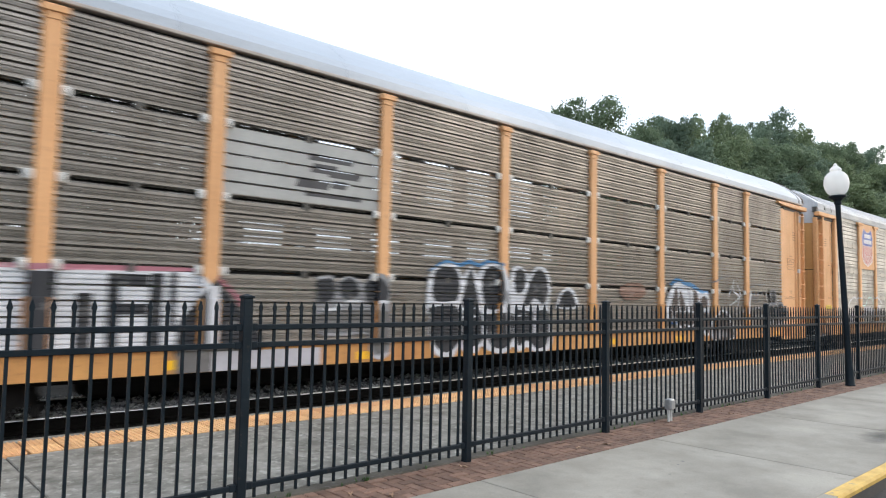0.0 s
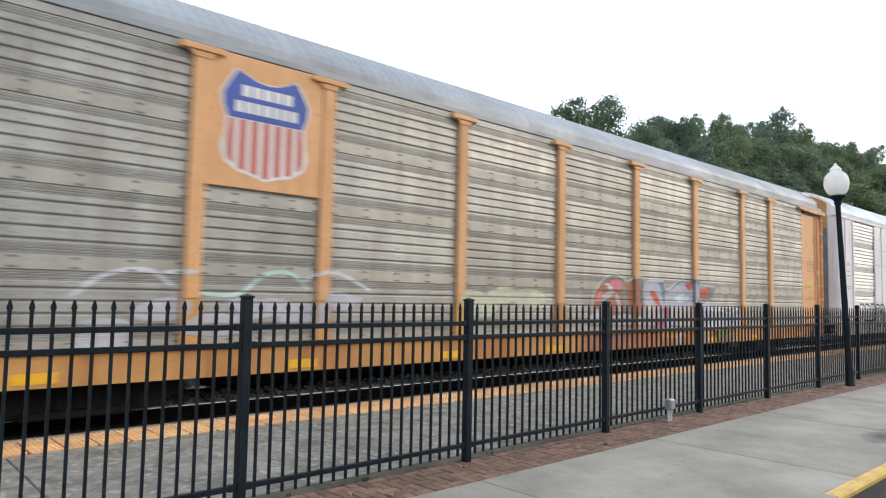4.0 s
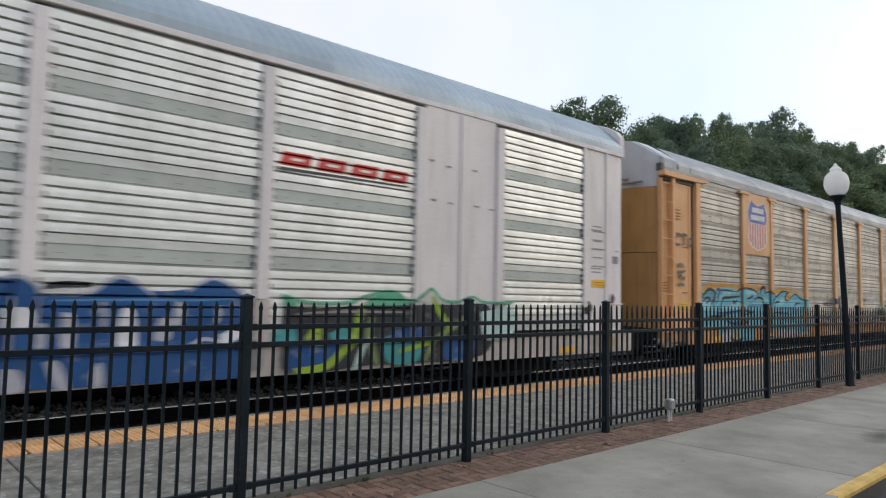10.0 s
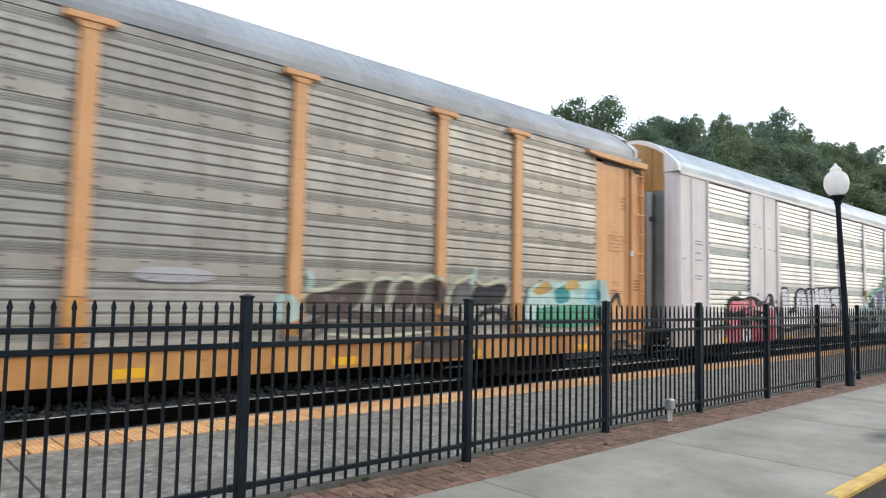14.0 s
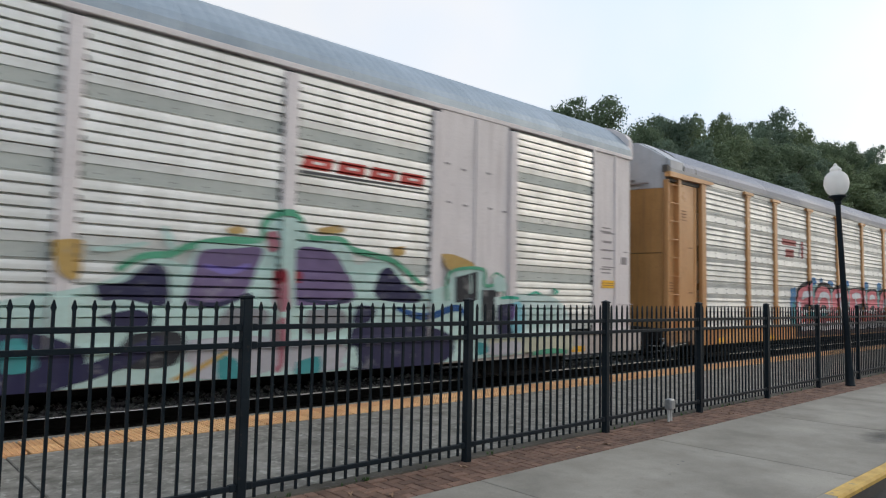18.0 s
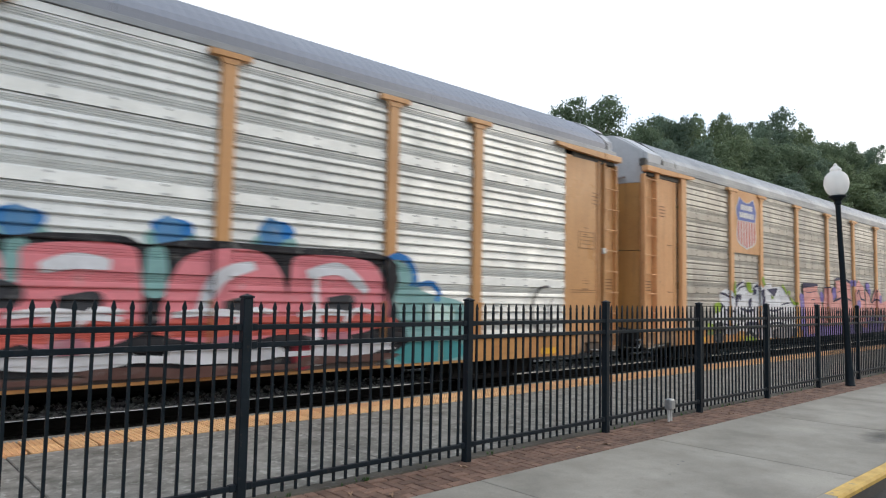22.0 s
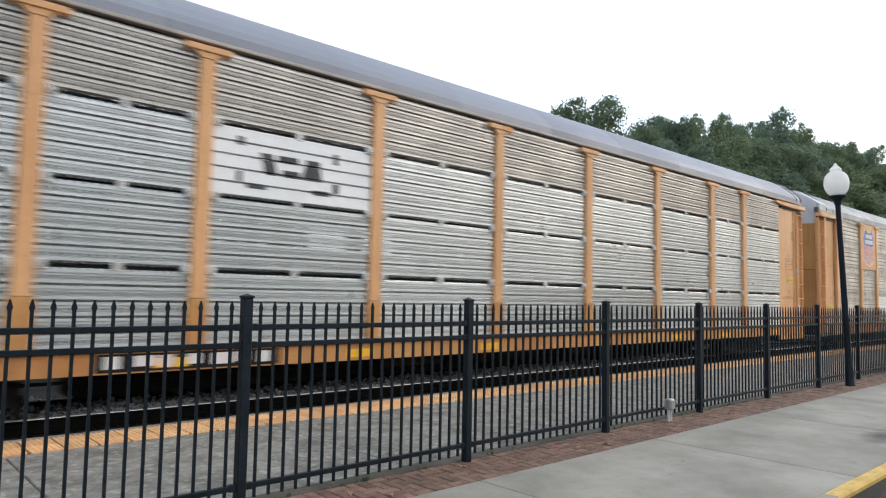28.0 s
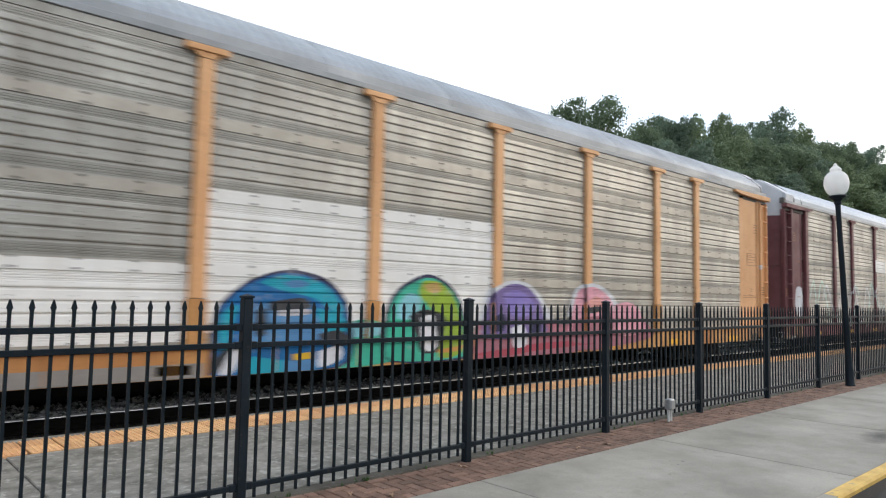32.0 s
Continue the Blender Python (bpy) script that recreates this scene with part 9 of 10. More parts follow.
    p.fill("mint", ribbon([(9.69, 1.86), (9.67, 1.72), (9.65, 1.61)], 0.12, 0.6))
    p.fill("teal", ribbon([(17.10, 2.03), (17.02, 1.75), (16.99, 1.52)], 0.16, 0.6))
    p.fill("mint", ribbon([(11.55, 1.91), (11.52, 1.77), (11.54, 1.66)], 0.1, 0.6))
    p.fill("black", swell([(8.13, 1.23), (8.16, 1.61), (8.27, 1.92), (8.53, 2.13), (8.98, 2.26), (9.51, 2.33), (9.63, 2.14), (9.74, 1.92), (9.93, 2.05), (10.29, 2.25), (10.77, 2.31), (11.29, 2.26), (11.75, 2.15), (12.33, 2.27), (13.20, 2.23), (13.46, 2.16), (14.98, 2.23), (15.44, 2.12), (15.86, 2.18), (16.67, 2.20), (16.95, 2.11), (17.55, 2.21), (18.93, 2.21), (20.54, 2.20), (20.94, 1.84), (20.79, 1.43), (20.79, 0.61), (15.45, 0.56), (10.60, 0.61), (8.59, 0.58), (8.19, 0.67)]))
    for x in (9.69, 11.54, 13.47, 15.55, 17.06):
        p.fill("dusty_teal", swell([(x - 0.10, 2.06), (x + 0.12, 2.08), (x + 0.16, 1.55), (x + 0.02, 1.45), (x - 0.13, 1.55)]))
    p.fill("pink", swell([(8.23, 1.23), (8.27, 1.67), (8.40, 1.90), (8.62, 2.04), (9.11, 2.14), (9.53, 2.21), (9.57, 1.56), (9.14, 1.52), (8.89, 1.49), (8.84, 1.23), (8.92, 1.03), (9.58, 0.94), (9.55, 0.84), (8.52, 0.78), (8.27, 0.92)]))
    p.fill("pink", swell([(9.81, 1.22), (9.79, 1.65), (9.94, 1.91), (10.30, 2.12), (10.78, 2.15), (11.22, 2.06), (11.43, 1.78), (11.48, 1.22), (11.36, 0.85), (10.04, 0.82)]))
    p.fill("pink", swell([(11.63, 1.22), (11.56, 1.70), (11.70, 1.99), (12.14, 2.11), (12.76, 2.13), (13.28, 2.03), (13.37, 1.66), (13.04, 1.56), (13.37, 1.21), (13.38, 0.92), (11.69, 0.88)]))
    p.fill("pink", swell([(13.48, 1.76), (13.60, 2.10), (14.70, 2.12), (15.30, 2.01), (15.45, 1.71), (15.47, 0.88), (13.69, 0.92)]))
    p.fill("pink", swell([(15.61, 1.82), (15.71, 2.04), (16.67, 2.10), (16.88, 1.85), (16.81, 0.97), (15.66, 0.93)]))
    p.fill("pink", swell([(17.23, 1.64), (17.45, 1.98), (17.93, 2.12), (18.56, 2.08), (18.87, 1.67), (18.87, 0.98), (17.28, 0.95)]))
    p.fill("pink", swell([(18.97, 1.91), (19.14, 2.10), (20.30, 2.08), (20.64, 1.70), (20.54, 1.03), (19.06, 0.98)]))
    p.fill("coral", swell([(8.25, 1.14), (8.85, 1.10), (9.58, 0.94), (9.55, 0.84), (8.52, 0.78), (8.29, 0.91)]))
    p.fill("coral", swell([(9.83, 1.12), (11.47, 1.14), (11.36, 0.85), (10.06, 0.82)]))
    p.fill("coral", swell([(11.66, 1.09), (13.38, 1.12), (13.38, 0.92), (11.70, 0.88)]))
    p.fill("coral", swell([(13.68, 1.09), (15.46, 1.11), (15.47, 0.88), (13.69, 0.92)]))
    p.fill("coral", swell([(15.66, 1.14), (16.81, 1.19), (16.81, 0.97), (15.68, 0.93)]))
    p.fill("coral", swell([(17.28, 1.19), (20.50, 1.22), (20.50, 1.01), (17.32, 0.96)]))
    p.fill("charcoal", swell([(8.77, 1.43), (9.14, 1.48), (9.76, 1.47), (9.77, 1.11), (8.85, 1.12)]))
    p.fill("charcoal", swell([(10.35, 1.41), (10.56, 1.51), (10.89, 1.48), (11.03, 1.30), (10.99, 1.09), (10.36, 1.07)]))
    p.fill("charcoal", swell([(12.36, 1.49), (12.89, 1.51), (12.97, 1.21), (12.39, 1.21)]))
    p.fill("charcoal", swell([(14.38, 1.54), (14.99, 1.60), (15.14, 1.40), (14.72, 1.30)]))
    p.fill("charcoal", swell([(15.35, 1.65), (15.65, 1.56), (15.61, 1.35), (15.36, 1.35)]))
    p.fill("charcoal", swell([(16.00, 1.46), (16.43, 1.52), (16.44, 1.30), (16.01, 1.28)]))
    p.fill("charcoal", swell([(17.94, 1.42), (18.32, 1.48), (18.36, 1.28), (17.98, 1.25)]))
    p.fill("charcoal", swell([(19.58, 1.49), (20.03, 1.53), (20.03, 1.30), (19.62, 1.27)]))
    p.fill("teal", swell([(8.95, 1.26), (9.48, 1.30), (9.50, 1.12), (8.97, 1.12)]))
    p.fill("teal", swell([(10.45, 1.25), (10.90, 1.27), (10.90, 1.11), (10.48, 1.10)]))
    p.fill("teal", swell([(12.47, 1.34), (12.84, 1.36), (12.85, 1.23), (12.50, 1.22)]))
    p.fill("mint", swell([(8.78, 1.32), (8.93, 1.36), (8.94, 1.18), (8.79, 1.16)]))
    p.fill("mint", swell([(10.43, 1.36), (10.77, 1.37), (10.77, 1.28), (10.45, 1.27)]))
    p.fill("white", ribbon([(8.67, 1.70), (8.84, 1.82), (9.12, 1.86), (9.41, 1.89)], 0.24, 0.6))
    p.fill("white", ribbon([(8.45, 1.60), (8.43, 1.33), (8.53, 0.84)], 0.24, 0.6))
    p.fill("white", ribbon([(10.14, 1.44), (10.23, 1.72), (10.55, 1.86), (10.96, 1.85), (11.19, 1.69), (11.26, 1.18)], 0.21, 0.6))
    p.fill("white", ribbon([(10.06, 0.85), (10.15, 1.15), (10.18, 1.37)], 0.21, 0.6))
    p.fill("white", ribbon([(11.84, 1.82), (12.35, 1.89), (12.79, 1.83), (13.02, 1.56), (13.01, 1.37)], 0.21, 0.6))
    p.fill("white", ribbon([(12.21, 1.72), (12.19, 1.21), (12.15, 0.78)], 0.16, 0.6))
    p.fill("white", ribbon([(13.71, 1.84), (14.18, 1.89), (14.74, 1.88)], 0.23, 0.6))
    p.fill("white", ribbon([(14.12, 1.80), (14.23, 1.20), (14.29, 0.70)], 0.19, 0.6))
    p.fill("white", ribbon([(15.80, 1.77), (16.15, 1.87), (16.54, 1.84)], 0.19, 0.6))
    p.fill("white", ribbon([(17.66, 1.30), (17.89, 1.74), (18.40, 1.92)], 0.19, 0.6))
    p.fill("white", ribbon([(19.22, 1.82), (19.80, 1.92), (20.31, 1.59)], 0.19, 0.6))
    p.fill("white", ribbon([(14.99, 1.88), (15.20, 1.70), (15.31, 1.50)], 0.18, 0.6))
    p.fill("white", ribbon([(8.57, 0.84), (8.98, 0.88), (9.50, 0.89)], 0.12, 0.6))
    p.fill("white", ribbon([(10.13, 0.85), (10.75, 0.87), (11.34, 0.90)], 0.10, 0.6))
    p.fill("white", ribbon([(11.70, 0.91), (12.49, 0.94), (13.36, 0.97)], 0.09, 0.6))
    p.fill("white", ribbon([(15.89, 1.19), (16.28, 1.23), (16.69, 1.19)], 0.09, 0.6))
    for x0, x1 in ((8.5, 9.6), (9.95, 11.4), (11.7, 13.4), (13.7, 15.4), (15.5, 16.78), (17.3, 18.8), (19.1, 20.5)):
        w = x1 - x0
        p.fill("bright", ribbon([(x0, 1.24), (x0 + 0.3 * w, 1.28), (x0 + 0.62 * w, 1.25)], 0.10)).fill("bright", ribbon([(x0 + 0.55 * w, 1.10), (x0 + 0.7 * w, 1.30), (x0 + 0.95 * w, 1.27)], 0.08))
        p.fill("white", swell([(x0 - 0.05, 0.80), (x0 + 0.5 * w, 0.82), (x0 + w, 0.79), (x0 + w, 0.66), (x0 + 0.6 * w, 0.60), (x0, 0.66)])).fill("rose", swell([(x0 + 0.35 * w, 0.95), (x0 + 0.6 * w, 0.97), (x0 + 0.62 * w, 0.80), (x0 + 0.37 * w, 0.80)]))
    p.fill("bright", ribbon([(19.37, 1.84), (19.40, 1.1), (19.42, 0.50)], 0.10)).fill("crimson", swell([(19.0, 0.80), (19.3, 0.82), (19.3, 0.5), (19.05, 0.48)]))
    halo(p, "white", 8.6, 20.8, 0.66, 0.76, 17, 103, 0.03, 0.07)
    halo(p, "brown", 8.4, 20.8, 0.48, 0.6, 14, 104, 0.03, 0.07)
    p.fill("smoke", ribbon([(24.75, 1.78), (24.45, 1.72), (24.25, 1.4), (24.35, 1.0), (24.7, 0.85), (24.95, 1.0)], 0.07)).fill("grey", ribbon([(24.9, 1.55), (24.75, 1.35), (24.85, 1.1)], 0.05))
    tagged_up(p, "sprayed graffiti on pale corrugated steel")
    # black-white and pink pieces
    emblem(cars[6])
    p = Paint(cars[6], "wave", deep=0.5)
    p.fill("bright", swell([(3.86, 1.57), (3.86, 1.78), (4.15, 1.89), (4.41, 1.89), (4.61, 1.79), (4.85, 1.99), (5.18, 2.08), (5.28, 2.17), (5.46, 2.18), (5.38, 2.02), (5.73, 1.95), (5.96, 1.96), (6.02, 2.09), (6.30, 2.15), (6.53, 1.99), (6.82, 2.12), (7.38, 2.13), (7.41, 2.03), (7.99, 2.05), (8.37, 1.93), (8.64, 1.79), (8.81, 1.64), (9.23, 1.55), (9.24, 1.20), (9.11, 0.58), (7.55, 0.48), (6.07, 0.46), (5.24, 0.72), (4.13, 0.65), (3.57, 0.66), (3.39, 0.94), (3.60, 1.28), (3.87, 1.32)]))
    p.fill("plum", ribbon([(3.86, 1.79), (4.15, 1.76), (4.56, 1.66)], 0.07, 0.5))
    p.fill("plum", ribbon([(4.81, 1.90), (5.01, 2.04), (5.37, 2.14)], 0.06, 0.5))
    p.fill("plum", ribbon([(4.94, 1.82), (5.08, 1.95), (5.47, 2.02)], 0.05, 0.5))
    p.fill("plum", ribbon([(8.07, 1.48), (8.51, 1.54), (8.81, 1.54)], 0.05, 0.5))
    p.fill("plum", ribbon([(5.11, 1.37), (5.66, 1.29), (6.15, 1.34)], 0.09, 0.5))
    p.fill("plum", ribbon([(4.17, 1.33), (4.64, 1.28), (4.88, 1.33)], 0.06, 0.5))
    p.fill("plum", ribbon([(4.12, 0.93), (4.65, 0.85), (5.06, 0.91)], 0.07, 0.5))
    p.fill("plum", ribbon([(6.87, 0.85), (7.78, 0.92), (8.80, 0.80)], 0.06, 0.5))
    p.fill("plum", ribbon([(6.96, 1.34), (7.53, 1.30), (8.26, 1.39)], 0.06, 0.5))
    p.fill("plum", ribbon([(6.01, 1.96), (6.31, 2.05), (6.41, 1.94)], 0.08, 0.5))
    p.fill("plum", swell([(3.87, 1.54), (4.03, 1.48), (4.11, 1.40), (3.91, 1.36)]))
    p.fill("plum", swell([(4.86, 1.76), (5.03, 1.76), (4.95, 1.51), (4.83, 1.37), (4.74, 1.51)]))
    p.fill("plum", swell([(6.01, 1.95), (6.23, 1.92), (6.16, 1.79), (5.97, 1.79)]))
    p.fill("plum", swell([(6.41, 1.90), (6.63, 1.95), (6.72, 1.77), (6.47, 1.72)]))
    p.fill("plum", swell([(6.52, 1.72), (6.85, 1.74), (6.79, 1.46), (6.64, 1.33), (6.47, 1.37)]))
    p.fill("plum", swell([(6.99, 1.96), (7.77, 2.00), (7.63, 1.84), (7.51, 1.75), (7.28, 1.83)]))
    p.fill("plum", swell([(5.65, 1.61), (5.89, 1.67), (5.84, 1.45), (5.70, 1.37)]))
    p.fill("plum", swell([(5.49, 0.97), (6.05, 0.96), (6.11, 0.79), (5.50, 0.77)]))
    p.fill("plum", swell([(6.05, 0.95), (6.37, 0.95), (6.42, 0.52), (6.16, 0.54)]))
    p.fill("plum", swell([(4.52, 1.15), (4.72, 1.11), (4.67, 0.96), (4.55, 1.00)]))
    p.fill("plum", swell([(4.98, 1.72), (5.19, 1.77), (5.13, 1.59)]))
    p.fill("charcoal", swell([(3.41, 0.94), (3.90, 1.00), (4.06, 0.92), (3.99, 0.65), (3.51, 0.66)]))
    p.fill("charcoal", swell([(7.32, 0.70), (7.57, 0.73), (7.58, 0.48), (7.32, 0.48)]))
    p.fill("charcoal", swell([(8.78, 0.69), (9.22, 0.74), (9.20, 0.48), (8.81, 0.47)]))
    p.fill("grey", swell([(7.59, 0.73), (8.75, 0.79), (8.76, 0.46), (7.60, 0.47)]))
    p.fill("grey", swell([(4.20, 0.85), (4.81, 0.87), (4.82, 0.67), (4.24, 0.64)]))
    p.fill("grey", swell([(6.64, 1.21), (7.53, 1.16), (7.54, 1.02), (6.65, 1.02)]))
    p.fill("grey", swell([(5.09, 1.22), (5.48, 1.14), (5.45, 0.98), (5.10, 1.02)]))
    p.fill("mauve", swell([(6.45, 0.87), (7.09, 0.81), (7.10, 0.50), (6.46, 0.49)]))
    p.fill("mauve", swell([(7.77, 1.25), (8.79, 1.20), (8.80, 1.00), (7.77, 1.02)]))
    p.fill("lime", swell([(4.60, 2.08), (4.81, 2.14), (4.82, 1.76), (4.66, 1.67), (4.56, 1.82)]))
    p.fill("lime", swell([(5.52, 2.13), (5.81, 2.12), (5.88, 1.92), (5.99, 1.87), (5.78, 1.82), (5.57, 1.94)]))
    p.fill("lime", swell([(6.44, 2.23), (6.55, 2.34), (6.67, 2.21), (6.90, 2.09), (6.61, 2.05)]))
    p.fill("lime", swell([(8.58, 1.88), (8.69, 1.96), (8.80, 1.89), (8.71, 1.79)]))
    p.fill("lime", swell([(3.49, 1.35), (3.56, 1.50), (3.85, 1.52), (3.90, 1.33), (3.65, 1.22)]))
    p.fill("lime", swell([(3.03, 0.95), (3.36, 0.96), (3.38, 0.78), (3.04, 0.76)]))
    p.fill("lime", swell([(3.67, 0.69), (3.84, 0.70), (3.83, 0.38), (3.65, 0.37)]))
    p.fill("lime", swell([(5.29, 0.45), (5.51, 0.57), (6.19, 0.45), (6.19, 0.37), (5.25, 0.39)]))
    p.fill("lime", swell([(4.61, 0.92), (4.77, 0.93), (4.75, 0.83), (4.62, 0.83)]))
    p.fill("lime", ribbon([(8.14, 2.12), (8.37, 1.97), (8.47, 1.82)], 0.11, 0.6))
    p.fill("lime", ribbon([(8.78, 1.74), (9.06, 1.55), (9.29, 1.54)], 0.11, 0.6))
    p.fill("lime", ribbon([(7.28, 1.75), (7.40, 1.68), (7.45, 1.75)], 0.06, 0.6))
    p.fill("olive", ribbon([(3.00, 0.70), (3.25, 0.69), (3.40, 0.74)], 0.1, 0.6))
    p.fill("charcoal", ribbon([(5.31, 0.57), (5.59, 0.69), (5.99, 0.55), (6.21, 0.54)], 0.12, 0.6))
    p.fill("marigold", [(4.91, 0.56), (5.30, 0.59), (5.30, 0.47), (4.91, 0.46)])
    p.fill("charcoal", swell([(3.41, 0.68), (3.91, 0.69), (3.93, 0.45), (3.45, 0.46)]))
    for x, z, w, h in ((9.7, 1.75, 0.3, 0.12), (9.75, 1.2, 0.25, 0.5), (11.59, 1.78, 0.18, 0.17), (12.86, 1.94, 0.2, 0.22), (14.88, 2.36, 0.22, 0.14), (16.75, 2.3, 0.24, 0.14), (16.95, 2.05, 0.18, 0.14), (18.45, 1.7, 0.18, 0.2)):
        p.fill("lilac", blob(x, z, w, h, x * 3, 2.6, 0.12))
    p.fill("lilac", rect(9.7, 18.6, 0.42, 1.1)).fill("plum", rect(9.85, 11.2, 2.02, 2.24)).fill("plum", ribbon([(13.0, 2.45), (13.87, 2.51), (14.62, 2.38)], 0.09))
    for pts in (((9.88, 2.06), (11.16, 2.16), (11.2, 1.94), (11.46, 1.66), (11.62, 1.39), (11.66, 0.8), (11.0, 0.55), (10.25, 0.5), (10.02, 0.97)), ((11.87, 2.1), (12.47, 2.12), (12.65, 1.91), (12.75, 1.64), (12.82, 0.75), (11.74, 0.75), (11.74, 1.51)),
                ((13.02, 2.40), (13.87, 2.45), (14.61, 2.32), (14.74, 1.75), (14.9, 0.80), (12.95, 0.75), (12.68, 1.58), (13.11, 1.73)), ((14.97, 1.98), (15.58, 2.52), (16.21, 2.23), (16.36, 1.8), (16.5, 0.62), (15.16, 0.75)), ((16.42, 2.1), (16.86, 2.0), (17.1, 1.6), (17.75, 2.2), (18.5, 2.02), (18.62, 1.4), (17.3, 0.95), (16.6, 0.9)),
                ((18.5, 1.62), (19.4, 1.74), (19.84, 1.46), (20.88, 1.38), (20.88, 0.5), (18.6, 0.5))):
        p.fill("salmon", list(pts))
    p.fill("plum", ribbon([(12.7, 1.62), (13.11, 1.70), (13.8, 1.79), (14.3, 1.74), (14.78, 1.68)], 0.08, 0.3)).fill("plum", ribbon([(9.9, 1.95), (10.4, 1.92), (11.1, 1.98)], 0.025)).fill("plum", blob(10.75, 1.68, 0.16, 0.02, 3)).fill("plum", blob(10.9, 1.48, 0.08, 0.09, 4)).fill("plum", ribbon([(11.8, 2.12), (12.5, 2.15)], 0.05)).fill("plum", blob(13.2, 1.25, 0.17, 0.06, 3))
    p.fill("lilac", blob(15.6, 1.55, 0.22, 0.17, 6)).fill("plum", ribbon([(15.3, 1.75), (15.6, 2.1), (15.85, 1.78), (16.4, 1.72)], 0.08, 0.5)).fill("plum", ribbon([(13.2, 1.98), (13.7, 2.05), (14.2, 1.95)], 0.03)).fill("plum", [(14.9, 0.5), (14.7, 0.95), (15.2, 1.05), (15.9, 0.62), (15.9, 0.45)]).fill("plum", [(13.6, 0.45), (13.7, 0.8), (14.4, 0.5), (14.4, 0.45)])
    p.fill("plum", ribbon([(16.45, 2.16), (16.9, 1.95), (17.3, 1.62), (17.9, 2.2)], 0.045)).fill("plum", ribbon([(17.2, 1.62), (17.7, 1.75), (18.2, 1.68)], 0.09, 0.3)).fill("lilac", rect(16.9, 18.4, 0.5, 1.1)).fill("lilac", blob(18.4, 1.78, 0.15, 0.18, 2)).fill("plum", ribbon([(17.1, 1.45), (17.4, 1.2), (17.7, 0.8)], 0.12))
    halo(p, "lilac", 10.9, 13.4, 0.5, 0.6, 4, 116)
    p.fill("sky", ribbon([(20.92, 2.06), (21.68, 2.13), (23.43, 2.09), (25.19, 2.06)], 0.05, 0.6))
    p.fill("jade", swell([(20.97, 1.56), (21.04, 1.82), (21.53, 1.87), (21.72, 1.64), (21.64, 1.21), (21.05, 1.17)]))
    p.fill("jade", swell([(24.27, 1.76), (24.94, 1.88), (25.17, 1.62), (24.86, 1.40), (24.31, 1.46)]))
    p.fill("salmon", swell([(21.76, 1.49), (22.02, 1.63), (22.24, 1.41), (22.13, 1.17), (21.80, 1.19)]))
    p.fill("turquoise", swell([(22.49, 1.77), (23.13, 1.89), (23.38, 1.59), (23.18, 1.21), (22.59, 1.21)]))
    p.fill("ochre", swell([(23.40, 1.63), (23.82, 1.81), (24.27, 1.66), (24.15, 1.26), (23.48, 1.24)]))
    p.fill("marigold", [(20.74, 1.08), (21.12, 1.13), (21.13, 0.48), (20.81, 0.47)])
    p.fill("jade", [(21.14, 1.17), (21.75, 1.20), (21.81, 0.48), (21.22, 0.47)])
    p.fill("aqua", [(21.80, 1.15), (22.43, 1.18), (22.48, 0.48), (21.86, 0.47)])
    p.fill("turquoise", [(22.48, 1.19), (23.33, 1.19), (23.37, 0.48), (22.53, 0.48)])
    p.fill("ochre", [(23.38, 1.22), (24.03, 1.23), (24.07, 0.47), (23.43, 0.48)])
    p.fill("sky", [(24.07, 1.23), (24.95, 1.25), (25.02, 0.49), (24.15, 0.48)])
    p.fill("terracotta", [(25.04, 1.17), (25.81, 1.37), (25.76, 0.58), (25.13, 0.51)])
    p.fill("green", ribbon([(21.38, 1.61), (21.45, 1.19), (21.37, 0.67)], 0.08, 0.6))
    p.fill("white", ribbon([(21.16, 1.71), (21.23, 1.56), (21.38, 1.67)], 0.04, 0.6))
    p.fill("coral", ribbon([(21.89, 2.08), (22.00, 1.91), (22.20, 1.78)], 0.1, 0.6))
    p.fill("coral", ribbon([(23.39, 2.02), (23.51, 1.91), (23.66, 1.82)], 0.1, 0.6))
    p.fill("coral", ribbon([(24.14, 2.02), (24.14, 1.90), (24.31, 1.84)], 0.08, 0.6))
    p.fill("lime", ribbon([(23.67, 1.18), (23.75, 0.83), (23.68, 0.54)], 0.1, 0.6))
    p.fill("teal", ribbon([(22.71, 1.02), (22.98, 0.73), (23.16, 0.95)], 0.07, 0.6))
    p.fill("charcoal", swell([(25.81, 1.43), (26.00, 1.67), (26.29, 1.67), (26.44, 1.37), (26.12, 1.27)]))
    tagged_up(p, "sprayed graffiti on weathered ribs")
    # silver perforated car with a white painted panel
    p = Paint(cars[7], "fine")
    p.taut = True
    p.fill("fresh_mark", rect(6.64, 9.26, 2.85, 3.79))
    for x0, x1, z0, z1, s in ((7.0, 7.1, 3.56, 3.68, 0), (7.42, 7.62, 3.2, 3.5, -0.08), (7.62, 7.95, 3.40, 3.5, 0), (7.7, 7.98, 3.2, 3.3, 0.0), (8.0, 8.2, 3.2, 3.5, 0.1), (8.12, 8.36, 3.2, 3.5, -0.05), (8.55, 8.63, 3.5, 3.66, 0), (7.0, 7.08, 3.06, 3.2, 0), (7.15, 7.45, 2.98, 3.05, 0), (8.2, 8.5, 3.0, 3.07, 0), (8.55, 8.65, 3.06, 3.2, 0)):
        p.fill("dark_mark", rect(x0, x1, z0, z1, s))
    sign(p)
    part("sill_recess", Shape().box(5.33, 7.76, -0.041, -0.036, 0.56, 0.775), M["black"], cars[7], "dark framed board on the sill", at=(OX, OY, 0))
    for i in range(7):
        x = 5.44 + i * 0.33
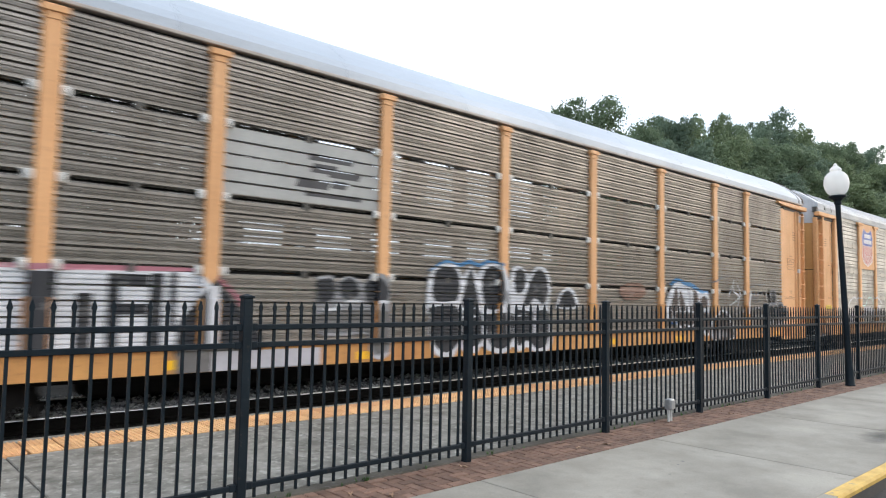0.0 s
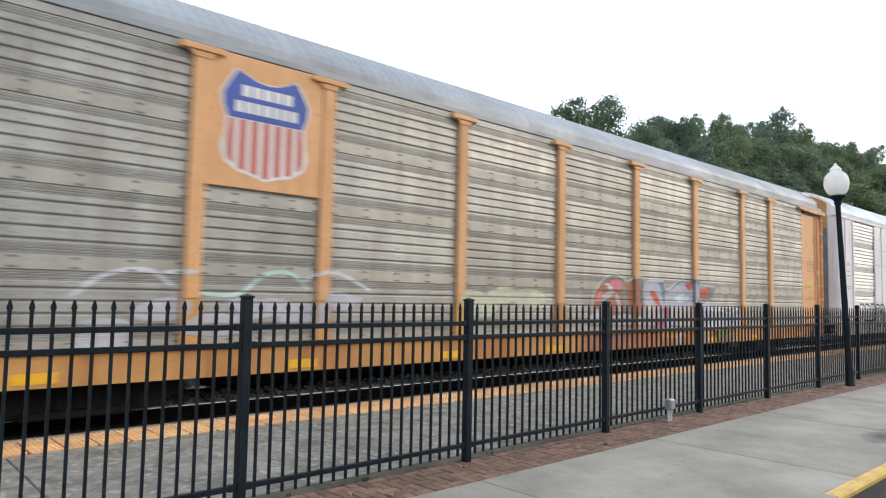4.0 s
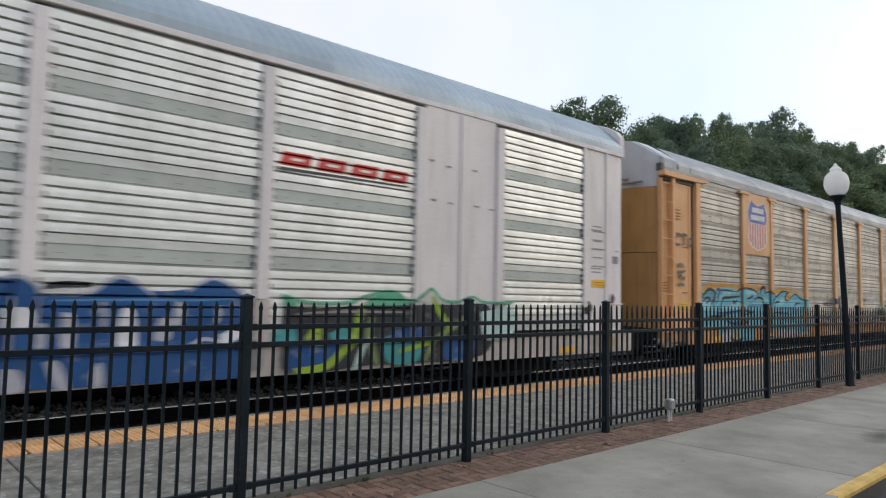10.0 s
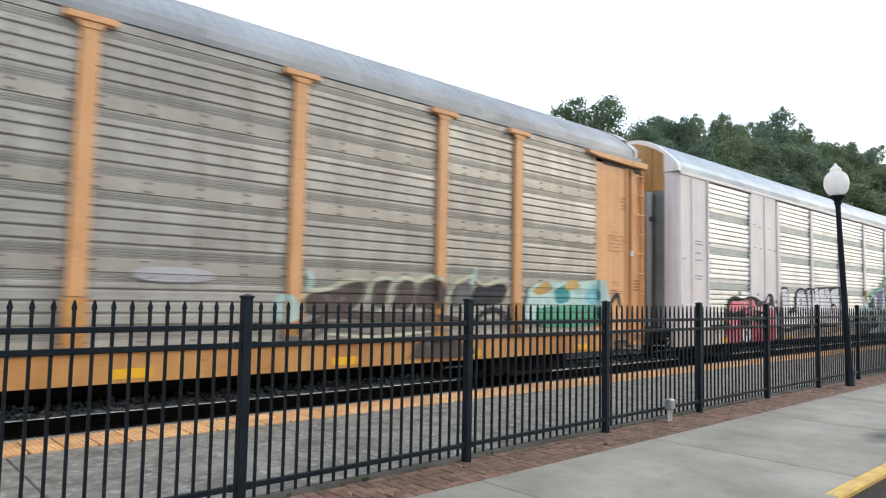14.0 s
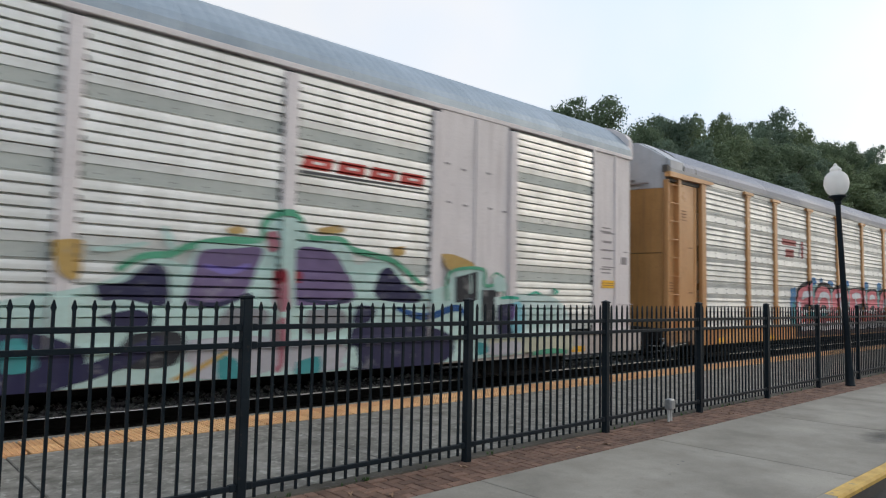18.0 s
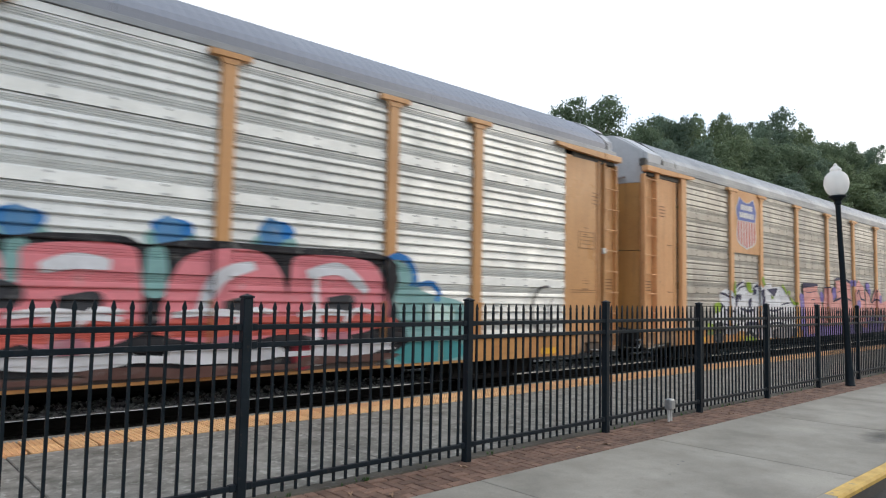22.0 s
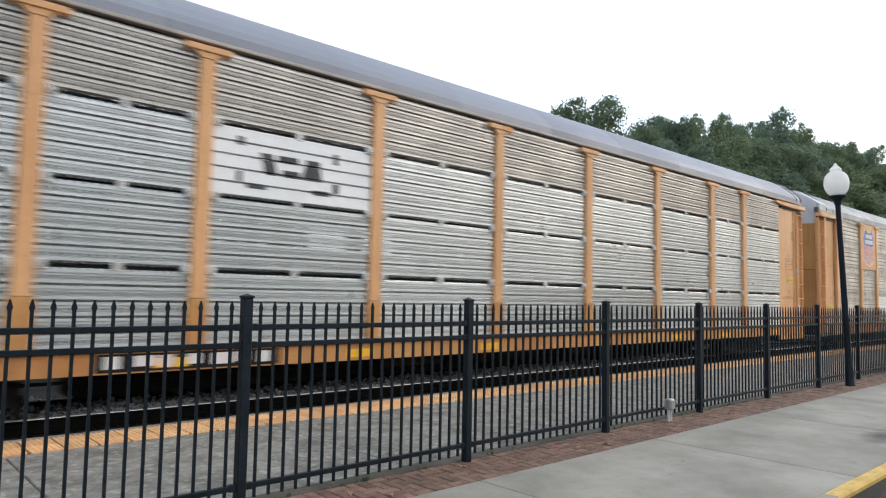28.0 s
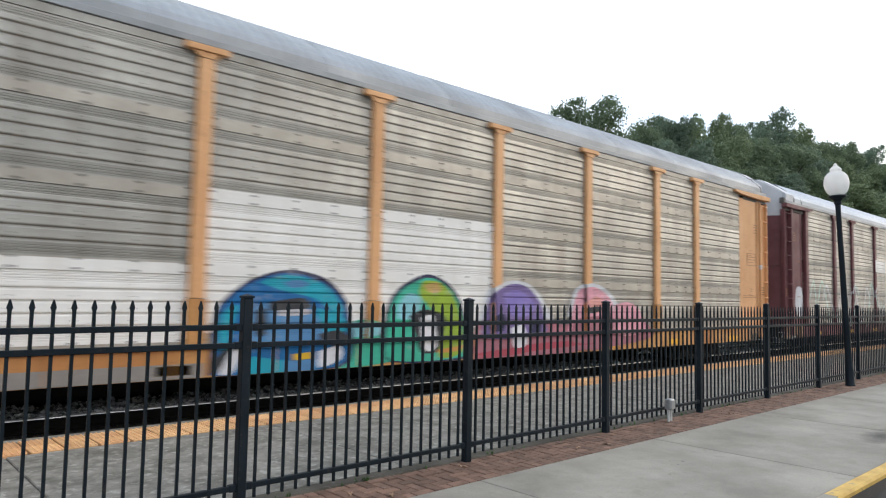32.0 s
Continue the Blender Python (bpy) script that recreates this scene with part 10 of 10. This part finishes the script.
        part("sill_board", Shape().box(x, x + 0.18 + 0.1 * (i % 3 == 1), -0.047, -0.041, 0.60 + 0.02 * (i % 2), 0.75), M["greige" if i % 3 else "white_mark"], cars[7], at=(OX, OY, 0))
    plate_on(cars[7], 25.95, 2.22, 0.5, 0.17, "label_yellow", "yellow notice plate")
    plate_on(cars[7], 26.98, 1.30, 0.2, 0.2, "white_mark", "small white placard", y=0.05)
    # white patches and coloured domes
    emblem(cars[8])
    p = Paint(cars[8], "wave", deep=0.5)
    p.fill("white_mark", rect(6.64, 9.26, 0.90, 1.90)).fill("white_mark", rect(9.48, 12.11, 1.0, 2.92)).fill("white_mark", rect(12.33, 14.96, 1.0, 2.92))
    sign(p)
    p.fill("taupe", rect(6.7, 9.5, 0.42, 0.62))
    p.fill("jade", swell([(11.58, 0.41), (11.62, 0.70), (11.81, 1.11), (12.24, 1.14), (12.61, 1.00), (13.44, 1.01), (13.47, 0.80), (12.98, 0.54), (11.76, 0.41)]))
    p.fill("aqua", swell([(11.73, 1.11), (12.19, 1.12), (12.59, 0.97), (11.84, 0.89)]))
    p.fill("plum", swell([(9.57, 0.46), (9.60, 0.93), (9.66, 1.30), (9.85, 1.53), (10.17, 1.74), (10.62, 1.87), (11.01, 1.86), (11.41, 1.74), (11.73, 1.44), (11.81, 1.12), (11.87, 0.85), (11.63, 0.45), (10.00, 0.43)]))
    p.fill("azure", swell([(9.62, 0.45), (9.65, 0.92), (9.71, 1.28), (9.89, 1.50), (10.19, 1.70), (10.62, 1.83), (10.99, 1.81), (11.37, 1.68), (11.67, 1.42), (11.74, 1.12), (11.79, 0.85), (11.59, 0.47), (10.00, 0.43)]))
    p.fill("lagoon", swell([(10.28, 1.69), (10.62, 1.80), (10.97, 1.78), (11.34, 1.67), (11.63, 1.38), (11.60, 1.19), (11.20, 1.46), (10.63, 1.58)]))
    p.fill("lagoon", swell([(11.20, 1.34), (11.65, 1.21), (11.72, 0.95), (11.31, 1.00)]))
    p.fill("lagoon", swell([(9.70, 1.00), (9.76, 1.26), (9.96, 1.37), (9.89, 1.07), (9.79, 0.62)]))
    p.fill("lagoon", swell([(10.15, 0.68), (10.86, 0.57), (11.23, 0.55), (11.05, 0.40), (10.08, 0.43)]))
    p.fill("sky", swell([(10.13, 1.30), (10.64, 1.44), (11.21, 1.21), (11.24, 0.88), (10.15, 0.82)]))
    p.fill("sky", swell([(10.63, 1.70), (10.90, 1.74), (11.05, 1.67), (10.77, 1.62)]))
    p.fill("sky", swell([(10.67, 0.58), (11.23, 0.58), (11.14, 0.43), (10.72, 0.43)]))
    p.fill("charcoal", swell([(10.44, 1.42), (10.96, 1.48), (11.09, 1.34), (10.47, 1.29)]))
    p.fill("charcoal", swell([(11.24, 0.95), (11.61, 1.00), (11.84, 0.86), (11.62, 0.76), (11.32, 0.83)]))
    p.fill("charcoal", swell([(9.58, 0.62), (9.82, 0.82), (9.91, 0.92), (9.80, 0.62), (9.64, 0.47)]))
    p.fill("charcoal", swell([(10.23, 1.30), (10.38, 1.31), (10.39, 0.98), (10.24, 0.97)]))
    p.fill("mauve", swell([(10.56, 1.30), (11.06, 1.32), (11.06, 1.24), (10.58, 1.22)]))
    p.fill("white", swell([(11.23, 0.70), (11.60, 0.77), (11.62, 0.57), (11.25, 0.47)]))
    p.fill("white", swell([(9.70, 0.46), (9.90, 0.80), (10.03, 0.84), (10.00, 0.60), (9.87, 0.45)]))
    p.fill("marigold", [(10.80, 0.68), (11.13, 0.70), (11.13, 0.60), (10.81, 0.59)])
    p.fill("plum", swell([(12.39, 0.85), (12.51, 1.35), (12.75, 1.67), (13.22, 1.89), (13.57, 1.88), (13.99, 1.66), (14.22, 1.30), (14.33, 0.88), (14.28, 0.46), (12.60, 0.48)]))
    p.fill("jade", swell([(12.48, 0.85), (12.58, 1.33), (12.80, 1.63), (13.24, 1.83), (13.55, 1.83), (13.95, 1.62), (14.15, 1.28), (14.24, 0.88), (14.22, 0.50), (12.60, 0.50)]))
    p.fill("lime", swell([(13.26, 1.80), (13.61, 1.79), (13.93, 1.59), (14.14, 1.20), (14.19, 0.60), (13.60, 0.53), (13.59, 1.15), (13.19, 1.56)]))
    p.fill("ochre", swell([(13.26, 1.72), (13.57, 1.78), (13.68, 1.64), (13.42, 1.60)]))
    p.fill("aqua", swell([(12.69, 1.34), (12.92, 1.58), (13.23, 1.49), (13.12, 1.20), (12.76, 1.16)]))
    p.fill("charcoal", swell([(12.96, 1.20), (13.30, 1.32), (13.76, 1.20), (13.72, 0.91), (13.58, 0.61), (13.20, 0.62), (13.09, 0.92)]))
    p.fill("bright", swell([(13.23, 1.18), (13.51, 1.20), (13.56, 0.70), (13.27, 0.66)]))
    p.fill("orange", ribbon([(13.58, 0.61), (13.97, 0.63), (14.22, 0.68)], 0.08, 0.6))
    p.fill("rose", swell([(14.46, 0.41), (14.55, 0.99), (14.96, 1.19), (16.44, 1.13), (17.17, 1.01), (19.03, 1.17), (20.21, 1.03), (20.26, 0.63), (16.45, 0.40)]))
    p.fill("cherry", ribbon([(14.53, 0.49), (15.44, 0.53), (16.45, 0.60), (18.17, 0.64)], 0.14, 0.6))
    p.fill("white", swell([(14.61, 1.04), (14.80, 1.61), (15.23, 1.82), (15.66, 1.87), (16.13, 1.75), (16.50, 1.41), (16.62, 1.05)]))
    p.fill("lavender", swell([(14.70, 1.04), (14.89, 1.57), (15.28, 1.76), (15.66, 1.81), (16.05, 1.70), (16.38, 1.39), (16.49, 1.07), (16.44, 0.85), (14.82, 0.78)]))
    p.fill("lilac", swell([(15.26, 1.62), (15.74, 1.68), (16.17, 1.41), (15.92, 1.19), (15.43, 1.25)]))
    p.fill("bright", swell([(15.47, 0.96), (15.82, 1.02), (15.93, 0.67), (15.54, 0.61)]))
    p.fill("plum", swell([(14.90, 1.19), (15.27, 1.25), (15.31, 0.98), (14.94, 0.93)]))
    p.fill("plum", swell([(16.01, 1.08), (16.35, 1.13), (16.35, 0.85), (16.06, 0.84)]))
    p.fill("white", swell([(17.21, 1.18), (17.47, 1.74), (17.95, 1.88), (18.43, 1.83), (18.92, 1.58), (19.08, 1.17)]))
    p.fill("blush", swell([(17.32, 1.12), (17.57, 1.68), (17.97, 1.81), (18.37, 1.76), (18.78, 1.54), (18.94, 1.17), (18.90, 0.80), (17.40, 0.74)]))
    p.fill("salmon", swell([(17.75, 1.48), (18.27, 1.61), (18.59, 1.36), (18.16, 1.24)]))
    p.fill("rose", swell([(17.40, 1.06), (17.96, 1.18), (18.90, 1.11), (18.90, 0.67), (17.41, 0.64)]))
    p.fill("blush", swell([(18.94, 1.43), (19.49, 1.49), (19.97, 1.30), (20.17, 0.83), (19.03, 0.77)]))
    p.fill("charcoal", swell([(17.75, 1.36), (18.37, 1.39), (18.37, 1.28), (17.79, 1.25)]))
    tagged_up(p, "sprayed dome graffiti")
    plate_on(cars[8], 0.82, 1.36, 0.52, 0.14, "label_yellow", "yellow notice plate")
    # maroon-ended car
    p = Paint(cars[9], "wave", deep=0.5)
    for z in (1.905, 2.88, 3.86):
        p.fill("dark_mark", rect(1.95, 25.3, z, z + 0.03))
    p.fill("white_mark", rect(9.3, 11.6, 2.9, 3.4))
    sign(p)
    p.fill("white", blob(1.2, 1.6, 0.3, 0.55, 2))
    for i in range(7):
        scribble(p, "white" if i % 2 else "mint", 2.0 + i * 1.4, 4.6 + i * 1.4, 0.8, 2.3, 6, 130 + i, 0.08)
    tagged_up(p, "pale scribbled graffiti")


paint_cars()

build_tactile()
build_pavement()

# ---------------------------------------------------------------- motion of the train


SLACK = (0.04, -0.06, 0.05, 0.08, 0.13, 0.10, -0.04, -0.17, 0.07, 0.12)       # play in the couplers, car by car


def lead_x(t, k):
    """Place of the leading end of car k at t seconds; the train slowly gains speed."""
    return 25.788 - 6.63584 * t - 0.0130936 * t * t - 0.000186014 * t ** 3 + (k - 1) * PITCH_LEN + SLACK[k]


def motions():
    for k, (car, axles) in enumerate(BUILT):
        walk(car, [(t, pose(lead_x(t, k) - OX, SIDE_Y - OY, 0)) for t in range(33)])
        spin = [(i / 15, lead_x(i / 15, k) / 0.356) for i in range(481)]
        for ax, at in axles:
            walk(ax, [(t, Matrix.Translation(at) @ Matrix.Rotation(a, 4, "Y")) for t, a in spin])


motions()
